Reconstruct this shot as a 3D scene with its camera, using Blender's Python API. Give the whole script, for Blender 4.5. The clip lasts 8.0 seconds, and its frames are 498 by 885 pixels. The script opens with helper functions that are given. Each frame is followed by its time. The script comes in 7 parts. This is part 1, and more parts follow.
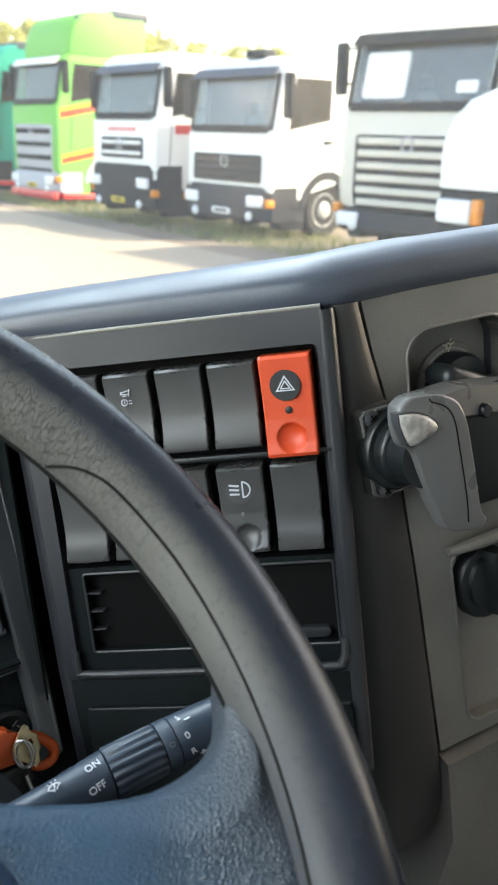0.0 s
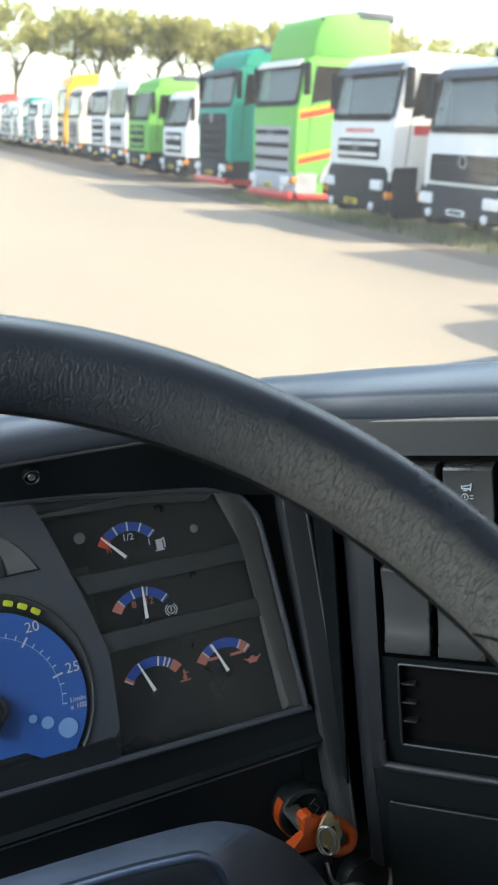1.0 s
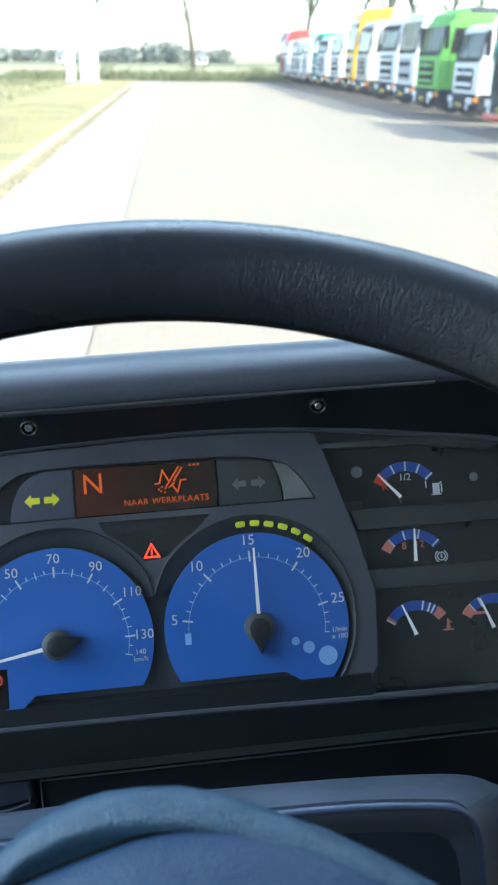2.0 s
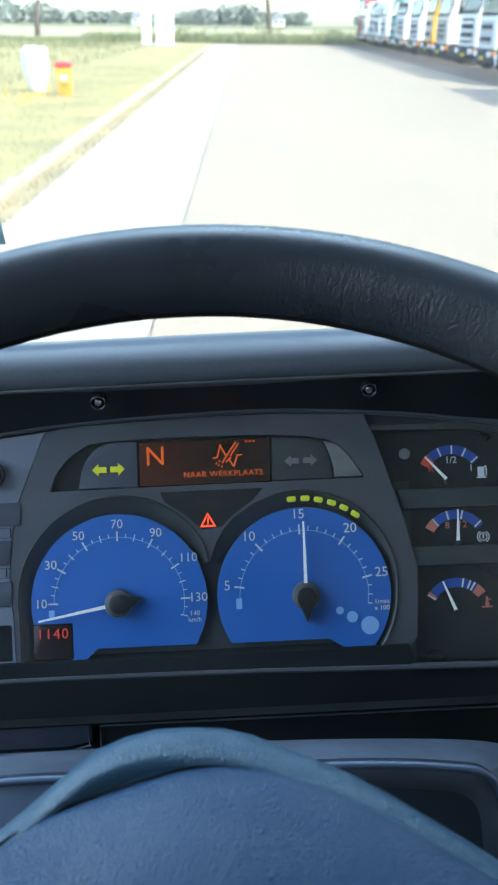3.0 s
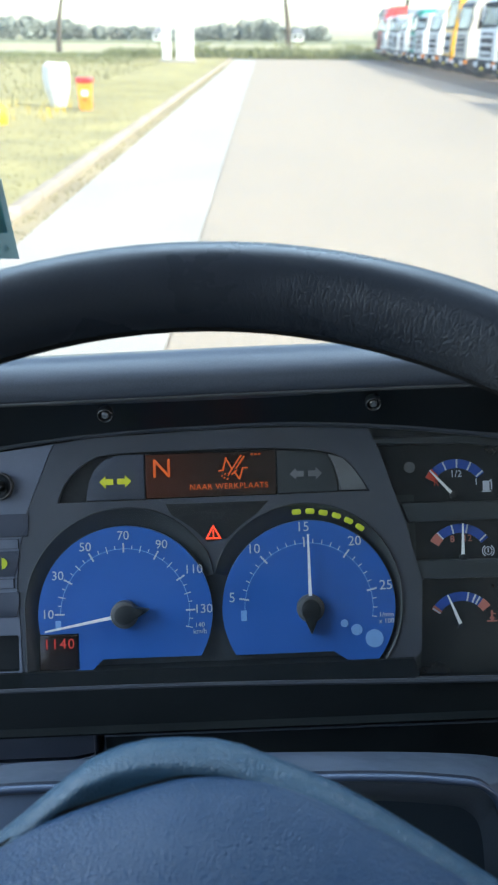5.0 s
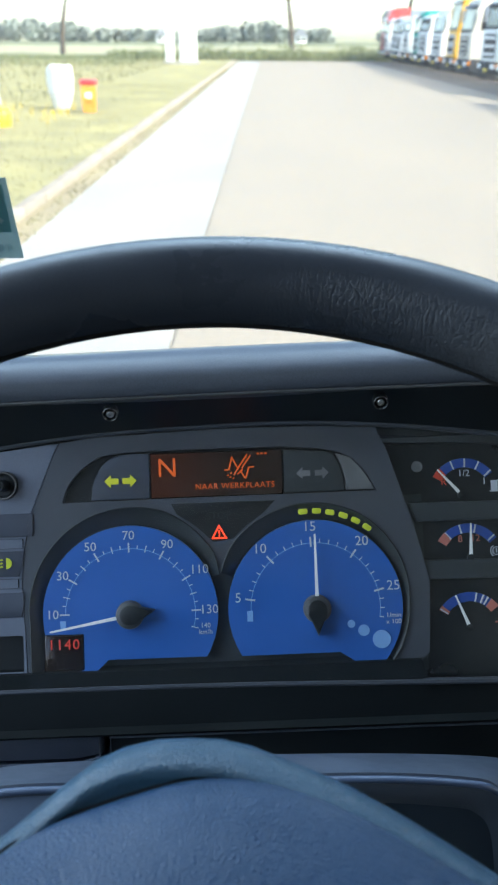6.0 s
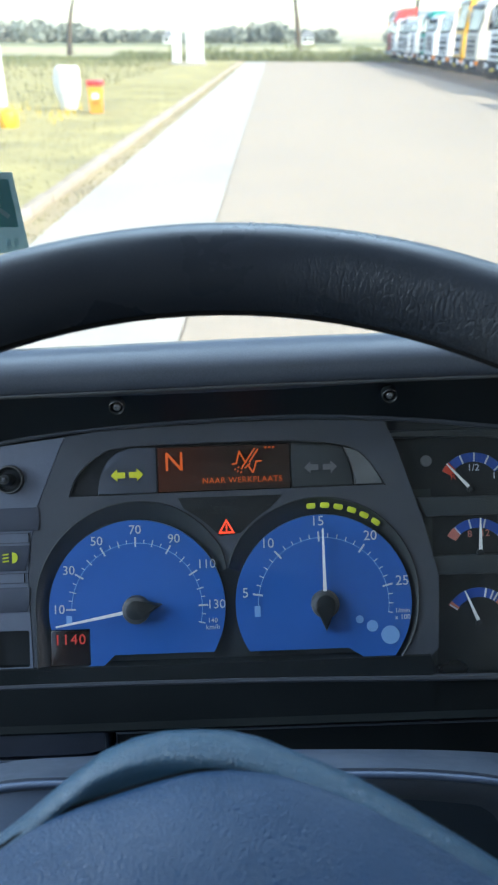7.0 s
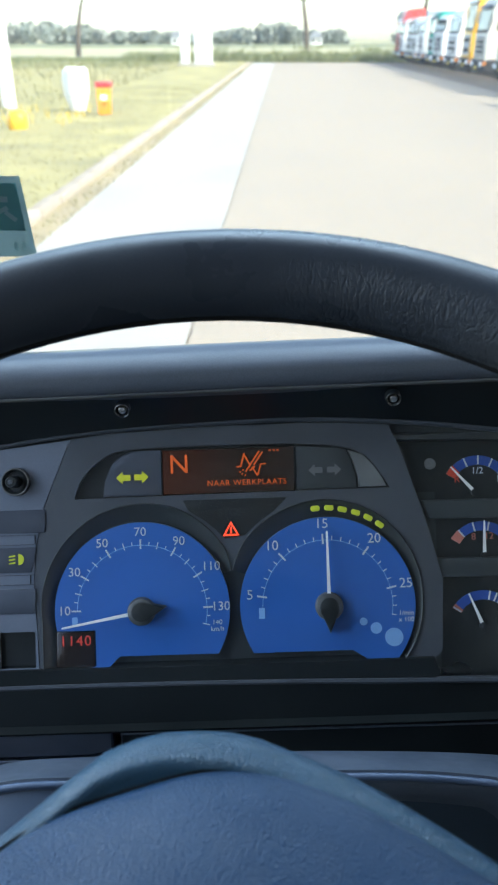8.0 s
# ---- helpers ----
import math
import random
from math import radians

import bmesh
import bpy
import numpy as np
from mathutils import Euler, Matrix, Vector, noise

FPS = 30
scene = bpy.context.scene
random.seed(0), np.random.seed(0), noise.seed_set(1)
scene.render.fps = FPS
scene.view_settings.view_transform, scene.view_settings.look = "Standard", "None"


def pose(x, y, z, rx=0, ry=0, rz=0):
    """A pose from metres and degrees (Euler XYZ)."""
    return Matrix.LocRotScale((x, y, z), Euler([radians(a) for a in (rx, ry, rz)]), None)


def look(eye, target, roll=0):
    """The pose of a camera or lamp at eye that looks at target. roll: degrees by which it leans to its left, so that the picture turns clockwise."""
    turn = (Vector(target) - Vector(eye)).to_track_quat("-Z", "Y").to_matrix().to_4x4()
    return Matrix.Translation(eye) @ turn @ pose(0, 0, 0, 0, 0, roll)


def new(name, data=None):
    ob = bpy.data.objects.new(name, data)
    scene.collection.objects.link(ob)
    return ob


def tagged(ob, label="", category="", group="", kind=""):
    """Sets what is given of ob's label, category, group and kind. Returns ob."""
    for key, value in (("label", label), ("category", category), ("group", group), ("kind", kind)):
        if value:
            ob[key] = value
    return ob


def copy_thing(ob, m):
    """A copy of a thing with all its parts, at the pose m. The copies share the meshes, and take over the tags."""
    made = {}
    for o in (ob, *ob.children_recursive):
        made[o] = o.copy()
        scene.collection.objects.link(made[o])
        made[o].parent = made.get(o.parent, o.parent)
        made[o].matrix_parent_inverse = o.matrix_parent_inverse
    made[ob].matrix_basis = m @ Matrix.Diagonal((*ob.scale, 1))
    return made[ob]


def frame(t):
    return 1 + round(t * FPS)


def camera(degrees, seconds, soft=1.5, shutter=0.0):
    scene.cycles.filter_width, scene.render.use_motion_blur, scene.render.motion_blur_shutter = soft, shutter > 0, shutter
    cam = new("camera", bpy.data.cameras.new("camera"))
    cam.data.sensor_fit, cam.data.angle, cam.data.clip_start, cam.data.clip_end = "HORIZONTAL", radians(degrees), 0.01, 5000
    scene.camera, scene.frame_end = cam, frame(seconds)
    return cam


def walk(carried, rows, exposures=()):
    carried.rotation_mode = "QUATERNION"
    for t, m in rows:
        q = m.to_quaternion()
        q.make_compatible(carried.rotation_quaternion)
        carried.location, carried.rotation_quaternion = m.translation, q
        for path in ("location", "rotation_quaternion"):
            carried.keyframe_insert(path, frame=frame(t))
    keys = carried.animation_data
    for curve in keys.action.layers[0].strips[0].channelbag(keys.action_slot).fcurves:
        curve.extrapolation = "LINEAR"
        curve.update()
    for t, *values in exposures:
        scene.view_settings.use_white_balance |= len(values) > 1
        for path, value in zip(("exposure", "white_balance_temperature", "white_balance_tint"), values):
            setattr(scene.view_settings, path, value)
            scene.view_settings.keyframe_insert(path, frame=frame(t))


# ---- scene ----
cam = camera(31.79, 8.0, 2.1)

# ---- the walk ----
PATH = [
    (0.0, pose(0.0522, -0.0529, 1.8037, 70.566, -1.461, -36.640)),
    (0.5, pose(0.0369, -0.0219, 1.8359, 70.383, -1.121, -29.843)),
    (1.0, pose(0.0055, 0.0156, 1.8444, 70.179, -1.172, -22.257)),
    (1.5, pose(-0.0031, 0.0371, 1.8416, 69.700, -0.823, -11.608)),
    (2.0, pose(-0.0108, 0.0269, 1.8359, 66.313, -0.580, -4.828)),
    (3.5, pose(-0.0057, -0.0038, 1.8606, 64.132, -0.690, 0.135)),
    (4.0, pose(-0.0053, -0.0025, 1.8580, 64.140, -0.595, 0.455)),
    (4.5, pose(0.0008, -0.0040, 1.8570, 64.802, -0.472, 0.720)),
    (6.0, pose(-0.0014, -0.0001, 1.8533, 65.128, -0.266, 1.081)),
    (6.5, pose(0.0026, 0.0003, 1.8504, 65.159, -0.200, 1.247)),
    (7.0, pose(-0.0022, 0.0021, 1.8476, 65.168, -0.139, 1.476)),
    (7.5, pose(0.0031, -0.0002, 1.8490, 65.175, -0.130, 1.663)),
    (8.0, pose(0.0000, 0.0000, 1.8500, 65.219, 0.038, 1.972)),
]
walk(cam, PATH, [(0.0, 2.66, 8500, 16), (0.5, 2.2, 8700, 18), (1.0, 2.26, 8000, 15), (1.5, 2.03, 7500, 14), (2.0, 2.36, 6750, 10), (3.5, 2.34, 6650, 9), (4.5, 2.2, 6900, 12), (8.0, 2.2, 6900, 12)])
cam.data.dof.use_dof = True
cam.data.dof.focus_distance = 0.47
cam.data.dof.aperture_fstop = 28

# ---- daylight ----
SUN_EL, SUN_AZ = radians(41), radians(122)      # azimuth from +y towards +x
world = bpy.data.worlds.new("sky")
scene.world = world
world.use_nodes = True
wn = world.node_tree
sky = wn.nodes.new("ShaderNodeTexSky")
sky.sky_type = "NISHITA"
sky.sun_disc = False
sky.sun_elevation, sky.sun_rotation = SUN_EL, SUN_AZ
sky.air_density, sky.dust_density = 0.9, 1.6
wn.links.new(sky.outputs[0], wn.nodes["Background"].inputs[0])
wn.nodes["Background"].inputs[1].default_value = 0.15
sun = new("sun", bpy.data.lights.new("sun", "SUN"))
sun.data.energy, sun.data.angle, sun.data.color = 1.8, radians(1.4), (1.0, 0.95, 0.86)
sun.matrix_world = look((math.sin(SUN_AZ) * math.cos(SUN_EL) * 60, math.cos(SUN_AZ) * math.cos(SUN_EL) * 60, math.sin(SUN_EL) * 60), (0, 0, 0))

# skylight through the door windows and the upper part of the windscreen
CAB = pose(0, 0, 1.85, -0.22, -1.89, 2.507)     # the cab stands a little askew on its springs
for eye, target, wide, high, watts, tint in (((-0.57, 0.05, 0.17), (0.4, -0.28, -0.2), 1.0, 0.8, 2.0, (0.65, 0.845, 1.0)), ((1.67, 0.05, 0.17), (0.7, -0.28, -0.2), 1.0, 0.8, 0.42, (0.65, 0.845, 1.0)),
                                             ((0.5, 0.735, 0.43), (0.5, -0.2, -0.1), 1.9, 0.42, 3.1, (0.52, 0.745, 1.0))):
    win = new("window_skylight", bpy.data.lights.new("window_skylight", "AREA"))
    win.data.shape, win.data.size, win.data.size_y = "RECTANGLE", wide, high
    win.data.energy, win.data.color = watts, tint
    win.data.spread = radians(110)
    win.matrix_world = CAB @ look(eye, target)

# ---- materials ----
def material(name, base, rough=0.5, metal=0.0, grain=0.0, scale=400, bump=0.0, stains=0.0, stain_scale=12, spec=0.5, wrinkle=0.0, wscale=90,
             emit=None, power=0.0, vary=0.0, fade=None):
    """A principled surface with fine grain, larger stains, fine relief and, where given, leather wrinkles or a glow."""
    m = bpy.data.materials.new(name)
    m.use_nodes = True
    nt = m.node_tree
    b = nt.nodes["Principled BSDF"]
    b.inputs["Roughness"].default_value = rough
    b.inputs["Metallic"].default_value = metal
    b.inputs["Specular IOR Level"].default_value = spec
    co = nt.nodes.new("ShaderNodeTexCoord")
    colour = nt.nodes.new("ShaderNodeRGB")
    colour.outputs[0].default_value = (*base, 1)
    out = colour.outputs[0]

    if fade:                                    # towards the sides the colour goes over to another
        sx = nt.nodes.new("ShaderNodeSeparateXYZ")
        nt.links.new(co.outputs["Object"], sx.inputs[0])
        ab = nt.nodes.new("ShaderNodeMath")
        ab.operation = "ABSOLUTE"
        nt.links.new(sx.outputs[0], ab.inputs[0])
        mr = nt.nodes.new("ShaderNodeMapRange")
        mr.inputs["From Min"].default_value, mr.inputs["From Max"].default_value = fade[1], fade[2]
        nt.links.new(ab.outputs[0], mr.inputs["Value"])
        mx = nt.nodes.new("ShaderNodeMix")
        mx.data_type = "RGBA"
        nt.links.new(mr.outputs[0], mx.inputs[0])
        nt.links.new(out, mx.inputs[6])
        mx.inputs[7].default_value = (*fade[0], 1)
        out = mx.outputs[2]

    def noise_tex(sc, detail=4):
        n = nt.nodes.new("ShaderNodeTexNoise")
        n.inputs["Scale"].default_value = sc
        n.inputs["Detail"].default_value = detail
        nt.links.new(co.outputs["Object"], n.inputs["Vector"])
        return n.outputs["Fac"]

    def scaled(sock, amount):
        """The colour times 1 - amount ... 1 + amount."""
        nonlocal out
        mr = nt.nodes.new("ShaderNodeMapRange")
        mr.inputs["From Min"].default_value, mr.inputs["From Max"].default_value = 0.3, 0.7
        mr.inputs["To Min"].default_value, mr.inputs["To Max"].default_value = 1 - amount, 1 + amount
        nt.links.new(sock, mr.inputs["Value"])
        mx = nt.nodes.new("ShaderNodeVectorMath")
        mx.operation = "SCALE"
        nt.links.new(out, mx.inputs[0])
        nt.links.new(mr.outputs[0], mx.inputs["Scale"])
        out = mx.outputs[0]

    fine = noise_tex(scale) if grain or bump else None
    if grain:
        scaled(fine, grain)
    if stains:
        big = noise_tex(stain_scale, 6)
        scaled(big, stains)
        rr = nt.nodes.new("ShaderNodeMapRange")
        rr.inputs["From Min"].default_value, rr.inputs["From Max"].default_value = 0.35, 0.65
        rr.inputs["To Min"].default_value, rr.inputs["To Max"].default_value = max(0.05, rough - 0.1), min(1, rough + 0.1)
        nt.links.new(big, rr.inputs["Value"])
        nt.links.new(rr.outputs[0], b.inputs["Roughness"])
    if vary:
        oi = nt.nodes.new("ShaderNodeObjectInfo")
        mr = nt.nodes.new("ShaderNodeMapRange")
        mr.inputs["To Min"].default_value, mr.inputs["To Max"].default_value = 0.3, 0.7
        nt.links.new(oi.outputs["Random"], mr.inputs["Value"])
        scaled(mr.outputs[0], vary)
    nt.links.new(out, b.inputs["Base Color"])
    normal = None
    if wrinkle:
        warp = nt.nodes.new("ShaderNodeTexNoise")
        warp.inputs["Scale"].default_value = wscale * 0.35
        nt.links.new(co.outputs["Object"], warp.inputs["Vector"])
        mixv = nt.nodes.new("ShaderNodeVectorMath")
        mixv.operation = "MULTIPLY_ADD"
        nt.links.new(warp.outputs["Color"], mixv.inputs[0])
        mixv.inputs[1].default_value = (0.0014, 0.0014, 0.0014)
        nt.links.new(co.outputs["Object"], mixv.inputs[2])
        vo = nt.nodes.new("ShaderNodeTexVoronoi")
        vo.feature = "DISTANCE_TO_EDGE"
        vo.inputs["Scale"].default_value = wscale
        nt.links.new(mixv.outputs[0], vo.inputs["Vector"])
        ramp = nt.nodes.new("ShaderNodeMapRange")
        ramp.inputs["From Max"].default_value = 0.3
        nt.links.new(vo.outputs["Distance"], ramp.inputs["Value"])
        area = noise_tex(14, 3)
        am = nt.nodes.new("ShaderNodeMapRange")
        am.inputs["From Min"].default_value, am.inputs["From Max"].default_value = 0.42, 0.62
        am.inputs["To Min"].default_value, am.inputs["To Max"].default_value = 0.55 * wrinkle, wrinkle
        nt.links.new(area, am.inputs["Value"])
        strength = am.outputs[0]
        bp = nt.nodes.new("ShaderNodeBump")
        bp.inputs["Distance"].default_value = 0.0008
        nt.links.new(strength, bp.inputs["Strength"])
        nt.links.new(ramp.outputs[0], bp.inputs["Height"])
        normal = bp.outputs[0]
    if bump:
        bp = nt.nodes.new("ShaderNodeBump")
        bp.inputs["Strength"].default_value = bump
        bp.inputs["Distance"].default_value = 0.4 / scale
        nt.links.new(fine, bp.inputs["Height"])
        if normal:
            nt.links.new(normal, bp.inputs["Normal"])
        normal = bp.outputs[0]
    if normal:
        nt.links.new(normal, b.inputs["Normal"])
    if emit:
        b.inputs["Emission Color"].default_value = (*emit, 1)
        b.inputs["Emission Strength"].default_value = power
    return m


def rim_leather():
    """Black leather, worn brown-grey and creased across on the inner face of the grip."""
    m = material("worn_black_leather", (0.020, 0.0242, 0.0315), 0.3, spec=0.13, grain=0.1, scale=1600, bump=0.18, stains=0.14, stain_scale=16)
    nt = m.node_tree
    b = nt.nodes["Principled BSDF"]
    link = nt.links.new

    def math_node(op, one, two=0.0):
        n = nt.nodes.new("ShaderNodeMath")
        n.operation = op
        for k, v in enumerate((one, two)):
            if isinstance(v, float):
                n.inputs[k].default_value = v
            else:
                link(v, n.inputs[k])
        return n.outputs[0]

    def ramp(sock, lo, hi, to=1.0):
        n = nt.nodes.new("ShaderNodeMapRange")
        n.interpolation_type = "SMOOTHSTEP"
        n.inputs["From Min"].default_value, n.inputs["From Max"].default_value, n.inputs["To Max"].default_value = lo, hi, to
        link(sock, n.inputs["Value"])
        return n.outputs[0]

    co = nt.nodes.new("ShaderNodeTexCoord").outputs["Object"]
    sx = nt.nodes.new("ShaderNodeSeparateXYZ")
    link(co, sx.inputs[0])
    radius = math_node("SQRT", math_node("ADD", math_node("MULTIPLY", sx.outputs[0], sx.outputs[0]), math_node("MULTIPLY", sx.outputs[1], sx.outputs[1])))
    along = math_node("MULTIPLY", math_node("ARCTAN2", sx.outputs[1], sx.outputs[0]), 0.228)
    vec = nt.nodes.new("ShaderNodeCombineXYZ")
    for k, sock in enumerate((along, math_node("MULTIPLY", radius, 0.3), math_node("MULTIPLY", sx.outputs[2], 0.3))):
        link(sock, vec.inputs[k])
    wander = nt.nodes.new("ShaderNodeTexNoise")             # creases run across the grip, unevenly
    wander.inputs["Scale"].default_value, wander.inputs["Detail"].default_value = 150, 2
    link(vec.outputs[0], wander.inputs["Vector"])
    offset, spread = nt.nodes.new("ShaderNodeVectorMath"), nt.nodes.new("ShaderNodeVectorMath")
    offset.operation, spread.operation = "SUBTRACT", "MULTIPLY_ADD"
    link(wander.outputs["Color"], offset.inputs[0])
    offset.inputs[1].default_value = (0.5, 0.5, 0.5)
    link(offset.outputs[0], spread.inputs[0])
    spread.inputs[1].default_value = (0.0036, 0.0020, 0.0020)
    link(vec.outputs[0], spread.inputs[2])
    crease = nt.nodes.new("ShaderNodeTexVoronoi")
    crease.feature = "DISTANCE_TO_EDGE"
    crease.inputs["Scale"].default_value = 640
    link(spread.outputs[0], crease.inputs["Vector"])
    across = math_node("SUBTRACT", radius, sx.outputs[2])
    slant = nt.nodes.new("ShaderNodeCombineXYZ")            # longer folds that run aslant
    link(math_node("ADD", along, math_node("MULTIPLY", across, 0.9)), slant.inputs[0])
    link(math_node("MULTIPLY", math_node("SUBTRACT", across, math_node("MULTIPLY", along, 0.35)), 0.34), slant.inputs[1])
    fold = nt.nodes.new("ShaderNodeTexNoise")
    fold.inputs["Scale"].default_value, fold.inputs["Detail"].default_value, fold.inputs["Distortion"].default_value = 230, 3, 0.5
    link(slant.outputs[0], fold.inputs["Vector"])
    folds = ramp(math_node("ABSOLUTE", math_node("SUBTRACT", fold.outputs["Fac"], 0.5)), 0.0, 0.055)
    pebble = nt.nodes.new("ShaderNodeTexVoronoi")           # fine pebbled grain between them
    pebble.feature = "DISTANCE_TO_EDGE"
    pebble.inputs["Scale"].default_value = 1000
    link(co, pebble.inputs["Vector"])
    height = math_node("ADD", math_node("MULTIPLY", ramp(crease.outputs["Distance"], 0.0, 0.11), 0.6), math_node("MULTIPLY", folds, 0.18))
    height = math_node("ADD", height, math_node("MULTIPLY", ramp(pebble.outputs["Distance"], 0.0, 0.3), 0.22))
    patch = nt.nodes.new("ShaderNodeTexNoise")
    patch.inputs["Scale"].default_value, patch.inputs["Detail"].default_value = 120, 5
    link(co, patch.inputs["Vector"])
    edge = math_node("ADD", radius, math_node("MULTIPLY", math_node("SUBTRACT", patch.outputs["Fac"], 0.5), 0.005))
    inner = ramp(edge, 0.2265, 0.218)
    worn = math_node("MULTIPLY", math_node("MULTIPLY", inner, ramp(sx.outputs[1], 0.205, 0.14)), math_node("ADD", ramp(sx.outputs[1], -0.05, 0.05, 0.75), 0.25))
    fleck = nt.nodes.new("ShaderNodeTexNoise")              # spots where the dark finish is left
    fleck.inputs["Scale"].default_value, fleck.inputs["Detail"].default_value = 330, 6
    link(co, fleck.inputs["Vector"])
    worn = math_node("MULTIPLY", worn, math_node("SUBTRACT", 1.0, math_node("MULTIPLY", ramp(fleck.outputs["Fac"], 0.55, 0.68, 0.3), ramp(sx.outputs[1], 0.13, 0.08))))
    mix = nt.nodes.new("ShaderNodeMix")
    mix.data_type = "RGBA"
    old = b.inputs["Base Color"].links[0].from_socket
    link(worn, mix.inputs[0])
    link(old, mix.inputs[6])
    mix.inputs[7].default_value = (0.083, 0.081, 0.073, 1)
    crease_tone = nt.nodes.new("ShaderNodeVectorMath")            # darkening put into the colour of the worn face's creases
    crease_tone.operation = "SCALE"
    upper = ramp(sx.outputs[1], 0.03, 0.10)
    link(mix.outputs[2], crease_tone.inputs[0])
    link(math_node("SUBTRACT", 1.0, math_node("MULTIPLY", math_node("MULTIPLY", worn, upper), math_node("MULTIPLY", math_node("SUBTRACT", 1.0, height), 0.62))), crease_tone.inputs["Scale"])
    link(crease_tone.outputs[0], b.inputs["Base Color"])
    dull = math_node("ADD", math_node("MULTIPLY", worn, 0.22), b.inputs["Roughness"].links[0].from_socket)
    link(dull, b.inputs["Roughness"])
    place = math_node("MULTIPLY", math_node("MULTIPLY", ramp(edge, 0.230, 0.219), ramp(sx.outputs[0], -0.02, 0.08)), ramp(sx.outputs[1], 0.03, 0.10))
    strength = math_node("MULTIPLY", place, math_node("ADD", math_node("MULTIPLY", worn, -0.04), 0.64))
    bp = nt.nodes.new("ShaderNodeBump")
    bp.inputs["Distance"].default_value = 0.0008
    link(strength, bp.inputs["Strength"])
    link(height, bp.inputs["Height"])
    link(b.inputs["Normal"].links[0].from_socket, bp.inputs["Normal"])
    link(bp.outputs[0], b.inputs["Normal"])
    return m


def clear_cover():
    """Clear plastic with weak sheen; a thin uneven dust film also adds reflected haze."""
    m = bpy.data.materials.new("dusty_hazed_cover")
    m.use_nodes = True
    nt = m.node_tree
    nt.nodes.remove(nt.nodes["Principled BSDF"])
    clear, sheen, dust, one, two = [nt.nodes.new("ShaderNode" + kind) for kind in ("BsdfTransparent", "BsdfGlossy", "BsdfDiffuse", "MixShader", "MixShader")]
    sheen.inputs["Roughness"].default_value = 0.05
    dust.inputs[0].default_value = (0.62, 0.68, 0.78, 1)
    one.inputs[0].default_value = 0.008
    co, patches, film = [nt.nodes.new("ShaderNode" + kind) for kind in ("TexCoord", "TexNoise", "MapRange")]
    patches.inputs["Scale"].default_value, patches.inputs["Detail"].default_value = 22, 6
    for key, value in (("From Min", 0.35), ("From Max", 0.7), ("To Min", 0.0015), ("To Max", 0.006)):
        film.inputs[key].default_value = value
    link = nt.links.new
    link(co.outputs["Object"], patches.inputs["Vector"])
    link(patches.outputs["Fac"], film.inputs["Value"])
    link(film.outputs[0], two.inputs[0])
    link(clear.outputs[0], one.inputs[1])
    link(sheen.outputs[0], one.inputs[2])
    link(one.outputs[0], two.inputs[1])
    link(dust.outputs[0], two.inputs[2])
    link(two.outputs[0], nt.nodes["Material Output"].inputs[0])
    return m


def backlight():
    """Display glass lit from its left end, the glow fading along it."""
    m = material("display_amber_backlight", (0.02, 0.009, 0.005), 0.3, emit=(1.0, 0.2, 0.02), power=0.01)
    nt = m.node_tree
    sx, mr = nt.nodes.new("ShaderNodeSeparateXYZ"), nt.nodes.new("ShaderNodeMapRange")
    mr.interpolation_type = "SMOOTHSTEP"
    for key, value in (("From Min", -0.042), ("From Max", 0.010), ("To Min", 0.0042), ("To Max", 0.0001)):
        mr.inputs[key].default_value = value
    nt.links.new(nt.nodes["Texture Coordinate"].outputs["Object"], sx.inputs[0])
    nt.links.new(sx.outputs[0], mr.inputs["Value"])
    nt.links.new(mr.outputs[0], nt.nodes["Principled BSDF"].inputs["Emission Strength"])
    return m


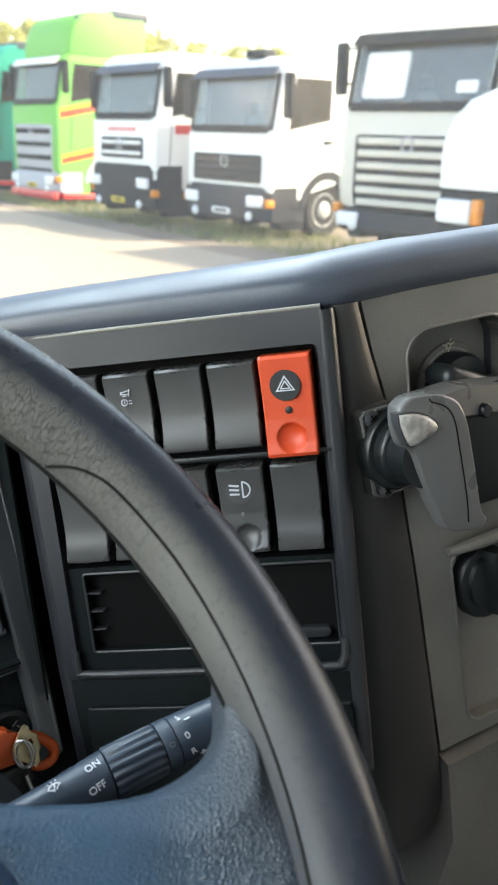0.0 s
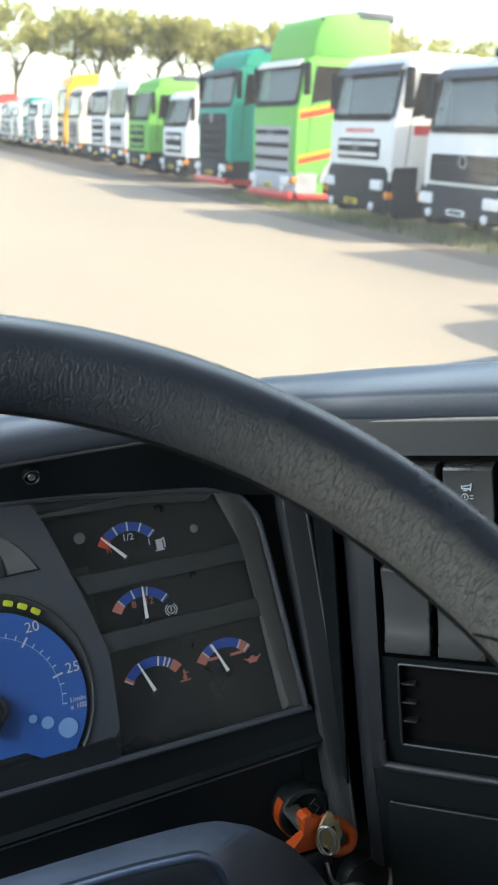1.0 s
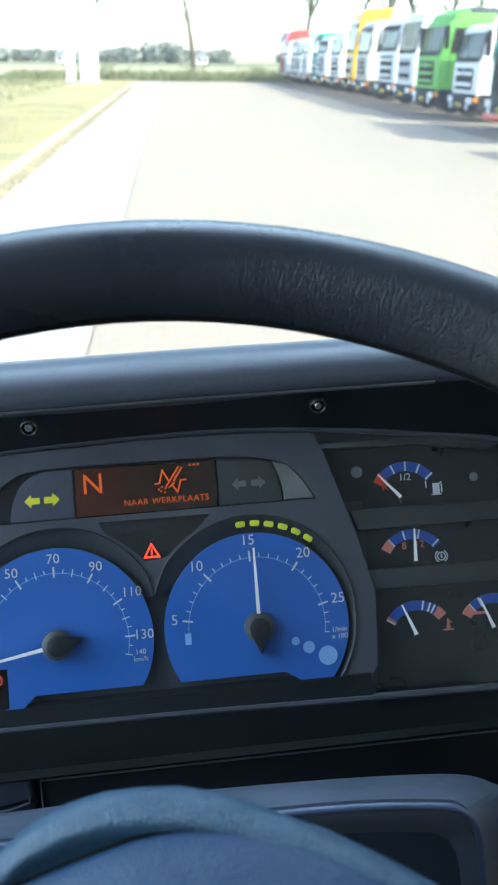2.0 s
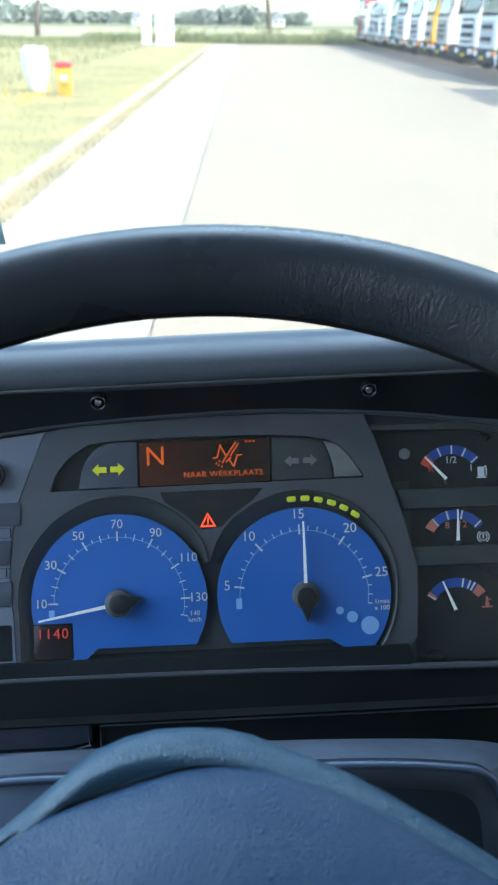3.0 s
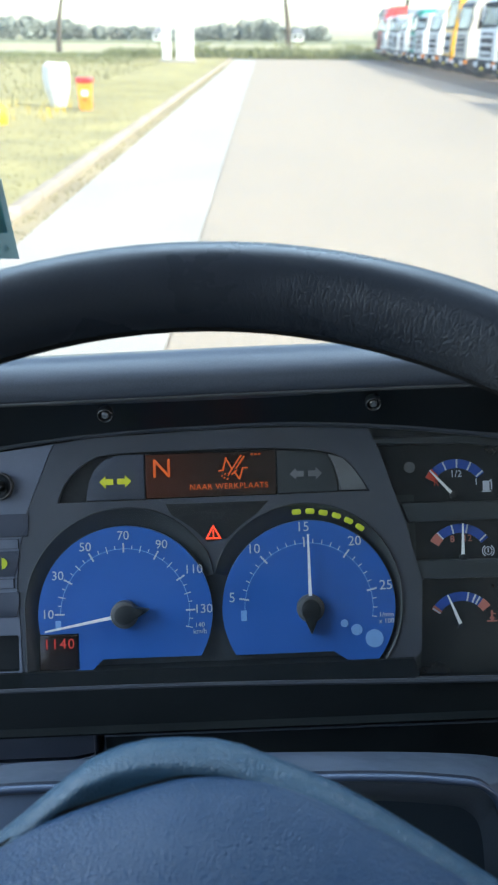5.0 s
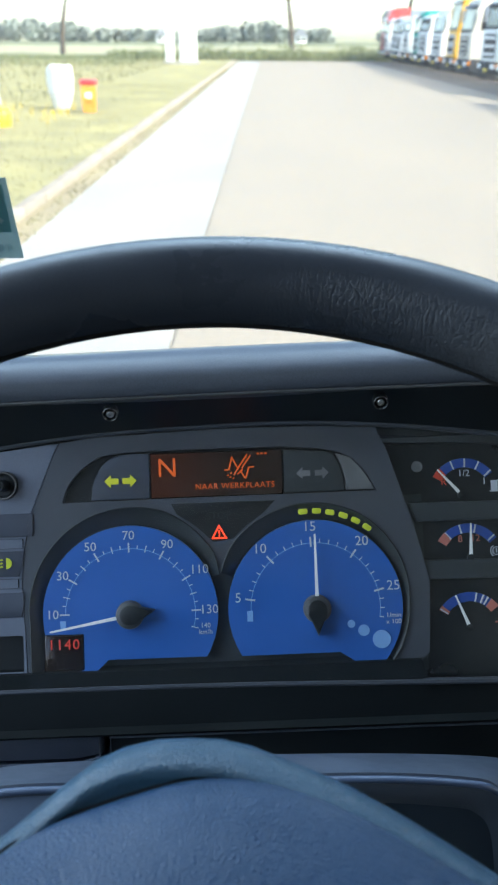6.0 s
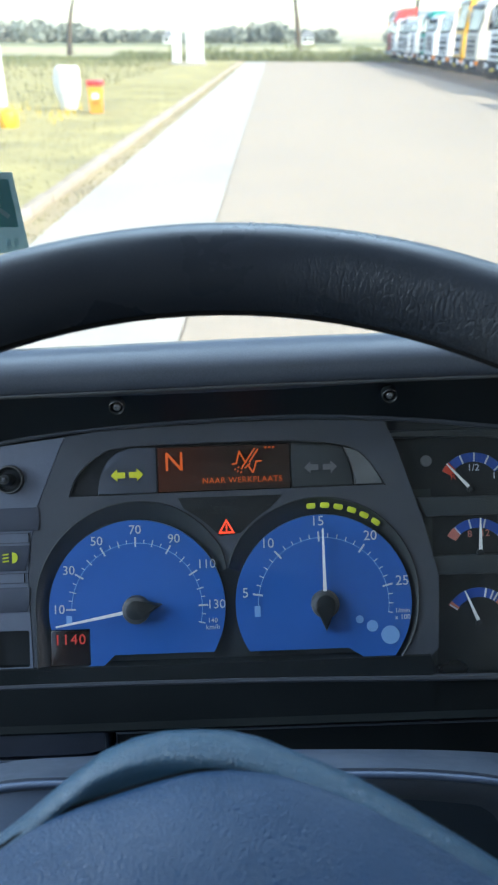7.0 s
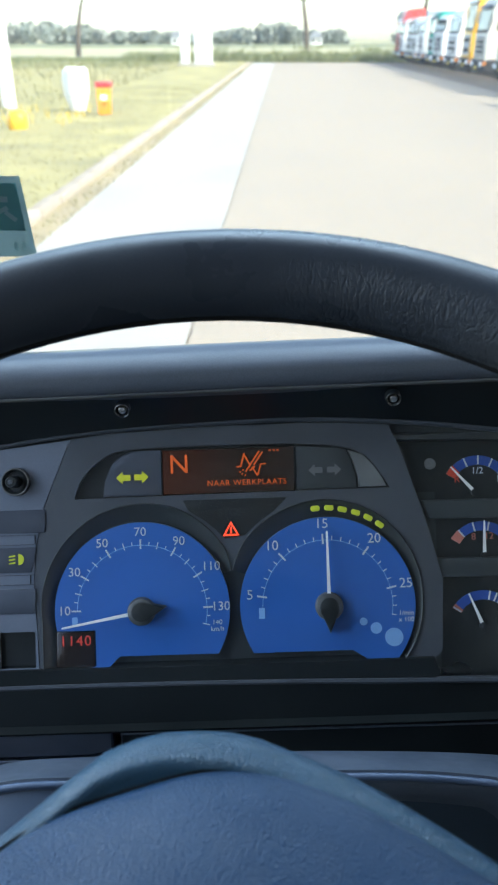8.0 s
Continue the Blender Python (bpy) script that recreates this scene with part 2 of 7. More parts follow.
M = dict(
    pad=material("dash_pad_vinyl", (0.061, 0.074, 0.095), 0.4, spec=0.5, grain=0.12, scale=900, bump=0.13, stains=0.12, stain_scale=9),
    plastic=material("grey_textured_plastic", (0.0215, 0.0236, 0.0275), 0.38, grain=0.15, scale=1300, bump=0.3, stains=0.14, stain_scale=11),
    warm=material("brown_grey_plastic", (0.205, 0.192, 0.165), 0.42, grain=0.14, scale=1000, bump=0.25, stains=0.16, stain_scale=12),
    pillar=material("dark_pillar_plastic", (0.034, 0.0335, 0.0315), 0.45, spec=0.4, grain=0.15, scale=1300, bump=0.3, stains=0.14, stain_scale=11),
    shroud=material("slate_shroud_plastic", (0.047, 0.062, 0.086), 0.42, grain=0.12, scale=1400, bump=0.2, stains=0.14, stain_scale=30),
    # panel plastic again, darker: the lower console's shade is in the colour
    console=material("worn_shaded_console_plastic", (0.1, 0.097, 0.089), 0.45, grain=0.16, scale=900, bump=0.25, stains=0.2, stain_scale=14),
    dark=material("black_plastic", (0.0085, 0.012, 0.0135), 0.42, grain=0.1, scale=1200, bump=0.2, stains=0.2, stain_scale=14),
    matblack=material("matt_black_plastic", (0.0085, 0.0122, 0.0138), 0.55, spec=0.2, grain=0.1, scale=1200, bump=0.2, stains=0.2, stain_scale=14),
    # near-black for low and sunken parts, with their shade in the colour
    lowblack=material("shaded_black_plastic", (0.0068, 0.0098, 0.0106), 0.6, spec=0.1, grain=0.1, scale=1200, bump=0.2, stains=0.2, stain_scale=14),
    # near-black for seams and for recesses, whose shade is in the colour
    void=material("recess_seam_black", (0.005, 0.005, 0.005), 0.8, spec=0.1, stains=0.2),
    switch=material("switch_satin_plastic", (0.052, 0.053, 0.053), 0.3, grain=0.08, scale=1500, bump=0.12, stains=0.12, stain_scale=30),
    red=material("red_switch_plastic", (0.62, 0.065, 0.02), 0.42, grain=0.06, scale=1200, bump=0.1, stains=0.08, stain_scale=40),
    rim=rim_leather(),
    cover=material("airbag_cover_leather", (0.008, 0.032, 0.074), 0.42, spec=0.31, grain=0.08, scale=1400, bump=0.2, stains=0.06, stain_scale=20, wrinkle=0.52, wscale=760),
    spoke=material("graded_spoke_leather", (0.0145, 0.049, 0.086), 0.38, spec=0.43, grain=0.08, scale=1400, bump=0.2, stains=0.07, stain_scale=20, wrinkle=0.5, wscale=740, fade=((0.027, 0.031, 0.035), 0.16, 0.215)),
    cluster=material("cluster_grey_plastic", (0.052, 0.061, 0.076), 0.5, grain=0.08, scale=1600, bump=0.12, stains=0.1, stain_scale=18),
    # lighter copy of the cluster plastic: side-window light is in the colour
    field=material("lit_blue_grey_field_plastic", (0.112, 0.135, 0.178), 0.48, grain=0.08, scale=1600, bump=0.12, stains=0.1, stain_scale=18),
    cell=material("smoky_lamp_cell", (0.055, 0.067, 0.092), 0.4, grain=0.06, scale=1600, stains=0.12, stain_scale=25),
    trimgrey=material("upright_trim_plastic", (0.046, 0.049, 0.053), 0.38, grain=0.14, scale=1300, bump=0.25, stains=0.14, stain_scale=14),
    conpanel=material("dark_brown_grey_plastic", (0.158, 0.153, 0.139), 0.4, grain=0.16, scale=1000, bump=0.25, stains=0.2, stain_scale=12),
    window=material("gauge_window_black", (0.0075, 0.0105, 0.0118), 0.35, stains=0.15, stain_scale=25),
    band=material("gauge_band_charcoal", (0.026, 0.033, 0.036), 0.5, stains=0.12, stain_scale=25),
    blue=material("dial_blue_print", (0.012, 0.108, 0.40), 0.45, grain=0.04, scale=2500, stains=0.04, stain_scale=30),
    gblue=material("gauge_blue_print", (0.015, 0.07, 0.32), 0.45, stains=0.04),
    white=material("white_print", (0.52, 0.55, 0.6), 0.5, stains=0.03),
    cream=material("cream_print", (0.45, 0.42, 0.33), 0.5, stains=0.1, stain_scale=60),
    faint=material("dim_grey_print", (0.13, 0.135, 0.14), 0.5, stains=0.03),
    redprint=material("red_print", (0.6, 0.06, 0.03), 0.5, stains=0.05),
    pinkprint=material("salmon_print", (0.5, 0.16, 0.12), 0.5, stains=0.05),
    paleblue=material("pale_blue_print", (0.2, 0.4, 0.7), 0.5, stains=0.03),
    needle=material("white_needle_plastic", (0.78, 0.78, 0.76), 0.4, stains=0.03),
    boss=material("needle_boss_plastic", (0.06, 0.064, 0.068), 0.45, stains=0.1, stain_scale=60),
    lcd=material("display_glass_brown", (0.016, 0.008, 0.006), 0.25, stains=0.1),
    lcdlit=backlight(),
    amber=material("amber_segments", (0.3, 0.06, 0.01), 0.5, emit=(1.0, 0.17, 0.02), power=0.08),
    redled=material("red_warning_light", (0.4, 0.03, 0.02), 0.5, emit=(1.0, 0.07, 0.02), power=0.32),
    redseg=material("red_segments", (0.3, 0.02, 0.02), 0.5, emit=(1.0, 0.09, 0.05), power=0.055),
    green=material("lime_indicator_light", (0.26, 0.32, 0.02), 0.5, emit=(0.6, 0.68, 0.03), power=0.07),
    lime=material("lime_print", (0.40, 0.46, 0.03), 0.5, emit=(0.5, 0.7, 0.02), power=0.03),
    steel=material("dull_steel", (0.45, 0.44, 0.42), 0.35, 1.0, grain=0.1, scale=900, stains=0.2, stain_scale=60),
    brass=material("brass_key", (0.62, 0.5, 0.3), 0.38, 1.0, grain=0.1, scale=900, stains=0.25, stain_scale=90),
    orange=material("orange_key_plastic", (0.5, 0.07, 0.012), 0.4, stains=0.15, stain_scale=60),
    # bluer shroud plastic with the left window's light in it
    apron=material("lit_shroud_plastic", (0.042, 0.068, 0.115), 0.45, grain=0.08, scale=1400, stains=0.1, stain_scale=30),
    # bluer than the shroud: the edge's highlight is in the colour
    bead=material("highlight_blue_shroud_edge", (0.034, 0.058, 0.105), 0.5, grain=0.08, scale=1400, stains=0.1, stain_scale=30),
    trigger=material("clear_grey_trigger", (0.34, 0.325, 0.30), 0.3, grain=0.3, scale=220, bump=0.5, stains=0.15, stain_scale=60),
    leverg=material("satin_charcoal_handle", (0.118, 0.119, 0.117), 0.36, grain=0.06, scale=1500, bump=0.1, stains=0.03, stain_scale=40),
    stalk=material("stalk_slate_plastic", (0.019, 0.032, 0.048), 0.42, spec=0.4, grain=0.08, scale=1400, bump=0.15, stains=0.12, stain_scale=35),
    tab=material("pale_grey_tab", (0.13, 0.138, 0.14), 0.4, grain=0.06, scale=1500, stains=0.2, stain_scale=40),
    sidewall=material("pale_grey_lens_edge", (0.064, 0.065, 0.064), 0.5, grain=0.06, scale=1500, stains=0.12, stain_scale=25),
    lining=material("cab_lining_cloth", (0.3, 0.29, 0.27), 0.9, grain=0.15, scale=700, bump=0.3, stains=0.1, stain_scale=6),
    floorm=material("cab_floor_mat", (0.02, 0.02, 0.02), 0.85, grain=0.2, scale=300, bump=0.4, stains=0.2, stain_scale=8),
    sticker=material("green_window_sticker", (0.17, 0.40, 0.40), 0.5, stains=0.06),
    stickerband=material("pale_teal_paper", (0.36, 0.46, 0.46), 0.55, stains=0.06),
    stickerink=material("pale_sticker_ink", (0.40, 0.55, 0.55), 0.5, stains=0.05),
)


# ---- mesh helpers ----
def part(name, bm, mat, parent=None, label="", m=None, angle=38):
    """Links a bmesh as one mesh object under a thing or a part."""
    me = bpy.data.meshes.new(name)
    bmesh.ops.recalc_face_normals(bm, faces=bm.faces[:])
    bm.to_mesh(me)
    bm.free()
    me.materials.append(mat)
    me.polygons.foreach_set("use_smooth", [True] * len(me.polygons))
    me.set_sharp_from_angle(angle=radians(angle))
    ob = new(name, me)
    if parent:
        ob.parent = parent
    if m is not None:
        ob.matrix_basis = m
    if label:
        tagged(ob, label)
    return ob


def again(ob, m, parent=None):
    """The same part once more, on the same mesh, at another pose."""
    o = ob.copy()
    scene.collection.objects.link(o)
    o.parent = parent or ob.parent
    o.matrix_basis = m
    return o


def thing(name, label, category, m=None, group="", kind=""):
    ob = new(name)
    ob.empty_display_size = 0.05
    if m is not None:
        ob.matrix_basis = m
    return tagged(ob, label, category, group, kind)


def frame_at(o, ea, en):
    """A pose with x along ea and z along en, at o."""
    x = Vector(ea).normalized()
    z = Vector(en)
    z = (z - x * z.dot(x)).normalized()
    y = z.cross(x)
    m = Matrix((x, y, z)).transposed().to_4x4()
    m.translation = Vector(o)
    return m


def rbox(cx, cy, cz, sx, sy, sz, bev=0.0, seg=2, bm=None):
    """A box with rounded edges, by its centre and size."""
    bm = bm or bmesh.new()
    r = bmesh.ops.create_cube(bm, size=1, matrix=Matrix.Translation((cx, cy, cz)) @ Matrix.Diagonal((sx, sy, sz, 1)))
    if bev:
        edges = {e for v in r["verts"] for e in v.link_edges}
        bmesh.ops.bevel(bm, geom=list(edges), offset=bev, segments=seg, affect="EDGES", profile=0.5)
    return bm


def prism(pts, z0, z1, bev=0.0, seg=2, bm=None):
    """A polygon drawn in x and y, extruded from z0 to z1, its upper edge rounded."""
    bm = bm or bmesh.new()
    lo = [bm.verts.new((x, y, z0)) for x, y in pts]
    hi = [bm.verts.new((x, y, z1)) for x, y in pts]
    n = len(pts)
    for i in range(n):
        bm.faces.new((lo[i], lo[(i + 1) % n], hi[(i + 1) % n], hi[i]))
    bm.faces.new(lo[::-1])
    bm.faces.new(hi)
    if bev:
        ring = [bm.edges.get((hi[i], hi[(i + 1) % n])) for i in range(n)]
        bmesh.ops.bevel(bm, geom=ring, offset=bev, segments=seg, affect="EDGES", profile=0.5)
    return bm


def plate(outer, holes, z0, z1):
    """A flat plate with openings through it."""
    bm = bmesh.new()
    loops = []
    for pts in (outer, *holes):
        vs = [bm.verts.new((x, y, z1)) for x, y in pts]
        loops.append([bm.edges.new((vs[i], vs[(i + 1) % len(vs)])) for i in range(len(vs))])
    bmesh.ops.triangle_fill(bm, edges=[e for lp in loops for e in lp], use_beauty=True, normal=(0, 0, 1))
    top = bm.faces[:]
    r = bmesh.ops.extrude_face_region(bm, geom=top)
    bmesh.ops.translate(bm, verts=[g for g in r["geom"] if isinstance(g, bmesh.types.BMVert)], vec=(0, 0, z0 - z1))
    return bm


def rrect(x0, y0, x1, y1, r, n=5):
    """A rectangle with round corners, as points."""
    out = []
    for cx, cy, a in ((x1 - r, y1 - r, 0), (x0 + r, y1 - r, 90), (x0 + r, y0 + r, 180), (x1 - r, y0 + r, 270)):
        for i in range(n + 1):
            t = radians(a + 90 * i / n)
            out.append((cx + r * math.cos(t), cy + r * math.sin(t)))
    return out


def arc(cx, cy, r, a0, a1, n=24):
    return [(cx + r * math.cos(radians(a0 + (a1 - a0) * i / n)), cy + r * math.sin(radians(a0 + (a1 - a0) * i / n))) for i in range(n + 1)]


def ring_band(cx, cy, r0, r1, a0, a1, z0, z1, n=24, bm=None):
    """A flat curved band between two radii."""
    return prism(arc(cx, cy, r1, a0, a1, n) + arc(cx, cy, r0, a1, a0, n), z0, z1, bm=bm)


def loft(rings, closed=True, caps=True, bm=None):
    """A skin over rings of points, each of the same count."""
    bm = bm or bmesh.new()
    vv = [[bm.verts.new(p) for p in r] for r in rings]
    n = len(rings[0])
    for a, b in zip(vv, vv[1:]):
        for i in range(n if closed else n - 1):
            j = (i + 1) % n
            bm.faces.new((a[i], a[j], b[j], b[i]))
    if caps and closed:
        bm.faces.new(vv[0][::-1])
        bm.faces.new(vv[-1])
    return bm


def tube(pts, radius, seg=12, closed=False, bm=None, caps=True):
    """A round rod along points; radius is a number or one for each point."""
    pts = [Vector(p) for p in pts]
    n = len(pts)
    rad = radius if isinstance(radius, (list, tuple)) else [radius] * n
    up = Vector((0.123, 0.456, 0.881)).normalized()
    rings = []
    for i, p in enumerate(pts):
        a = pts[(i - 1) % n] if closed or i > 0 else p
        b = pts[(i + 1) % n] if closed or i < n - 1 else p
        d = (b - a).normalized()
        x = d.cross(up)
        if x.length < 0.05:
            x = d.cross(Vector((1, 0, 0)))
        x.normalize()
        y = d.cross(x)
        rings.append([p + rad[i] * (math.cos(t) * x + math.sin(t) * y) for t in (2 * math.pi * k / seg for k in range(seg))])
    if closed:
        rings.append(rings[0])
        bm = loft(rings, True, False, bm)
        bmesh.ops.remove_doubles(bm, verts=bm.verts[:], dist=1e-7)
        return bm
    return loft(rings, True, caps, bm)


def lathe(profile, seg=32, bm=None):
    """A turned form about z: points of radius and height."""
    rings = [[(r * math.cos(2 * math.pi * k / seg), r * math.sin(2 * math.pi * k / seg), z) for k in range(seg)] for r, z in profile]
    return loft(rings, True, True, bm)


def text(body, size, depth=0.0002, m=None, space=1.0):
    """Writing in the built-in font as a bmesh, centred on its place."""
    cu = bpy.data.curves.new("writing", "FONT")
    cu.body, cu.size, cu.extrude = body, size, depth
    cu.align_x, cu.align_y = "CENTER", "CENTER"
    cu.space_character = space
    cu.resolution_u = 3
    ob = new("writing", cu)
    bpy.context.view_layer.update()
    me = bpy.data.meshes.new_from_object(ob.evaluated_get(bpy.context.evaluated_depsgraph_get()))
    bm = bmesh.new()
    bm.from_mesh(me)
    bmesh.ops.remove_doubles(bm, verts=bm.verts[:], dist=1e-7)
    bpy.data.objects.remove(ob)
    bpy.data.curves.remove(cu)
    bpy.data.meshes.remove(me)
    if m is not None:
        bm.transform(m)
    return bm


def bars(list_of, z0, z1, bm=None):
    """Flat bars: centre x, y, length, width, degrees."""
    bm = bm or bmesh.new()
    for x, y, ln, w, a in list_of:
        c, s = math.cos(radians(a)), math.sin(radians(a))
        prism([(x + c * p - s * q, y + s * p + c * q) for p, q in ((-ln / 2, -w / 2), (ln / 2, -w / 2), (ln / 2, w / 2), (-ln / 2, w / 2))], z0, z1, bm=bm)
    return bm


def join(a, b, m=None):
    """Adds bmesh b to bmesh a."""
    me = bpy.data.meshes.new("tmp")
    if m is not None:
        b.transform(m)
    b.to_mesh(me)
    b.free()
    a.from_mesh(me)
    bpy.data.meshes.remove(me)
    return a


def mm(*pts):
    return [(x * 0.001, y * 0.001) for x, y in pts]


# frames of the cab's main faces, from the driver's eye
CLUSTER = CAB @ frame_at((-0.0145, 0.4475, -0.316), (1, 0, 0), (0, -math.cos(radians(27)), math.sin(radians(27))))
PANEL = CAB @ frame_at((0.3598, 0.3187, -0.1771), (0.6669, -0.7319, 0.1397), (-0.7448, -0.6488, 0.156))
RIGHT = CAB @ frame_at((0.4293, 0.2801, -0.2118), (0.9839, -0.1684, 0.0593), (-0.1744, -0.9777, 0.1173)) @ Matrix.Scale(1.065, 4)
LOWER = CAB @ frame_at((0, 0.425, -0.365), (1, 0, 0), (0, -math.cos(radians(10)), math.sin(radians(10))))
WHEEL = CAB @ frame_at((-0.0256, 0.1417, -0.2184), (0.9959, -0.0906, 0), (-0.0558, -0.6131, 0.788))


# ---- the cab's shell ----
def shell(name, bm, mat, label, category):
    ob = part(name, bm, mat, None, "", CAB)
    return tagged(ob, label, category, kind="structure")


shell("floor", rbox(0.55, -0.1, -0.93, 2.24, 1.9, 0.05, 0.01), M["floorm"], "black rubber mat on the truck cab floor", "floor")
shell("ceiling", rbox(0.55, -0.13, 0.78, 2.3, 1.75, 0.05, 0.015), M["lining"], "pale cloth-lined roof of the truck cab", "ceiling")
shell("wall_back", rbox(0.55, -1.0, -0.08, 2.3, 0.05, 1.72, 0.01), M["lining"], "plain cloth-lined back wall of the cab", "wall")


def side_wall(name, u, label):
    ob = shell(name, plate([(-0.97, -0.95), (0.82, -0.95), (0.82, -0.25), (0.72, 0.75), (-0.97, 0.75)],
                           [rrect(-0.45, -0.25, 0.55, 0.58, 0.08)], -0.025, 0.025), M["warm"], label, "wall")
    ob.matrix_basis = CAB @ Matrix.Translation((u, 0, 0)) @ frame_at((0, 0, 0), (0, 1, 0), (1, 0, 0))


side_wall("wall_left", -0.6, "grey plastic-lined door side with an open window")
side_wall("wall_right", 1.7, "grey plastic-lined passenger side with an open window")
shell("wall_front", rbox(0.55, 0.84, -0.62, 2.3, 0.05, 0.66, 0.01), M["plastic"], "dark plastic bulkhead under the windscreen", "wall")
shell("trim_header", rbox(0.55, 0.72, 0.69, 2.3, 0.08, 0.14, 0.02), M["warm"], "grey plastic trim above the windscreen", "trim")
for i, u in enumerate((-0.57, 1.67)):
    shell("trim_pillar_%d" % (i + 1), tube([(u, 0.83, -0.3), (u, 0.80, 0.1), (u, 0.74, 0.68)], 0.045, 10), M["warm"],
          "grey plastic windscreen pillar of the cab", "pillar")

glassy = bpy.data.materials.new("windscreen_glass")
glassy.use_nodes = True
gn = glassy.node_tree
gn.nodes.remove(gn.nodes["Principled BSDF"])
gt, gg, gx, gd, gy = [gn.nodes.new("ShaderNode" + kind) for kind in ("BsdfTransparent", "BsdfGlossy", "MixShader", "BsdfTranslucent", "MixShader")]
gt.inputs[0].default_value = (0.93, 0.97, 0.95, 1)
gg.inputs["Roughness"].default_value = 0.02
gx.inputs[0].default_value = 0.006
gd.inputs[0].default_value = (0.8, 0.8, 0.78, 1)              # a thin translucent film puts an even haze over the view
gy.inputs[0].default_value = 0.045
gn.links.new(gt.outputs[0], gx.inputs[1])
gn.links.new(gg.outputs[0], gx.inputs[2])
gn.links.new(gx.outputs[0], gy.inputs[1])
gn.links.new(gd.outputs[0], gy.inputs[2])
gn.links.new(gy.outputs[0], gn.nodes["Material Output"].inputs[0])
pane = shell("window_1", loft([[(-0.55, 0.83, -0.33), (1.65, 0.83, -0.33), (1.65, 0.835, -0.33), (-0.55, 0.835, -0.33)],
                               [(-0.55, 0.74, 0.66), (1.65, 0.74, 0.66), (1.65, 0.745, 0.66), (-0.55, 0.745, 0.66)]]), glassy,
             "curved windscreen of the truck cab with an added haze film", "windscreen")
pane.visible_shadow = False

# sticker on the inner face of the windscreen
st = thing("window_sticker", "green paper sticker on the inside of the windscreen", "sticker",
           CAB @ frame_at((-0.2255, 0.796, -0.134), (1, -0.02, -0.03), (0, -0.995, -0.09)))
part("sheet", prism(mm((-30, 36), (28, 36), (35, -36), (-30, -36)), 0, 0.0005), M["stickerband"], st)
part("print", bars([(0.006, 0.016, 0.018, 0.005, 0), (0.004, 0.004, 0.022, 0.004, 25), (0.016, 0.001, 0.012, 0.004, -40)], 0.0010, 0.0013), M["stickerink"], st, "pale printed shapes")
part("teal_panel", prism(mm((-30, 30), (24, 30), (27.5, -12), (-30, -12)), 0.0006, 0.0009), M["sticker"], st, "teal printed panel")
part("foot_print", bars([(0.017, -0.026, 0.004, 0.007, 0), (0.024, -0.026, 0.003, 0.007, 0)], 0.001, 0.0013), M["stickerink"], st, "pale letters")

# ---- dashboard ----
dash = thing("dashboard", "dark grey moulded plastic truck dashboard with rounded pad", "dashboard", CAB)
EDGE = [(-0.62, 0.490, -0.190, 1.0, 90), (-0.35, 0.481, -0.1865, 1.0, 90), (-0.13, 0.478, -0.1838, 1.0, 90), (0.01, 0.478, -0.1820, 1.0, 90),
        (0.15, 0.478, -0.1813, 1.0, 88), (0.215, 0.473, -0.180, 1.05, 75), (0.248, 0.455, -0.177, 1.1, 58), (0.272, 0.427, -0.1725, 1.25, 45),
        (0.335, 0.355, -0.159, 1.35, 42), (0.372, 0.313, -0.1505, 1.35, 46), (0.390, 0.297, -0.1468, 1.3, 60), (0.408, 0.2905, -0.1445, 1.25, 74),
        (0.457, 0.2825, -0.1408, 1.25, 80), (0.516, 0.2725, -0.1373, 1.2, 80), (0.75, 0.232, -0.123, 1.15, 80), (1.1, 0.18, -0.105, 1.1, 82), (1.66, 0.12, -0.09, 1.1, 84)]
PROFILE = [(0, 0), (0.0003, 0.0050), (0.0007, 0.0092), (0.0018, 0.0112), (0.0042, 0.0132), (0.0110, 0.0168), (0.0195, 0.0188), (0.032, 0.0165), (0.062, 0.0050), (0.12, -0.024), (0.34, -0.11),
           (0.34, -0.15), (0.012, -0.012)]


def pad_rings(rows):
    rings = []
    for u, v, w, s, a in rows:
        du, dv = math.cos(radians(a)), math.sin(radians(a))
        rings.append([(u + d * s * du, v + d * s * dv, w + z * s) for d, z in PROFILE])
    return rings


def eased(rows, n):
    """Rows of numbers with points between them on a smooth line."""
    out = []
    for i in range(len(rows) - 1):
        p0, p1, p2, p3 = (np.array(rows[min(max(k, 0), len(rows) - 1)]) for k in (i - 1, i, i + 1, i + 2))
        for j in range(n):
            t = j / n
            out.append(tuple(0.5 * (2 * p1 + (p2 - p0) * t + (2 * p0 - 5 * p1 + 4 * p2 - p3) * t * t + (3 * p1 - p0 - 3 * p2 + p3) * t ** 3)))
    return out + [rows[-1]]


part("top_pad", loft(pad_rings(eased(EDGE, 4))), M["pad"], dash, "blue-grey grained vinyl pad", angle=60)
TOPLINE = [(-300, 55), (-255, 74), (-200, 93), (-143, 105), (-80, 112), (-3, 115.4), (54, 115.6), (120, 111), (166, 105.5), (205, 101), (228, 92), (262, 86)]


def from_cluster(a, b, z=0.0):
    t = radians(27)
    return (-0.0145 + a * 0.001, 0.4475 + b * 0.001 * math.sin(t) - z * math.cos(t), -0.316 + b * 0.001 * math.cos(t) + z * math.sin(t))


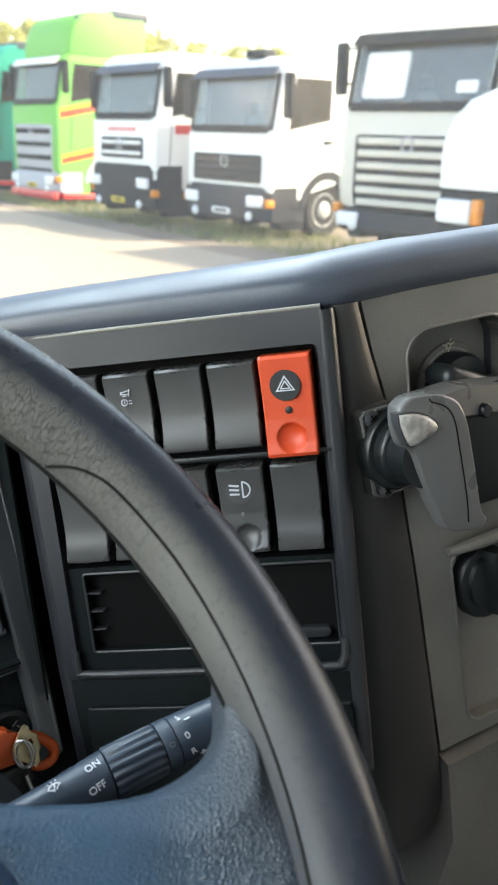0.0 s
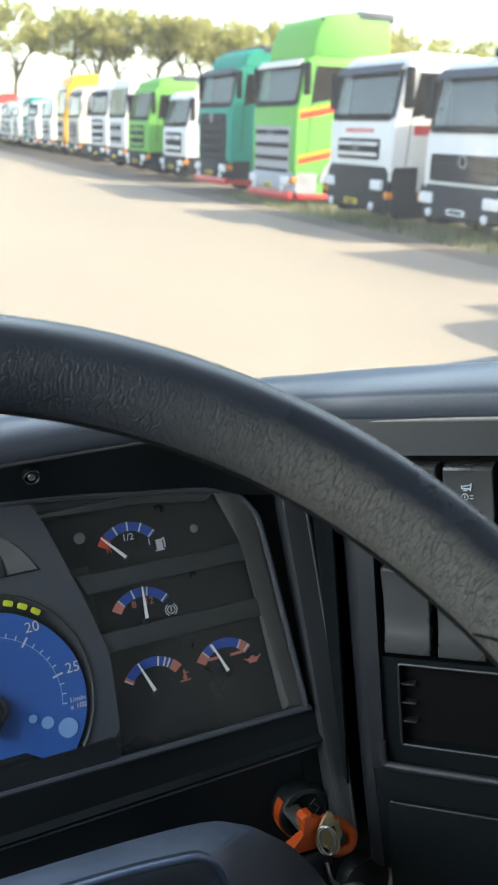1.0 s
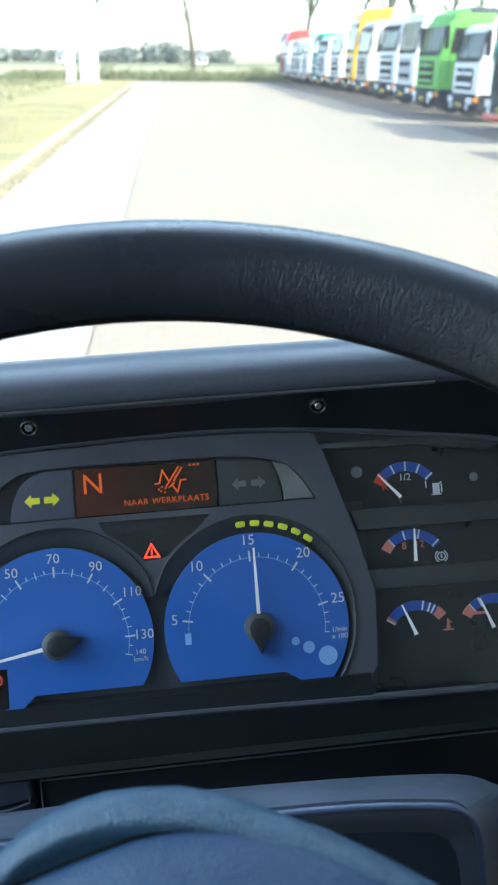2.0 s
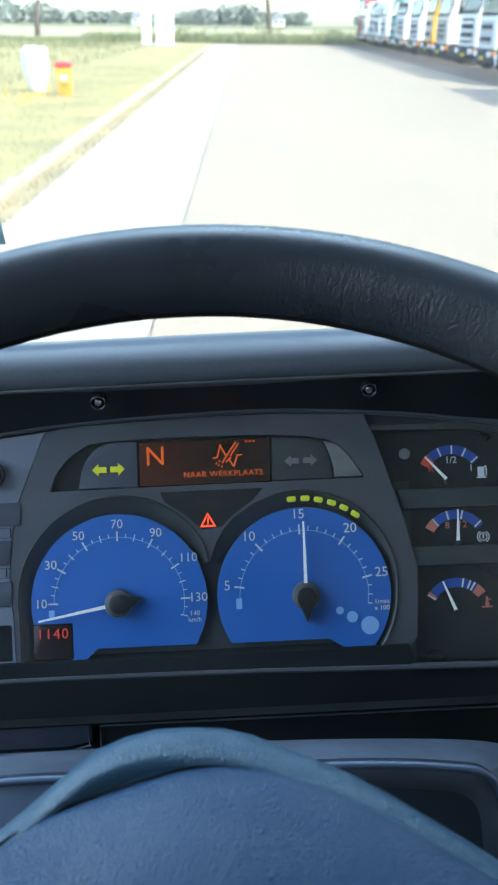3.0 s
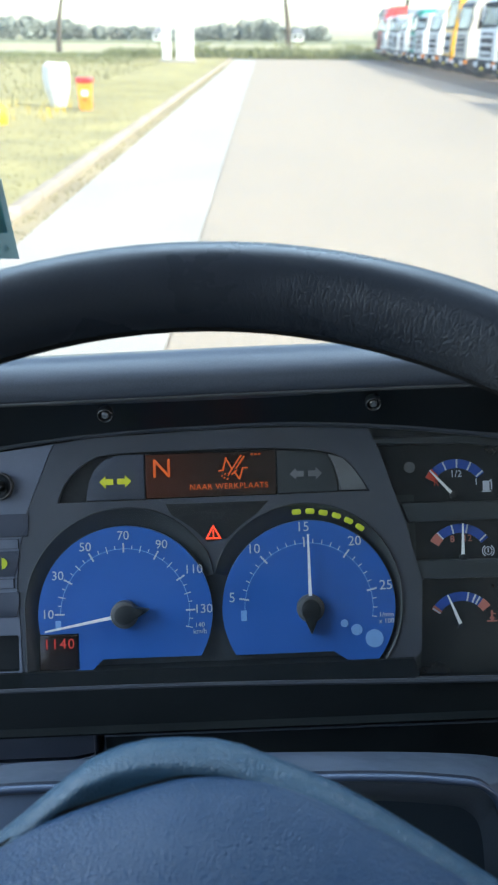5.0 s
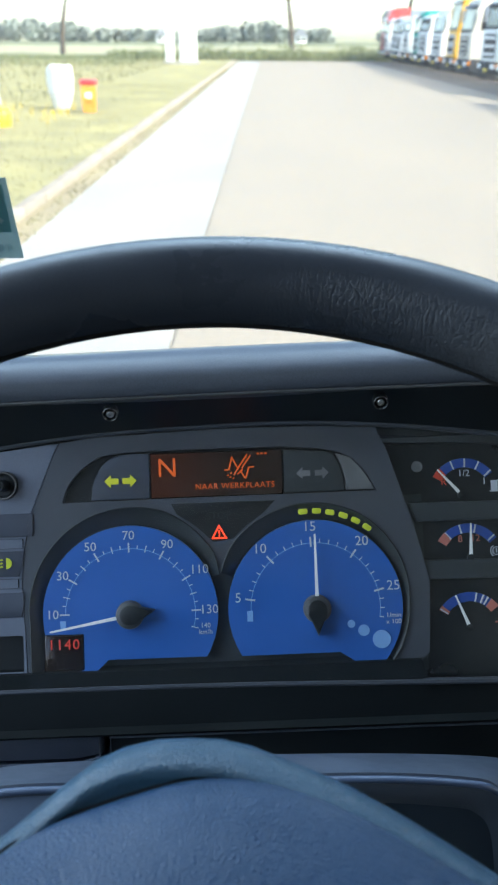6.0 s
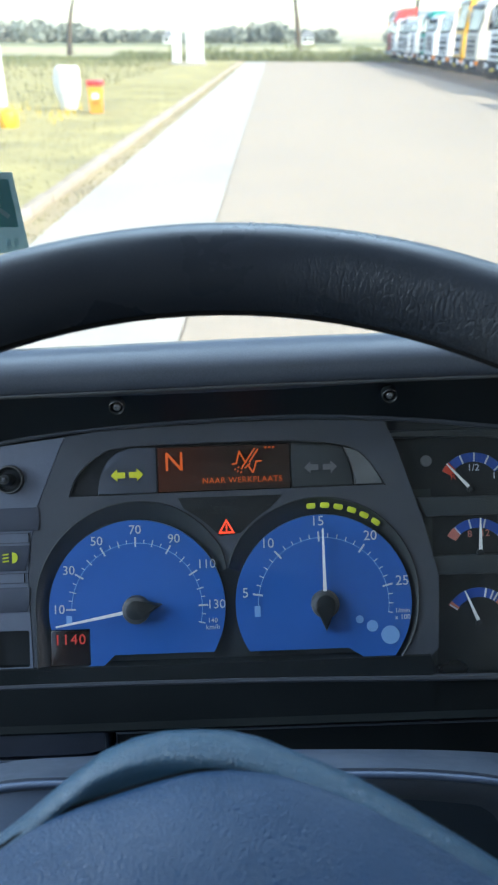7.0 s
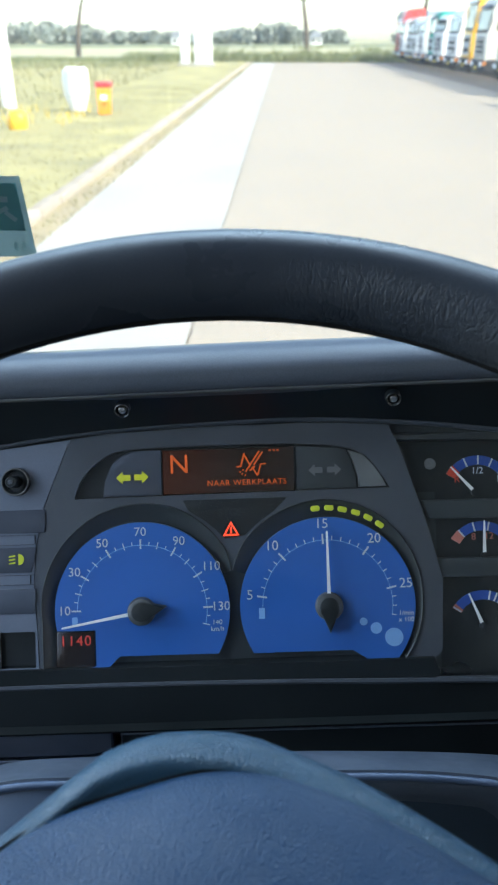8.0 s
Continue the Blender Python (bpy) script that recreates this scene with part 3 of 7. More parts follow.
rings = []
for a, b in eased(TOPLINE, 3):
    u, v, w = from_cluster(a, b, 0.002)
    up = w + 0.031 if u < 0.2 else w + 0.031 + (u - 0.2) * 0.9
    wl = np.interp(u, [r[0] for r in EDGE], [r[2] for r in EDGE]) + 0.004
    rings.append([(u, 0.4795, wl), (u, v, w), (u, v + 0.03, w), (u, 0.53, wl)])
part("visor", loft(rings), M["dark"], dash, "black plastic visor over the cluster")
part("visor_bead", tube([(u, v - 0.0006, w - 0.0022) for u, v, w, _, _ in EDGE[:5]], 0.0011, 8), M["trimgrey"], dash)
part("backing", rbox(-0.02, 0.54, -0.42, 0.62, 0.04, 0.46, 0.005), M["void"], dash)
# lip and lower panels under the cluster
low = Matrix(CAB.inverted() @ LOWER)
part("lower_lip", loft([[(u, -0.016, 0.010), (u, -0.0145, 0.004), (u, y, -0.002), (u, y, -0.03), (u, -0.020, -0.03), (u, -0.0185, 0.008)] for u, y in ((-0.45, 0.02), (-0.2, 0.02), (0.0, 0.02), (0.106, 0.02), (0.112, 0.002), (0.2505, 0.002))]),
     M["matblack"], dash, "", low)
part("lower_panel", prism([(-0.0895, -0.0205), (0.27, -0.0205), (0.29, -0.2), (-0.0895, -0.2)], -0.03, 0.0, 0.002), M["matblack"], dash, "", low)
part("lower_panel", prism([(-0.42, -0.0205), (-0.0935, -0.0205), (-0.0935, -0.036), (-0.11, -0.039), (-0.42, -0.039)], -0.03, 0.001, 0.003), M["cell"], dash, "", low)
part("lower_panel", prism([(-0.42, -0.045), (-0.0935, -0.045), (-0.0935, -0.2), (-0.42, -0.2)], -0.03, -0.004, 0.003), M["shroud"], dash, "", low)
# paler tubes along lip and panel edges are painted highlights
part("lip_bead", tube([(-0.42, -0.0130, 0.0035), (-0.16, -0.0165, 0.0035), (0.0, -0.0195, 0.0035), (0.15, -0.0208, 0.0035), (0.2500, -0.0212, 0.0035)], 0.0008, 6), M["trimgrey"], dash, "", low)
for line in (((-0.42, -0.0222), (-0.0955, -0.0222), (-0.0955, -0.0370), (-0.108, -0.0405), (-0.42, -0.0405)), ((-0.0885, -0.060), (-0.0885, -0.0235), (0.02, -0.0238), (0.250, -0.0245))):
    part("panel_edge", tube([(x, y, 0.0012) for x, y in line], 0.0007, 6), M["field"], dash, "", low)
# upright trim between cluster and switches
cl = Matrix(CAB.inverted() @ CLUSTER)
part("upright_trim", prism(mm((258, 108), (256.5, 72), (254.4, -7), (250.8, -90), (248.5, -138), (261, -138), (265, -92), (270, -12), (273.5, 62), (275, 108)), -0.010, 0.004, 0.005, 5), M["trimgrey"], dash, "", cl)
part("trim_ridge", tube([(0.001 * x, 0.001 * y, 0.0028) for x, y in ((273.6, 108), (272, 62), (268.6, -12), (263.6, -92), (259.6, -136))], 0.0017, 10), M["trimgrey"], dash, "raised edge of the upright trim", cl)
# gap wall and cheek are blackened to hold the gap's shade
part("gap_wall", prism(mm((236, 120), (268, 120), (262, -138), (240, -138)), -0.03, -0.010), M["lowblack"], dash, "", cl)
part("side_cheek", loft([[(0.2485, 0.4365, -0.184), (0.250, 0.438, -0.184), (0.272, 0.50, -0.184), (0.268, 0.50, -0.184)],
                         [(0.246, 0.418, -0.27), (0.248, 0.419, -0.27), (0.266, 0.478, -0.27), (0.262, 0.478, -0.27)],
                         [(0.2425, 0.391, -0.40), (0.2445, 0.392, -0.40), (0.256, 0.42, -0.40), (0.252, 0.42, -0.40)]]), M["lowblack"], dash)

# screws in the visor
for u, v, w in ((-0.077, 0.4775, -0.1945), (0.083, 0.4785, -0.1935)):
    m = CAB @ frame_at((u, v, w), (1, 0, 0), (0, -0.82, -0.1))
    s = thing("screw", "small round steel screw in the black visor", "screw", m, "visor screws")
    part("recess_ring", lathe([(0.0046, -0.004), (0.0046, 0.0010), (0.0042, 0.0014), (0.0036, 0.0008), (0.0031, -0.003)], 24), M["dark"], s)
    part("head", lathe([(0.0024, -0.003), (0.0024, 0.0002), (0.0018, 0.0009), (0.0008, 0.0009), (0.0007, 0.0001)], 20), M["steel"], s, "small steel head")

# ---- instrument cluster ----
clu = thing("instrument_cluster", "truck instrument cluster with blue dials and four small gauges", "instrument cluster", CLUSTER)
OUT = [(-285, -46)] + [(-120, -44.5), (6, -45.3), (120, -48), (238, -50.3), (243.5, -49.5), (245.5, -45), (243, 10), (240, 66), (236.5, 80), (226, 93), (205, 99.5), (166, 104.5), (120, 110.5), (54, 115), (-3, 115), (-80, 112), (-143, 104.7), (-200, 92), (-255, 72), (-285, 58)]
part("housing", prism(mm(*OUT), -0.03, -0.007), M["band"], clu)
# outer rim bead
part("bezel_rim", tube([(x * 0.001, y * 0.001, -0.001) for x, y in eased(OUT, 3)], 0.0022, 8), M["cluster"], clu)
# grey face around the dials, with openings
S0, T0 = (-57.8, 0.3), (56.5, -0.3)


SEAM = [(-101.9, 101.5), (-117.2, 64.5)]


def well_radius(a):
    return float(np.interp(a, [-45, 0, 60, 90, 140, 158], [58, 58.5, 64, 65, 65, 62.5]))


def left_radius(a):
    return float(np.interp(a, [22, 34, 70, 110, 190], [60, 63.5, 66, 65, 61.8]))


LEFT_SIDE = [(-119.4, -41), (-119.6, -8)] + [(S0[0] + left_radius(t) * math.cos(radians(t)), S0[1] + left_radius(t) * math.sin(radians(t))) for t in np.arange(186, 21, -4.1)]
RIGHT_SIDE = [(T0[0] + well_radius(t) * math.cos(radians(t)), T0[1] + well_radius(t) * math.sin(radians(t))) for t in np.arange(158, -44, -6)] + [(98, -41)]
WELL = LEFT_SIDE + RIGHT_SIDE
FACE = [(-121.5, -44), (112, -45), (126, -30), (128, 14), (119, 50), (104, 97), (98, 110), (54, 112.5), (-3, 112.5), (-80, 109.5), (-99, 106.8)] + SEAM + [(-122.0, 42), (-124.0, 20), (-122.5, -9)]
TRAY = eased([(-98, 69.8), (-94.8, 79.2), (-87.5, 88.7), (-76.8, 96.1), (-67.9, 98.9), (-41.6, 100.3), (39.1, 100.0), (73.9, 95.8), (87.6, 86.2), (97.4, 70.8)], 2)
part("face", plate(mm(*FACE), [mm(*WELL), mm(*TRAY)], -0.006, -0.0005), M["cluster"], clu)
# blue-grey field with lamp cells beside the dials
FIELD = [(-285, -44), (-122.0, -44), (-123.0, -9), (-124.5, 20), (-122.5, 42), (-117.7, 64.5), (-102.4, 101.5), (-99.6, 106.8), (-143, 102), (-200, 89), (-255, 68), (-285, 55)]
# lit copy of the face's plastic
part("lamp_field", plate(mm(*FIELD), [mm(*rrect(-147, -33, -124.2, -10.6, 1.5)), mm(*rrect(-175, -33, -151, -10.6, 1.5))], -0.006, -0.0002), M["field"], clu, "blue-grey plastic field with window light in its colour")
part("dial_well", prism(mm((-121, -42), (126, -42), (126, 67), (-121, 67)), -0.012, -0.0052), M["band"], clu)
for name, rim_line, c in (("dial_hood", LEFT_SIDE, S0), ("dial_hood", RIGHT_SIDE[:-1], T0)):
    slope = []
    for x, y in rim_line:
        d = math.hypot(x - c[0], y - c[1])
        k = 55.0 / max(d, 56.0)
        dx, dy = x - c[0], y - c[1]
        slope.append([(0.001 * (c[0] + dx * f), 0.001 * (c[1] + dy * f), z) for f, z in ((1.004, -0.006), (1.004, 0.0002), (0.996, 0.0008), (0.986, 0.0002), ((k + 1) / 2, -0.0025), (k, -0.0048), (k, -0.006))])
    part(name, loft(slope), M["band"], clu, "dark sloping ring", angle=60)

# speedometer
spd = part("speedometer", prism(mm(*(arc(*S0, 54, -31, 192, 56) + [(-87, -11), (-86.9, -33), (-96, -35.5), (-80.4, -35), (-72.1, -27.4)])), -0.005, 0), M["blue"], clu, "blue printed dial")
part("trip_display", prism(mm((-111, -11.6), (-87.6, -11.6), (-87.6, -34.5), (-112, -34.5)), -0.005, -0.0008, 0.0005), M["lcd"], clu, "dark red-brown display")
part("trip_digits", text("1140", 0.0088, 0.0002, Matrix.Translation((-0.0995, -0.0175, -0.0004)), 1.15), M["redseg"], clu, "lit red digits")


def scale_marks(c, values, ang, r0, r1, w, parent):
    """Straight white marks along a dial's scale, each one a part."""
    one = None
    for v in values:
        a = radians(ang(v))
        m = Matrix.Translation((0.001 * c[0], 0.001 * c[1], 0)) @ Matrix.Rotation(a, 4, "Z")
        if one is None:
            one = part("scale_mark", rbox(0.0005 * (r0 + r1), 0, 0.00025, 0.001 * (r1 - r0), 0.001 * w, 0.0003), M["white"], parent, "", m)
        else:
            again(one, m)


def sang(v):
    return 179 - (v - 10) * 1.483


def tang(v):
    return 171 - (v - 5) * 7.86


scale_marks(S0, range(10, 131, 20), sang, 37.6, 43.6, 1.0, spd)
scale_marks(S0, range(20, 141, 20), sang, 38.4, 42.8, 0.6, spd)
scale_marks(S0, range(15, 136, 10), sang, 40, 42.2, 0.5, spd)
part("scale_arc", ring_band(0.001 * S0[0], 0.001 * S0[1], 0.0398, 0.0402, sang(140), sang(10), 0.0001, 0.0003, 48), M["paleblue"], spd)
for v in range(10, 131, 20):
    a, r = radians(sang(v)), 48.0 if v < 100 else 50.2
    rr = r if v != 130 else 48.5
    part("numeral", text(str(v), 0.0078, 0.0002, Matrix.Translation((0.001 * (S0[0] + rr * math.cos(a)), 0.001 * (S0[1] + rr * math.sin(a)), 0.0003))), M["white"], spd)
part("unit_print", join(text("140", 0.0042, 0.0002, Matrix.Translation((-0.0118, -0.0085, 0.0003))), text("km/h", 0.0042, 0.0002, Matrix.Translation((-0.0118, -0.0125, 0.0003)))), M["white"], spd)
part("zero_block", rbox(-0.0995, -0.0055, 0.0002, 0.0034, 0.0055, 0.0003), M["paleblue"], spd)


def pointer(cx, cy, a, length, width, name, mat):
    """A white pointer with a dark boss and tail."""
    n = part(name, join(prism([(0.006, -width / 2), (length, -width / 4), (length, width / 4), (0.006, width / 2)], 0.0042, 0.0052), bmesh.new()), mat, clu, "", Matrix.Translation((cx, cy, 0)) @ Matrix.Rotation(radians(a), 4, "Z"))
    part("hub", lathe([(0.0086, 0.0002), (0.0086, 0.004), (0.0080, 0.0056), (0.006, 0.0066), (0.0005, 0.0070)], 32), M["boss"], n)
    drop = [(-0.0160, 0.0)] + [(0.0062 * math.cos(radians(t)), 0.0062 * math.sin(radians(t))) for t in range(-115, 116, 23)]
    part("tail", prism(drop, 0.0012, 0.0073, 0.0012), M["dark"], n)
    return n


pointer(-0.058, 0.0, 190, 0.0495, 0.0021, "speed_needle", M["needle"])

# rev counter
tac = part("rev_counter", prism(mm(*(arc(*T0, 54, -41, 211, 60) + [(70.8, -28), (81.7, -35)])), -0.005, 0), M["blue"], clu, "blue printed dial")
scale_marks(T0, range(5, 26, 5), tang, 37.6, 43.8, 1.1, tac)
scale_marks(T0, [v for v in range(6, 29) if v % 5], tang, 39.8, 42.6, 0.55, tac)
part("scale_arc", ring_band(0.001 * T0[0], 0.001 * T0[1], 0.0398, 0.0402, tang(28), tang(3.6), 0.0001, 0.0003, 48), M["paleblue"], tac)
for v in range(5, 26, 5):
    a = radians(tang(v))
    r = 50.0 if v != 5 else 48.3
    part("numeral", text(str(v), 0.0085, 0.0002, Matrix.Translation((0.001 * (T0[0] + r * math.cos(a)), 0.001 * (T0[1] + r * math.sin(a)), 0.0003))), M["white"], tac)
part("unit_print", join(text("1/min", 0.0042, 0.0002, Matrix.Translation((0.1045, -0.0065, 0.0003))), text("x 100", 0.0042, 0.0002, Matrix.Translation((0.1045, -0.0105, 0.0003)))), M["white"], tac)
part("zero_block", rbox(0.0158, -0.004, 0.0002, 0.0036, 0.0065, 0.0003), M["paleblue"], tac)
for x, y, r in ((78.1, -11.0, 2.4), (85.7, -15.2, 3.5), (96.5, -21.0, 5.6)):
    part("dot", prism(mm(*arc(x, y, r, 0, 345, 23)), 0.0001, 0.0005), M["paleblue"], tac)
pointer(0.0572, -0.0006, tang(15.3), 0.046, 0.0021, "rev_needle", M["needle"])
for x, y, a in ((50.8, 59.2, 4), (59.3, 59.4, -3), (67.5, 58.2, -12), (75.7, 56.0, -20), (83.2, 52.6, -28), (90.1, 48.2, -36)):
    part("economy_lamp", prism(rrect(-0.0028, -0.0017, 0.0028, 0.0017, 0.0012, 3), 0.0, 0.0016, 0.0004), M["lime"], clu, "lime-green lamp", Matrix.Translation((x * 0.001, y * 0.001, 0)) @ Matrix.Rotation(radians(a), 4, "Z"))

# display strip
part("display_tray", prism(mm(*TRAY), -0.012, -0.0055), M["dark"], clu)
part("left_lamp_panel", prism(mm(*eased([(-80.3, 70.5), (-78.6, 81.4), (-73.4, 91.8), (-64.5, 97.6), (-55, 98.6)], 3), (-43.5, 98.6), (-43.5, 70.5)), -0.006, -0.002, 0.001), M["cell"], clu, "smoky grey lamp panel")
part("right_lamp_panel", prism(mm((39.5, 71), (39.5, 98.2), (66, 96.3), *eased([(71.5, 94.6), (74.5, 87), (76.6, 79), (77.4, 71)], 3)), -0.006, -0.002, 0.001), M["band"], clu, "smoky grey lamp panel")
part("grey_tab", prism(mm((78.6, 71.6), *eased([(78.0, 79), (75.8, 87), (72.6, 94.6)], 3), *eased([(80.9, 92.6), (89.2, 83.4), (95.8, 71.6)], 3)), -0.006, -0.001, 0.001), M["tab"], clu, "pale grey reflecting tab")
disp = part("message_display", prism(mm((-43, 70.5), (39, 70.5), (39, 98.5), (-43, 98.5)), -0.006, -0.0015), M["lcd"], clu, "dark brown matrix display")
part("lit_field", prism(mm((-42.5, 71), (38.5, 71), (38.5, 98), (-42.5, 98)), -0.0015, -0.0012), M["lcdlit"], disp, "faint amber glow fading to one side")
part("gear_letter", text("N", 0.0165, 0.0002, Matrix.Translation((-0.0325, 0.0888, -0.0006))), M["amber"], disp, "lit amber letter")
part("message", text("NAAR WERKPLAATS", 0.0050, 0.0002, Matrix.Translation((0.0093, 0.0768, -0.0006)), 1.1), M["amber"], disp, "lit amber words")
part("workshop_sign", bars([(0.0047, 0.0868, 0.0034, 0.0009, 6), (0.0069, 0.0908, 0.0086, 0.0009, 74), (0.0098, 0.0907, 0.0086, 0.0009, -62), (0.0134, 0.0902, 0.0142, 0.0009, 55), (0.0167, 0.0915, 0.0096, 0.0009, 55),
                             (0.0128, 0.0853, 0.0044, 0.0009, 40), (0.0144, 0.0836, 0.0062, 0.0009, -58), (0.0172, 0.0846, 0.0076, 0.0009, 72), (0.0196, 0.0880, 0.0040, 0.0009, 4),
                             (0.0072, 0.0846, 0.0012, 0.0008, 45), (0.0092, 0.0838, 0.0012, 0.0008, 45), (0.0066, 0.0822, 0.0012, 0.0008, 45), (0.0086, 0.0814, 0.0012, 0.0008, 45), (0.0052, 0.0834, 0.0012, 0.0008, 45)], -0.0012, -0.0006), M["amber"], disp, "lit amber workshop sign")
part("dots", bars([(0.0242 + 0.0024 * k, 0.0963, 0.0014, 0.0012, 0) for k in range(3)], -0.0012, -0.0006), M["amber"], disp)
for x, y, s, mat in ((-67.3, 82.1, -1, "green"), (-56.4, 82.2, 1, "green"), (52.3, 83, -1, "faint"), (63.5, 83, 1, "faint")):
    part("turn_arrow", prism([(0.001 * (x + s * p), 0.001 * (y + q)) for p, q in (((4.6, 0), (0.6, 3.9), (0.6, 1.8), (-4.2, 1.8), (-4.2, -1.8), (0.6, -1.8), (0.6, -3.9)) if s > 0 else ((4.6, 0), (0.6, -3.9), (0.6, -1.8), (-4.2, -1.8), (-4.2, 1.8), (0.6, 1.8), (0.6, 3.9)))], -0.0019, -0.0014),
         M[mat], clu, "lit yellow-green arrow" if mat == "green" else "unlit grey arrow")
# warning lamp between the dials
part("warning_panel", prism(mm((-31, 67), (34, 67), *[(T0[0] + 66.2 * math.cos(radians(t)), 66.2 * math.sin(radians(t))) for t in range(118, 142, 4)], *[(S0[0] + 67.2 * math.cos(radians(t)), 67.2 * math.sin(radians(t))) for t in range(39, 66, 4)]), -0.006, -0.0003, 0.0003), M["window"], clu)
tri = part("warning_triangle", plate(mm((-6.6, 44.2), (3.6, 44.2), (-1.5, 53.2)), [mm((-4.9, 45.3), (1.9, 45.3), (-1.5, 51.3))], -0.0004, 0.0001), M["redled"], clu, "lit red warning triangle")
part("mark", bars([(-0.0015, 0.0484, 0.0026, 0.0009, 90), (-0.0015, 0.0462, 0.0009, 0.0009, 0)], -0.0004, 0.0001), M["redled"], tri)
part("stop_print", text("STOP", 0.0066, 0.0001, Matrix.Translation((-0.0015, 0.0585, -0.0002))), M["band"], clu, "unlit dark lettering")

# right-hand gauge windows
part("gauge_field", prism(mm((100, 103), (166, 103), (224, 93), (238, 76), (244, -48), (116, -46), (127, 12)), -0.012, -0.0062), M["window"], clu)
for poly in (((117, 62), (233, 61), (234.5, 50), (121.5, 50)), ((123.5, 26), (234, 24.5), (236, 13), (127, 14))):
    part("cross_band", prism(mm(*poly), -0.008, -0.002, 0.0012), M["band"], clu)
part("side_wall_trim", prism(mm((213, 97), (224, 94.5), (237, 80), (244.5, -48.5), (231, -47.5), (226, 60), (220, 78)), -0.006, 0.0006, 0.003), M["sidewall"], clu, "smooth grey side wall")
part("side_wall_trim", prism(mm((96, 104), (166, 103.5), (213, 97), (206, 91), (160, 98.5), (96, 99)), -0.006, -0.0011, 0.0015), M["band"], clu)


def small_gauge(cx, cy, px, py, deg, arcs, marks, name):
    """A small quarter gauge: coloured arcs, white marks and a pointer."""
    g = part(name, ring_band(cx * 0.001, cy * 0.001, 0.0165, 0.0222, 36, 148, -0.0062, -0.0056, 24), M["gblue"], clu, "small dark gauge with blue arc")
    for a0, a1, mat in arcs:
        part("arc_piece", ring_band(cx * 0.001, cy * 0.001, 0.0163, 0.0224, a0, a1, -0.0058, -0.0052, 6), M[mat], g)
    for a in marks:
        part("scale_mark", bars([(0.001 * (cx + 19.4 * math.cos(radians(a))), 0.001 * (cy + 19.4 * math.sin(radians(a))), 0.0056, 0.0009, a)], -0.0056, -0.005), M["white"], g)
    part("pointer", prism([(0.0, -0.0011), (0.0215, -0.0004), (0.0215, 0.0004), (0.0, 0.0011)], -0.0035, -0.0028), M["needle"], g, "", Matrix.Translation((px * 0.001, py * 0.001, 0)) @ Matrix.Rotation(radians(deg), 4, "Z"))
    part("pointer_boss", lathe([(0.0022, -0.006), (0.0022, -0.0028), (0.0006, -0.0024)], 16), M["dark"], g, "", Matrix.Translation((px * 0.001, py * 0.001, 0)))
    return g


g = small_gauge(153.3, 66.5, 150.7, 66.1, 132, [(133, 150, "redprint")], (112, 88, 64, 40), "fuel_gauge")
part("print", join(text("1/2", 0.006, 0.0002, Matrix.Translation((0.1533, 0.0792, -0.0054))), text("1", 0.006, 0.0002, Matrix.Translation((0.1660, 0.0737, -0.0054)))), M["white"], g)
part("reserve_print", text("R", 0.0062, 0.0002, Matrix.Translation((0.1405, 0.0741, -0.0054))), M["redprint"], g)
part("pump_sign", join(rbox(0.1722, 0.0712, -0.0054, 0.0042, 0.0062, 0.0004), bars([(0.1756, 0.0712, 0.0052, 0.0008, 90), (0.1747, 0.0742, 0.0025, 0.0008, 30), (0.1722, 0.0676, 0.006, 0.0008, 0)], -0.0056, -0.0052)), M["white"], g)
g = small_gauge(154.2, 25.5, 155.0, 26.6, 88, [(131, 148, "pinkprint")], (130, 104, 77, 42), "air_gauge")
part("print", text("8", 0.006, 0.0002, Matrix.Translation((0.1492, 0.0381, -0.0054))), M["pinkprint"], g)
part("print", text("12", 0.006, 0.0002, Matrix.Translation((0.1588, 0.0383, -0.0054))), M["pinkprint"], g)
part("brake_sign", join(ring_band(0.1717, 0.0301, 0.0021, 0.0027, 0, 350, -0.0056, -0.0052, 20), join(ring_band(0.1717, 0.0301, 0.0034, 0.004, 120, 240, -0.0056, -0.0052, 10), join(ring_band(0.1717, 0.0301, 0.0034, 0.004, -60, 60, -0.0056, -0.0052, 10), bars([(0.1717, 0.0303, 0.0026, 0.0008, 90)], -0.0056, -0.0052)))), M["white"], g)
g = small_gauge(153.3, -17.3, 152.3, -16.5, 112, [(36, 52, "pinkprint"), (140, 148, "pinkprint")], (146, 113, 78, 66, 58), "temperature_gauge")
part("thermometer_sign", bars([(0.1722, -0.0105, 0.006, 0.0014, 90), (0.1722, -0.014, 0.0066, 0.0009, 0), (0.1736, -0.0095, 0.0022, 0.0007, 0), (0.1722, -0.0122, 0.0024, 0.0024, 45)], -0.0056, -0.0052), M["pinkprint"], g)
g = small_gauge(200.5, -17.3, 200.4, -16.9, 112, [(131, 148, "pinkprint"), (38, 56, "pinkprint")], (130, 113, 58, 42), "oil_gauge")
part("min_max_print", bars([(0.1925, -0.0058, 0.007, 0.0017, 0), (0.2080, -0.0062, 0.008, 0.0017, 0)], -0.0056, -0.0052), M["pinkprint"], g)
part("oil_can_sign", bars([(0.2180, -0.0130, 0.006, 0.003, 0), (0.2222, -0.0118, 0.004, 0.0009, 35), (0.2140, -0.0120, 0.003, 0.0009, -30), (0.2180, -0.0108, 0.003, 0.0009, 0)], -0.0056, -0.0052), M["pinkprint"], g)
part("lamp_ring", lathe([(0.0036, -0.0062), (0.0036, -0.0056), (0.0026, -0.0056), (0.0024, -0.006)], 20), M["faint"], clu, "", Matrix.Translation((0.1241, 0.0845, 0)))
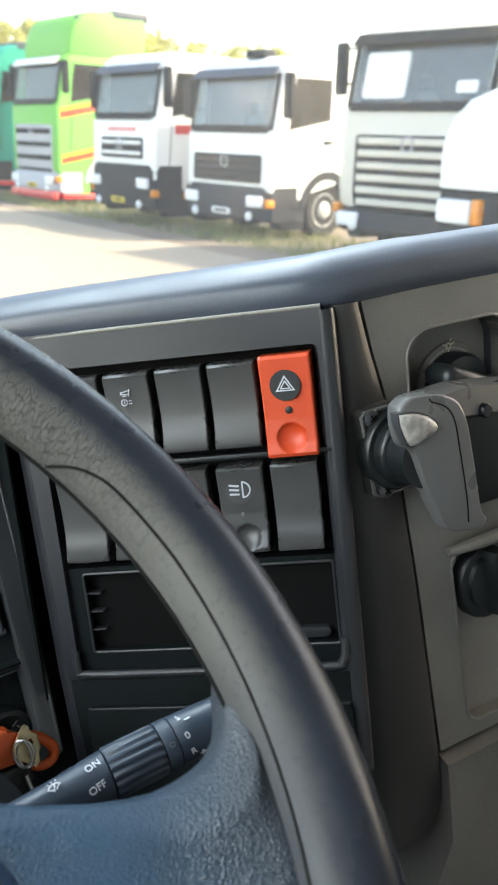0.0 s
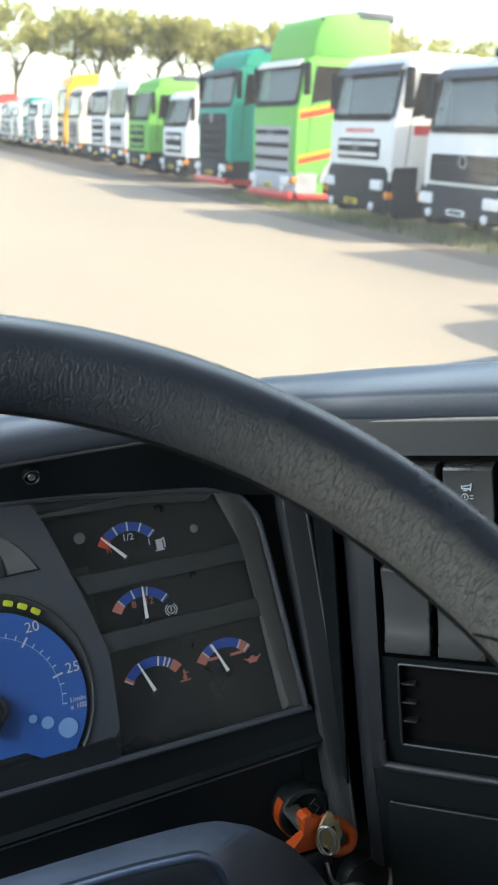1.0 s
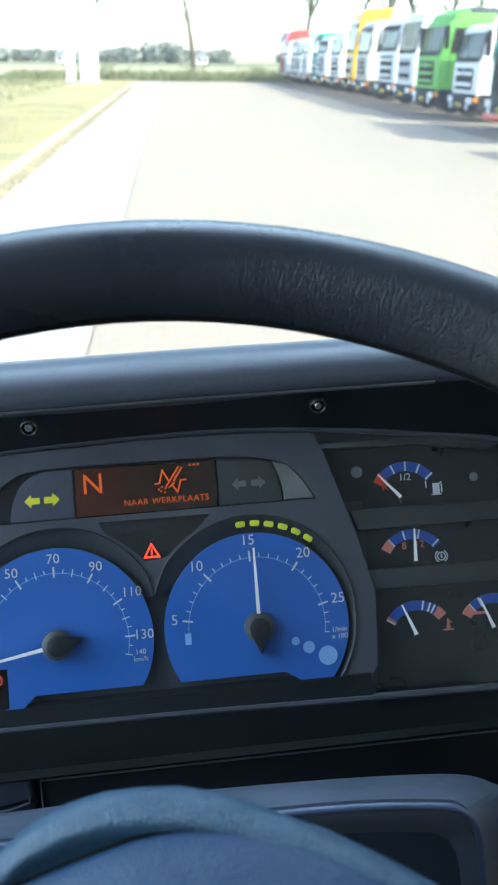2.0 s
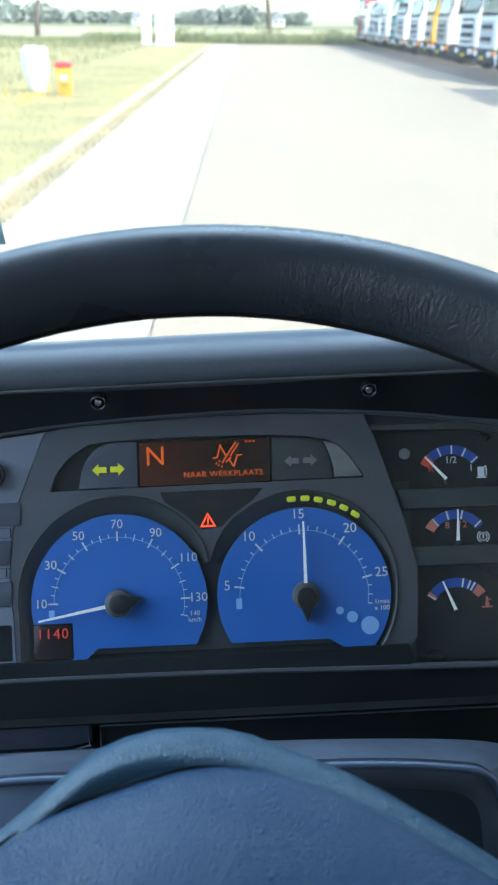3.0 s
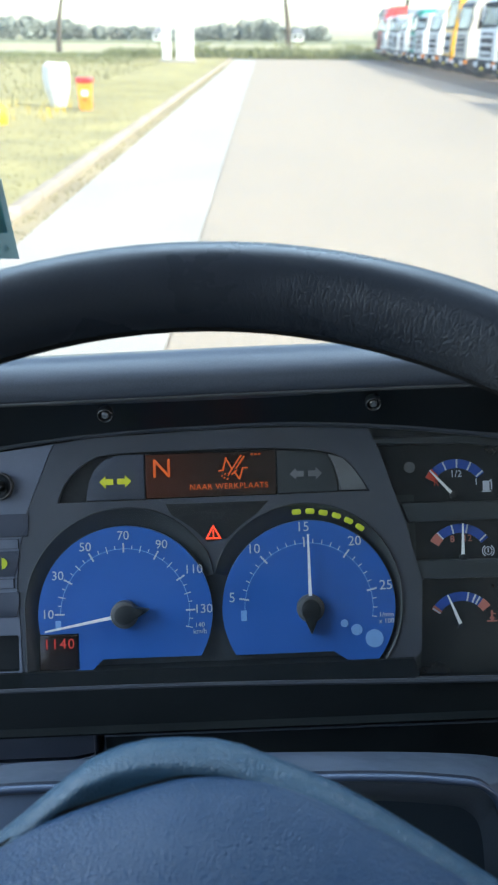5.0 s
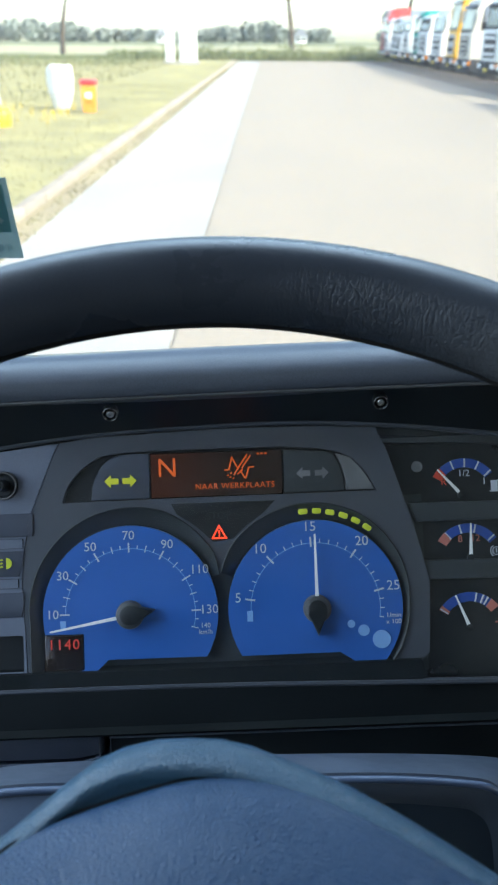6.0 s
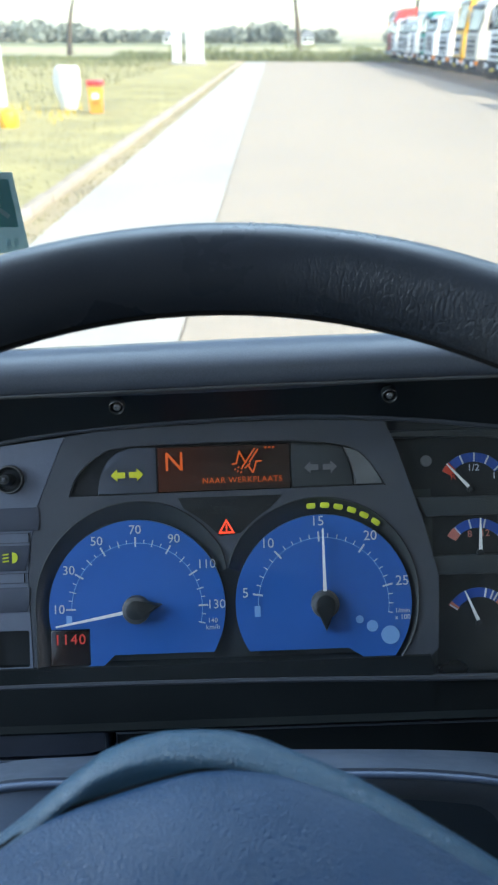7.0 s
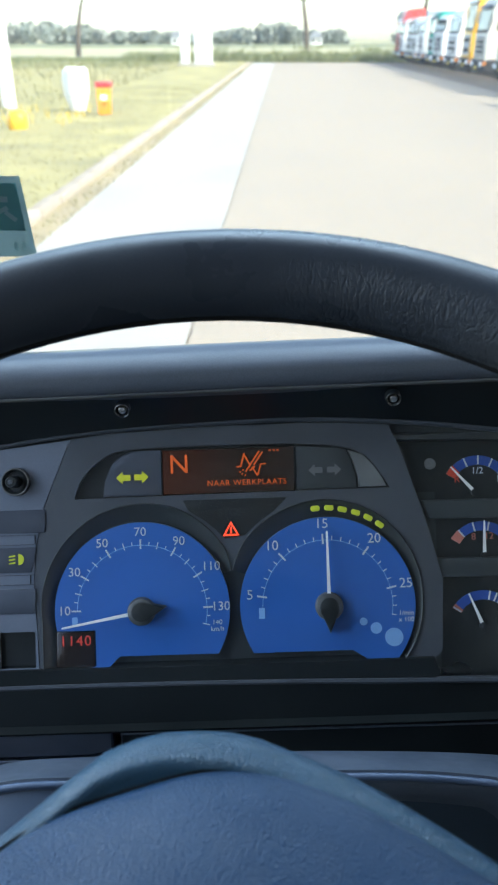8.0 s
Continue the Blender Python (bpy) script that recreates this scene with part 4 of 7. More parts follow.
part("lamp_dot", lathe([(0.0027, -0.0062), (0.0026, -0.0054), (0.001, -0.005), (0.0003, -0.005)], 20), M["faint"], clu, "", Matrix.Translation((0.1965, 0.0764, 0)))
# left field: knob and lamp cells
kn = part("reset_knob", lathe([(0.0088, -0.0005), (0.0088, 0.003), (0.0076, 0.0044), (0.0062, 0.003), (0.0062, 0.0015), (0.0038, 0.0015), (0.0036, 0.012), (0.003, 0.0132), (0.0005, 0.0132)], 26), M["dark"], clu, "black push knob", Matrix.Translation((-0.1336, 0.0819, 0)))
part("knob_ring", tube([(0.0081 * math.cos(2 * math.pi * k / 28), 0.0081 * math.sin(2 * math.pi * k / 28), 0.0040) for k in range(28)], 0.0005, 6, True), M["leverg"], kn)
part("knob_tip", rbox(0, 0, 0.0137, 0.0026, 0.0026, 0.0012, 0.0004), M["cluster"], kn)
for y0, y1, x1, bend in ((50.2, 64.3, -116.4, 0.4), (25.8, 41.3, -123.2, 2.5), (0.7, 15.8, -123.4, 1.2)):
    part("lamp_cell", prism(mm((-220, y0), (x1 - bend, y0), (x1, (y0 + y1) / 2), (x1 + 0.4 * bend, y1), (-220, y1)), -0.0005, 0.0006, 0.0004), M["cell"], clu, "smoky grey lamp cell")
for y0, y1, x in ((42.9, 48.8, -122.9), (18.4, 24.3, -126.2)):
    part("cell_split", rbox(0.001 * x, 0.0005 * (y0 + y1), -0.0001, 0.0005, 0.001 * (y1 - y0), 0.0008), M["void"], clu)
    for y in (y0, y1):
        part("cell_edge", rbox(-0.172, 0.001 * y, 0.0, 0.098, 0.0006, 0.0008), M["cell"], clu)
part("fog_lamp_sign", join(prism(mm(*(arc(-133.2, 34.0, 3.4, -90, 90, 12))), 0.0008, 0.0013), bars([(-0.1372, 0.0340 + 0.0021 * k, 0.0038, 0.0009, 8) for k in (-1, 0, 1)], 0.0008, 0.0013)), M["lime"], clu, "lit lime lamp sign")
for x in (-135.6, -163):
    part("dark_cell", prism(mm(*rrect(x - 12.6, -34.5, x + 12.6, -9.5, 1.0)), -0.007, -0.005), M["window"], clu)
COVERED = [(-119.8, -43.5), (110, -45.6), (238, -48.6), (243.2, -44), (240.6, 10), (237.6, 66), (234, 79.5), (224.5, 91), (204, 97.2), (166, 102.3), (120, 108.2), (54, 112.6), (-3, 112.6), (-80, 109.6), (-99, 106.4), (-101.6, 101), (-116.6, 64.5), (-121.8, 42), (-123.6, 20), (-121.5, -9)]
lens = part("clear_cover", prism(mm(*COVERED), 0.0082, 0.0090), clear_cover(), clu, "clear dusty plastic cover with reflected haze put in")
lens.visible_shadow = False
# ---- switch panel ----
swp = thing("switch_panel", "dark grey angled dashboard panel with rocker switches and open tray", "switch panel", PANEL)
part("surround", plate(mm((-150, 26), (37, 26), (37.8, 22), (36.8, -127), (35.8, -193), (-146, -193)),
                       [mm(*rrect(-138, -189, 33.5, 4.6, 4))], -0.012, 0.003), M["plastic"], swp)
part("left_roll", loft([[(x + dx, y, z) for dx, z in ((0.001, 0.0029), (-0.0025, 0.0024), (-0.0055, 0.0008), (-0.0085, -0.0025), (-0.0115, -0.009), (-0.014, -0.02), (-0.016, -0.045), (0.001, -0.045))] for x, y in ((-0.150, 0.026), (-0.146, -0.193), (-0.143, -0.26))]), M["plastic"], swp, "rounded side of the panel", angle=60)
# black sheet added behind the gap in place of its shade
part("side_gap", rbox(-0.176, -0.117, -0.05, 0.056, 0.29, 0.004), M["lowblack"], swp, "black sheet for the shade in the gap")
# lower part of the surround, split off and darkened for its shade
part("lower_surround", prism(mm((-144.8, -193.4), (35.8, -193.4), (35, -260), (-143, -260)), -0.012, 0.0027, 0.0006), M["lowblack"], swp, "lower panel with shade put into its black")
part("edge_roll", tube([(0.0378, 0.0225, -0.0033), (0.0382, 0.018, -0.0033), (0.0370, -0.127, -0.0033), (0.0352, -0.26, -0.0033)], 0.0066, 18), M["plastic"], swp)
# black plate behind the switches holds the recess's shade
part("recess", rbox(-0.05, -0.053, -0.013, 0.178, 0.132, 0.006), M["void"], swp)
part("top_moulding", tube([(-0.156, 0.0245, 0.0015), (-0.1, 0.0249, 0.0025), (0.0375, 0.0252, 0.0025)], 0.0012, 8), M["warm"], swp, "pale edge moulding")
part("divider", rbox(-0.05, -0.0567, -0.003, 0.175, 0.0035, 0.012, 0.001), M["dark"], swp)


def rocker(wd, ht, z):
    """A rocker cap, hollowed a little between its ends, upper edge at y = 0."""
    rows = [(0.0, z - 0.006), (-0.0006, z - 0.0012), (-0.002, z), (-0.3 * ht, z - 0.0022), (-0.55 * ht, z - 0.0030), (-0.75 * ht, z - 0.0020), (-ht + 0.003, z + 0.0008), (-ht + 0.0006, z), (-ht, z - 0.006)]
    rings = []
    for x in (0.0, 0.0007, wd - 0.0007, wd):
        dz = -0.0007 if x in (0.0, wd) else 0.0
        rings.append([(x, y, zz + dz) for y, zz in rows] + [(x, -ht, -0.012), (x, 0, -0.012)])
    return loft(rings)


def dished(wd, rows, cx, cy, r, depth):
    """A rocker cap with a round thumb dish pressed into it."""
    ys = [rows[0][0] + (rows[-1][0] - rows[0][0]) * k / 56 for k in range(57)]
    line = [p[0] for p in rows][::-1], [p[1] for p in rows][::-1]
    rings = []
    for k in range(31):
        x = wd * k / 30
        edge = -0.0008 if k in (0, 30) else 0.0
        ring = []
        for y in ys:
            d = ((x - cx) ** 2 + (y - cy) ** 2) / r ** 2
            ring.append((x, y, float(np.interp(y, *line)) + edge - (depth * math.sqrt(1 - d) if d < 1 else 0.0)))
        rings.append(ring + [(x, rows[-1][0], -0.012), (x, rows[0][0], -0.012)])
    return loft(rings)


ROW1, ROW2 = (-125.5, -94.0, -62.2, -30.8), (-133.0, -101.0, -66.5, -33.0, -0.6)
for row, y in ((ROW1, -1.2), (ROW2, -62.0)):
    for x in row:
        m = Matrix.Translation((x * 0.001, y * 0.001, 0))
        ht = 50.0 if row is ROW1 else 53.0
        fog = row is ROW2 and x == -33.0
        sw = part("rocker_switch", dished(0.0272, [(0.0, 0.0005), (-0.0006, 0.0053), (-0.002, 0.0065), (-0.016, 0.0043), (-0.029, 0.0035), (-0.040, 0.0045), (-0.050, 0.0073), (-0.0524, 0.0065), (-0.053, 0.0)], 0.0150, -0.0435, 0.0078, 0.0040) if fog else rocker(0.0272, ht * 0.001, 0.0065), M["switch"], swp, "satin dark grey blank rocker", m)
        if x == -94.0:
            tagged(sw, "dark grey rocker with horn and lamp signs")
            part("horn_sign", bars([(0.0125, -0.0108, 0.0046, 0.0005, 12), (0.0125, -0.0124, 0.0046, 0.0005, -4), (0.0152, -0.0115, 0.0042, 0.0006, 80), (0.0103, -0.0116, 0.0018, 0.0006, 90), (0.0122, -0.0133, 0.0022, 0.0005, 0)], 0.0054, 0.0064), M["white"], sw)
            part("lamp_sign", join(ring_band(0.0118, -0.0172, 0.0016, 0.0020, 0, 350, 0.0052, 0.0062, 18), bars([(0.0155, -0.0164, 0.0018, 0.0004, 0), (0.0155, -0.0180, 0.0018, 0.0004, 0), (0.0118, -0.0172, 0.0016, 0.0004, 90)], 0.0052, 0.0062)), M["white"], sw)
        if row is ROW2 and x == -33.0:
            tagged(sw, "dark grey rocker with white front fog lamp sign")
            part("fog_sign", join(ring_band(0.0145, -0.0140, 0.0043, 0.0051, -86, 86, 0.0050, 0.0060, 18), bars([(0.0148, -0.0140, 0.0098, 0.0008, 90)] + [(0.0098, -0.0140 + 0.0026 * k, 0.0058, 0.0009, -6 - 3 * k) for k in (-1, 0, 1)], 0.0050, 0.0060)), M["white"], sw, "white printed sign")
            part("sign_disc", prism(arc(0.0128, -0.0140, 0.0088, 0, 350, 30), 0.0040, 0.0050), M["switch"], sw)
            part("lamp", lathe([(0.0012, 0.002), (0.0011, 0.0048), (0.0004, 0.0050)], 12), M["faint"], sw, "", Matrix.Translation((0.0132, -0.0293, 0)))
# hazard switch
hz = part("hazard_switch", dished(0.029, [(0.0005, 0.009), (-0.0015, 0.0108), (-0.020, 0.0092), (-0.036, 0.0080), (-0.050, 0.0088), (-0.0560, 0.0106), (-0.0578, 0.0092)], 0.0148, -0.0470, 0.0084, 0.0042), M["red"], swp, "red hazard warning rocker")
part("black_disc", prism(arc(0.0142, -0.0165, 0.0088, 0, 350, 32), 0.007, 0.0108), M["dark"], hz, "black disc")
part("triangle_sign", join(plate([(0.0086, -0.0198), (0.0198, -0.0198), (0.0142, -0.0108)], [[(0.0099, -0.0191), (0.0185, -0.0191), (0.0142, -0.0122)]], 0.0107, 0.0111),
                           plate([(0.0110, -0.0186), (0.0174, -0.0186), (0.0142, -0.0134)], [[(0.0121, -0.0180), (0.0163, -0.0180), (0.0142, -0.0147)]], 0.0107, 0.0111)), M["white"], hz)
part("lamp", lathe([(0.0021, 0.006), (0.0021, 0.0090), (0.0014, 0.0094), (0.0003, 0.0094)], 16), M["dark"], hz, "", Matrix.Translation((0.0146, -0.0310, 0)))
# tray under the switches
part("tray_frame", plate(mm((-137.6, -120.5), (33.2, -120.5), (33.2, -188.6), (-137.6, -188.6)), [mm(*rrect(-127, -176, 29, -125, 2))], -0.010, -0.0012), M["lowblack"], swp)
# paler tube round the opening draws the bevel's highlight
part("tray_bead", tube([(0.001 * x, 0.001 * y, -0.0012) for x, y in rrect(-127.5, -176.5, 29.5, -124.5, 2)], 0.0009, 6, True), M["plastic"], swp)
# the tray's inner shade is painted as near-black
part("tray", loft([[(x * 0.001, y * 0.001, z) for x, y in rrect(-129, -179, 31, -122, 2)] for z in (-0.009, -0.075)] + [[(x * 0.001, y * 0.001, -0.078) for x, y in rrect(-60, -152, -40, -148, 1)]], caps=True), M["void"], swp, "deep tray with its shade put into black")
part("drawer_front", prism(mm(*rrect(-44, -167, 26, -131, 3)), -0.03, -0.012, 0.0015), M["dark"], swp)
part("drawer_lip", prism(mm(*rrect(-46, -173.5, 24, -167, 3)), -0.03, -0.004, 0.0015), M["plastic"], swp)
for y in (-138, -150, -162):
    part("rib", rbox(-0.1230, y * 0.001, -0.0065, 0.0095, 0.0012, 0.008, 0.0003), M["plastic"], swp)
part("lower_lip", tube(eased([(-0.139, -0.174, 0.002), (-0.139, -0.182, 0.003), (-0.1375, -0.1875, 0.0035), (-0.131, -0.1895, 0.0036), (-0.05, -0.1897, 0.0036), (0.022, -0.1895, 0.0032), (0.0295, -0.1872, 0.003), (0.0322, -0.181, 0.0026), (0.0325, -0.172, 0.0015)], 4), 0.0029, 10), M["plastic"], swp)
# highlight on the flap's top edge, as a paler tube
part("flap_edge", tube([(-0.135, -0.2125, 0.005), (-0.128, -0.2122, 0.0062), (0.026, -0.2122, 0.0062), (0.032, -0.2128, 0.005)], 0.0009, 8), M["plastic"], swp)
part("flap", prism(mm(*rrect(-136.5, -300, 33, -211.5, 4)), -0.01, 0.006, 0.002), M["lowblack"], swp)

# ---- right-hand console: pillar, panel, knobs ----
con = thing("console_panel", "brown-grey plastic console panel beside the switch panel", "console panel", RIGHT)
part("pillar", loft([[(0.001 * (a + (b - a) * k), 0.001 * y, 0.001 * z) for k, z in ((-0.02, -30), (0, -7), (0.12, -1.5), (0.35, 1.5), (0.6, 1.5), (0.9, 0.5), (0.985, -1.5), (1.0, -6), (1.0, -30))]
                     for a, b, y in ((-33, -15, 62), (-33, -14.5, 58), (-33, -9.5, 34), (-33.5, -0.8, 0), (-34.5, 6.5, -60), (-35.5, 12.8, -120), (-37.5, 17.5, -181), (-39.5, 22, -242), (-40.5, 23.5, -268), (-41, 19, -284), (-41, 8, -293))]), M["pillar"], con, "dark rounded pillar", angle=50)
cab_right, cab_panel = CAB.inverted() @ RIGHT, CAB.inverted() @ PANEL
rings = []
for yp, xp, yr, xr in ((25.5, 42.5, 60, -33), (20, 44, 42, -33), (-20, 43, 10, -33.3), (-70, 43, -45, -34.3), (-127, 42.5, -105, -35.3), (-190, 41.5, -170, -37.2), (-255, 40.5, -240, -39.5)):
    a, b = cab_panel @ Vector((xp * 0.001, yp * 0.001, -0.0050)), cab_right @ Vector((xr * 0.001 + 0.0015, yr * 0.001, -0.0055))
    back = Vector((0.004, 0.03, -0.004))
    mid = (a + b) / 2 + Vector((0.0003, 0.0012, 0))
    rings.append([a, a.lerp(mid, 0.6) + Vector((0, 0.001, 0)), mid, mid.lerp(b, 0.5) + Vector((0, 0.001, 0)), b, b + back, a + back])
part("corner_fillet", loft(rings), M["plastic"], con, "", Matrix(RIGHT.inverted() @ CAB), angle=60)
HOLE1 = rrect(16.5, -42, 96, 39, 17, 8)
HOLE2 = [(x + 9.0 * max(0, min(1, (-105 - y) / 121)) * (x < 90), y) for x, y in rrect(40, -229, 150, -105, 9, 6)]
part("panel", plate(mm((-12.5, 64), (300, 64), (300, -240), (24.5, -240), (19.8, -181), (15, -120), (9, -60), (1.6, 0), (-7, 34)),
                    [mm(*HOLE1), mm(*HOLE2)], -0.02, -0.003), M["conpanel"], con)
for hole, depth in ((HOLE1, -0.026), (HOLE2, -0.012)):
    part("recess_wall", loft([[(x * 0.001, y * 0.001, z) for x, y in hole] for z in (-0.0032, depth)], caps=False), M["plastic"] if hole is HOLE1 else M["conpanel"], con)
    part("recess_floor", prism(mm(*hole), depth - 0.003, depth), M["conpanel"], con)
    part("recess_edge", tube([(x * 0.001, y * 0.001, -0.003) for x, y in hole], 0.0011, 6, True), M["conpanel"], con)
k1 = part("vent_knob", lathe([(0.021, -0.026), (0.021, -0.014), (0.019, -0.011), (0.0005, -0.010)], 32), M["dark"], con, "black rotary vent knob", Matrix.Translation((0.066, -0.004, 0)))
part("grip_bar", rbox(-0.008, 0.002, -0.0015, 0.054, 0.014, 0.024, 0.006, 3), M["dark"], k1, "", Matrix.Rotation(radians(-24), 4, "Z"))
for x, y in ((64.9, 20.5), (85.9, 5.2), (48.2, 4.7)):
    part("knob_sign", join(ring_band(0, 0, 0.0012, 0.0021, 0, 350, 0, 0.0005, 12), bars([(0.0032, 0.001, 0.003, 0.0009, 20), (-0.0032, 0.001, 0.003, 0.0009, 160), (0, -0.003, 0.003, 0.0009, 90), (0.0018, 0.0034, 0.002, 0.0007, 60)], 0, 0.0005)), M["cream"], con, "small printed fan sign", Matrix.Translation((0.001 * x, 0.001 * y, -0.0235)))
part("knob_dial", lathe([(0.0262, -0.026), (0.0262, -0.0242), (0.0256, -0.0238), (0.0005, -0.0238)], 40), M["conpanel"], con, "", Matrix.Translation((0.066, -0.004, 0)))
part("dial_arc", ring_band(0.066, -0.004, 0.0225, 0.0229, 30, 160, -0.0238, -0.0235, 24), M["cream"], con)
part("cross_bar", tube([(0.036, -0.1005, 0.001), (0.06, -0.0995, 0.004), (0.16, -0.098, 0.004)], [0.003, 0.0042, 0.0042], 10), M["conpanel"], con)
k2 = part("heater_knob", lathe([(0.0275, -0.012), (0.0272, -0.006), (0.0255, -0.0035), (0.021, -0.003), (0.020, 0.0), (0.0005, 0.0005)], 40), M["dark"], con, "black heater knob", Matrix.Translation((0.0745, -0.1325, 0)))
part("pointer_ridge", loft([[(x, y * k, z) for y, z in ((-0.0085, -0.003), (-0.0055, 0.007), (-0.0025, 0.0092), (0.0025, 0.0092), (0.0055, 0.007), (0.0085, -0.003))] for x, k in ((-0.0235, 0.55), (-0.021, 0.9), (0.0, 1.0), (0.018, 0.9), (0.0235, 0.6))]), M["dark"], k2, "", Matrix.Rotation(radians(97), 4, "Z"))
part("white_line", rbox(0.0135, 0, 0.0094, 0.016, 0.0018, 0.0008), M["white"], k2, "", Matrix.Rotation(radians(97), 4, "Z"))
part("stop_mark", text("STOP", 0.0055, 0.0002), M["faint"], con, "", Matrix.Translation((0.0490, -0.1140, -0.0112)) @ Matrix.Rotation(radians(8), 4, "Z"))
part("knob_scale", bars([(0.0745 + 0.0310 * math.cos(radians(a)), -0.1325 + 0.0310 * math.sin(radians(a)), 0.004, 0.0014, a + 90) for a in (110, 128, 146, 164, 182, 200, 218)], -0.0119, -0.0113), M["faint"], con)
# the console's shade is put into its darker plastic
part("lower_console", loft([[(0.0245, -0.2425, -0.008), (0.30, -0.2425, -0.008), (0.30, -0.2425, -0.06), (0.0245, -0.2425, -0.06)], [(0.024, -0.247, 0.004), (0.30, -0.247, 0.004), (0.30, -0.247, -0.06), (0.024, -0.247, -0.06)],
                            [(0.020, -0.30, 0.010), (0.30, -0.30, 0.010), (0.30, -0.30, -0.06), (0.02, -0.30, -0.06)], [(-0.05, -0.40, 0.02), (0.30, -0.40, 0.02), (0.30, -0.40, -0.06), (-0.05, -0.40, -0.06)]]), M["console"], con, "worn brown-grey lower console with shade in its colour")
part("foot_trim", rbox(0.14, -0.36, 0.022, 0.2, 0.012, 0.012, 0.003), M["dark"], con, "", Matrix.Rotation(radians(4), 4, "Z"))

# ---- parking brake lever ----
lev = thing("parking_brake_lever", "charcoal parking brake lever on a square screwed bracket", "brake lever", RIGHT)
part("bracket", prism(mm(*((-27, 1), (-24, 4), (-4, 5), (-1, 3), (11, -46), (9, -49), (-19, -49), (-22, -46))), -0.004, 0.008, 0.0015), M["pillar"], lev)
part("bracket_rim", tube([(x * 0.001, y * 0.001, 0.008) for x, y in ((-25.5, 0.5), (-23, 2.5), (-3.5, 3.2), (-2.4, 2), (9.2, -45.5), (8, -47), (-18, -47), (-20.5, -45))], 0.0012, 6, True), M["leverg"], lev)
for x, y in ((-19, -1.2), (-13, -44.6)):
    s = part("screw", lathe([(0.0048, 0.007), (0.0048, 0.0095), (0.0036, 0.0104), (0.0004, 0.0106)], 20), M["trimgrey"], lev, "dark cross-head screw", Matrix.Translation((x * 0.001, y * 0.001, 0)))
    part("cross_slot", bars([(0, 0, 0.005, 0.0011, 40), (0, 0, 0.005, 0.0011, 130)], 0.0104, 0.0109), M["void"], s)
part("collar", lathe([(0.0235, 0.004), (0.0235, 0.012), (0.0225, 0.0135), (0.0195, 0.014), (0.0195, 0.02), (0.0185, 0.0215), (0.017, 0.022), (0.017, 0.036), (0.0005, 0.036)], 36), M["dark"], lev, "", Matrix.Translation((-0.004, -0.0215, 0)))
HAND = [(-23.4, 9.8), (-20.3, 12.6), (-13.5, 14.8), (1.1, 13.1), (11.4, 9.0), (17.3, 3.9), (21.8, -5.9), (23.9, -17.6), (26.9, -38.9), (29.5, -60.4), (33.2, -66.2), (30.9, -69.8), (25.8, -71.0), (8.1, -66.6), (2.2, -60.2), (-9.8, -34.4), (-15.8, -16.5), (-21.2, -10.0), (-23.9, 0.9)]
HS = eased(HAND + HAND[:1], 3)[:-1]
mid = Vector((2.0, -25.0))
rings = []
for z, k in ((0.028, 0.9), (0.0285, 0.97), (0.031, 1.0), (0.0365, 1.0), (0.0388, 0.985), (0.0398, 0.95), (0.0400, 0.9)):
    rings.append([(0.001 * (mid.x + (x - mid.x) * (1 - (1 - k) * 1.1)), 0.001 * (mid.y + (y - mid.y) * (1 - (1 - k) * 0.4)), z) for x, y in HS])
hd = part("handle", loft(rings), M["leverg"], lev, "satin charcoal handle", angle=55)
part("handle_seam", tube([(0.001 * x, 0.001 * y, 0.0400) for x, y in eased([(-3.7, 11.6), (-2.8, 9.6), (6.2, 5.2), (11.8, -2.8), (14.3, -17.1), (18.2, -48.7), (18.6, -64)], 3)], 0.00045, 6), M["void"], hd)
LOBE = eased([(-25.6, 7.6), (-15.9, 6.6), (-6.2, 2.6), (-1.2, -3.0), (-2.8, -6.2), (-11.3, -8.9), (-17.8, -10.9), (-21.2, -8.2), (-24.8, 0.9), (-25.6, 7.6)], 4)[:-1]
cx, cy = -13.5, -1.0
part("trigger_frame", loft([[(0.001 * (cx + (x - cx) * k), 0.001 * (cy + (y - cy) * k), z) for x, y in LOBE] for k, z in ((1.10, 0.036), (1.10, 0.0405), (1.06, 0.0414), (1.0, 0.0412))]), M["trimgrey"], hd)
part("trigger", loft([[(0.001 * (cx + (x - cx) * k), 0.001 * (cy + (y - cy) * k), z) for x, y in LOBE] for k, z in ((0.98, 0.038), (0.98, 0.0418), (0.9, 0.0434), (0.7, 0.0446), (0.4, 0.0452), (0.1, 0.0454))]), M["trigger"], hd, "clear grey ribbed release trigger", angle=70)
part("arm", loft([[(x, y + dy, z + dz) for dy, dz in ((0.011, 0), (0.008, 0.010), (-0.008, 0.010), (-0.013, 0), (-0.008, -0.012), (0.008, -0.012))] for x, y, z in ((0.004, 0.001, 0.024), (0.03, 0.001, 0.02), (0.06, -0.005, 0.010), (0.11, -0.013, 0.004), (0.15, -0.018, 0.0))]), M["leverg"], lev, "dark lever arm")
# panel added to fill the dark area beside the handle
part("arm_shield", prism(mm((34, 4), (60, 4), (170, -4), (170, -72), (44, -70), (36, -62), (28, -20)), -0.002, 0.016, 0.004), M["dark"], lev, "dark panel beside the lever handle")
part("arm_button", lathe([(0.0042, 0.0), (0.0042, 0.012), (0.0034, 0.0132), (0.0004, 0.0134)], 18), M["dark"], lev, "", Matrix.Translation((0.046, -0.008, 0.016)))

# ---- steering wheel ----
whl = thing("steering_wheel", "black leather steering wheel with worn grip and padded boss", "steering wheel", WHEEL)
RW, RT = 0.228, 0.0168


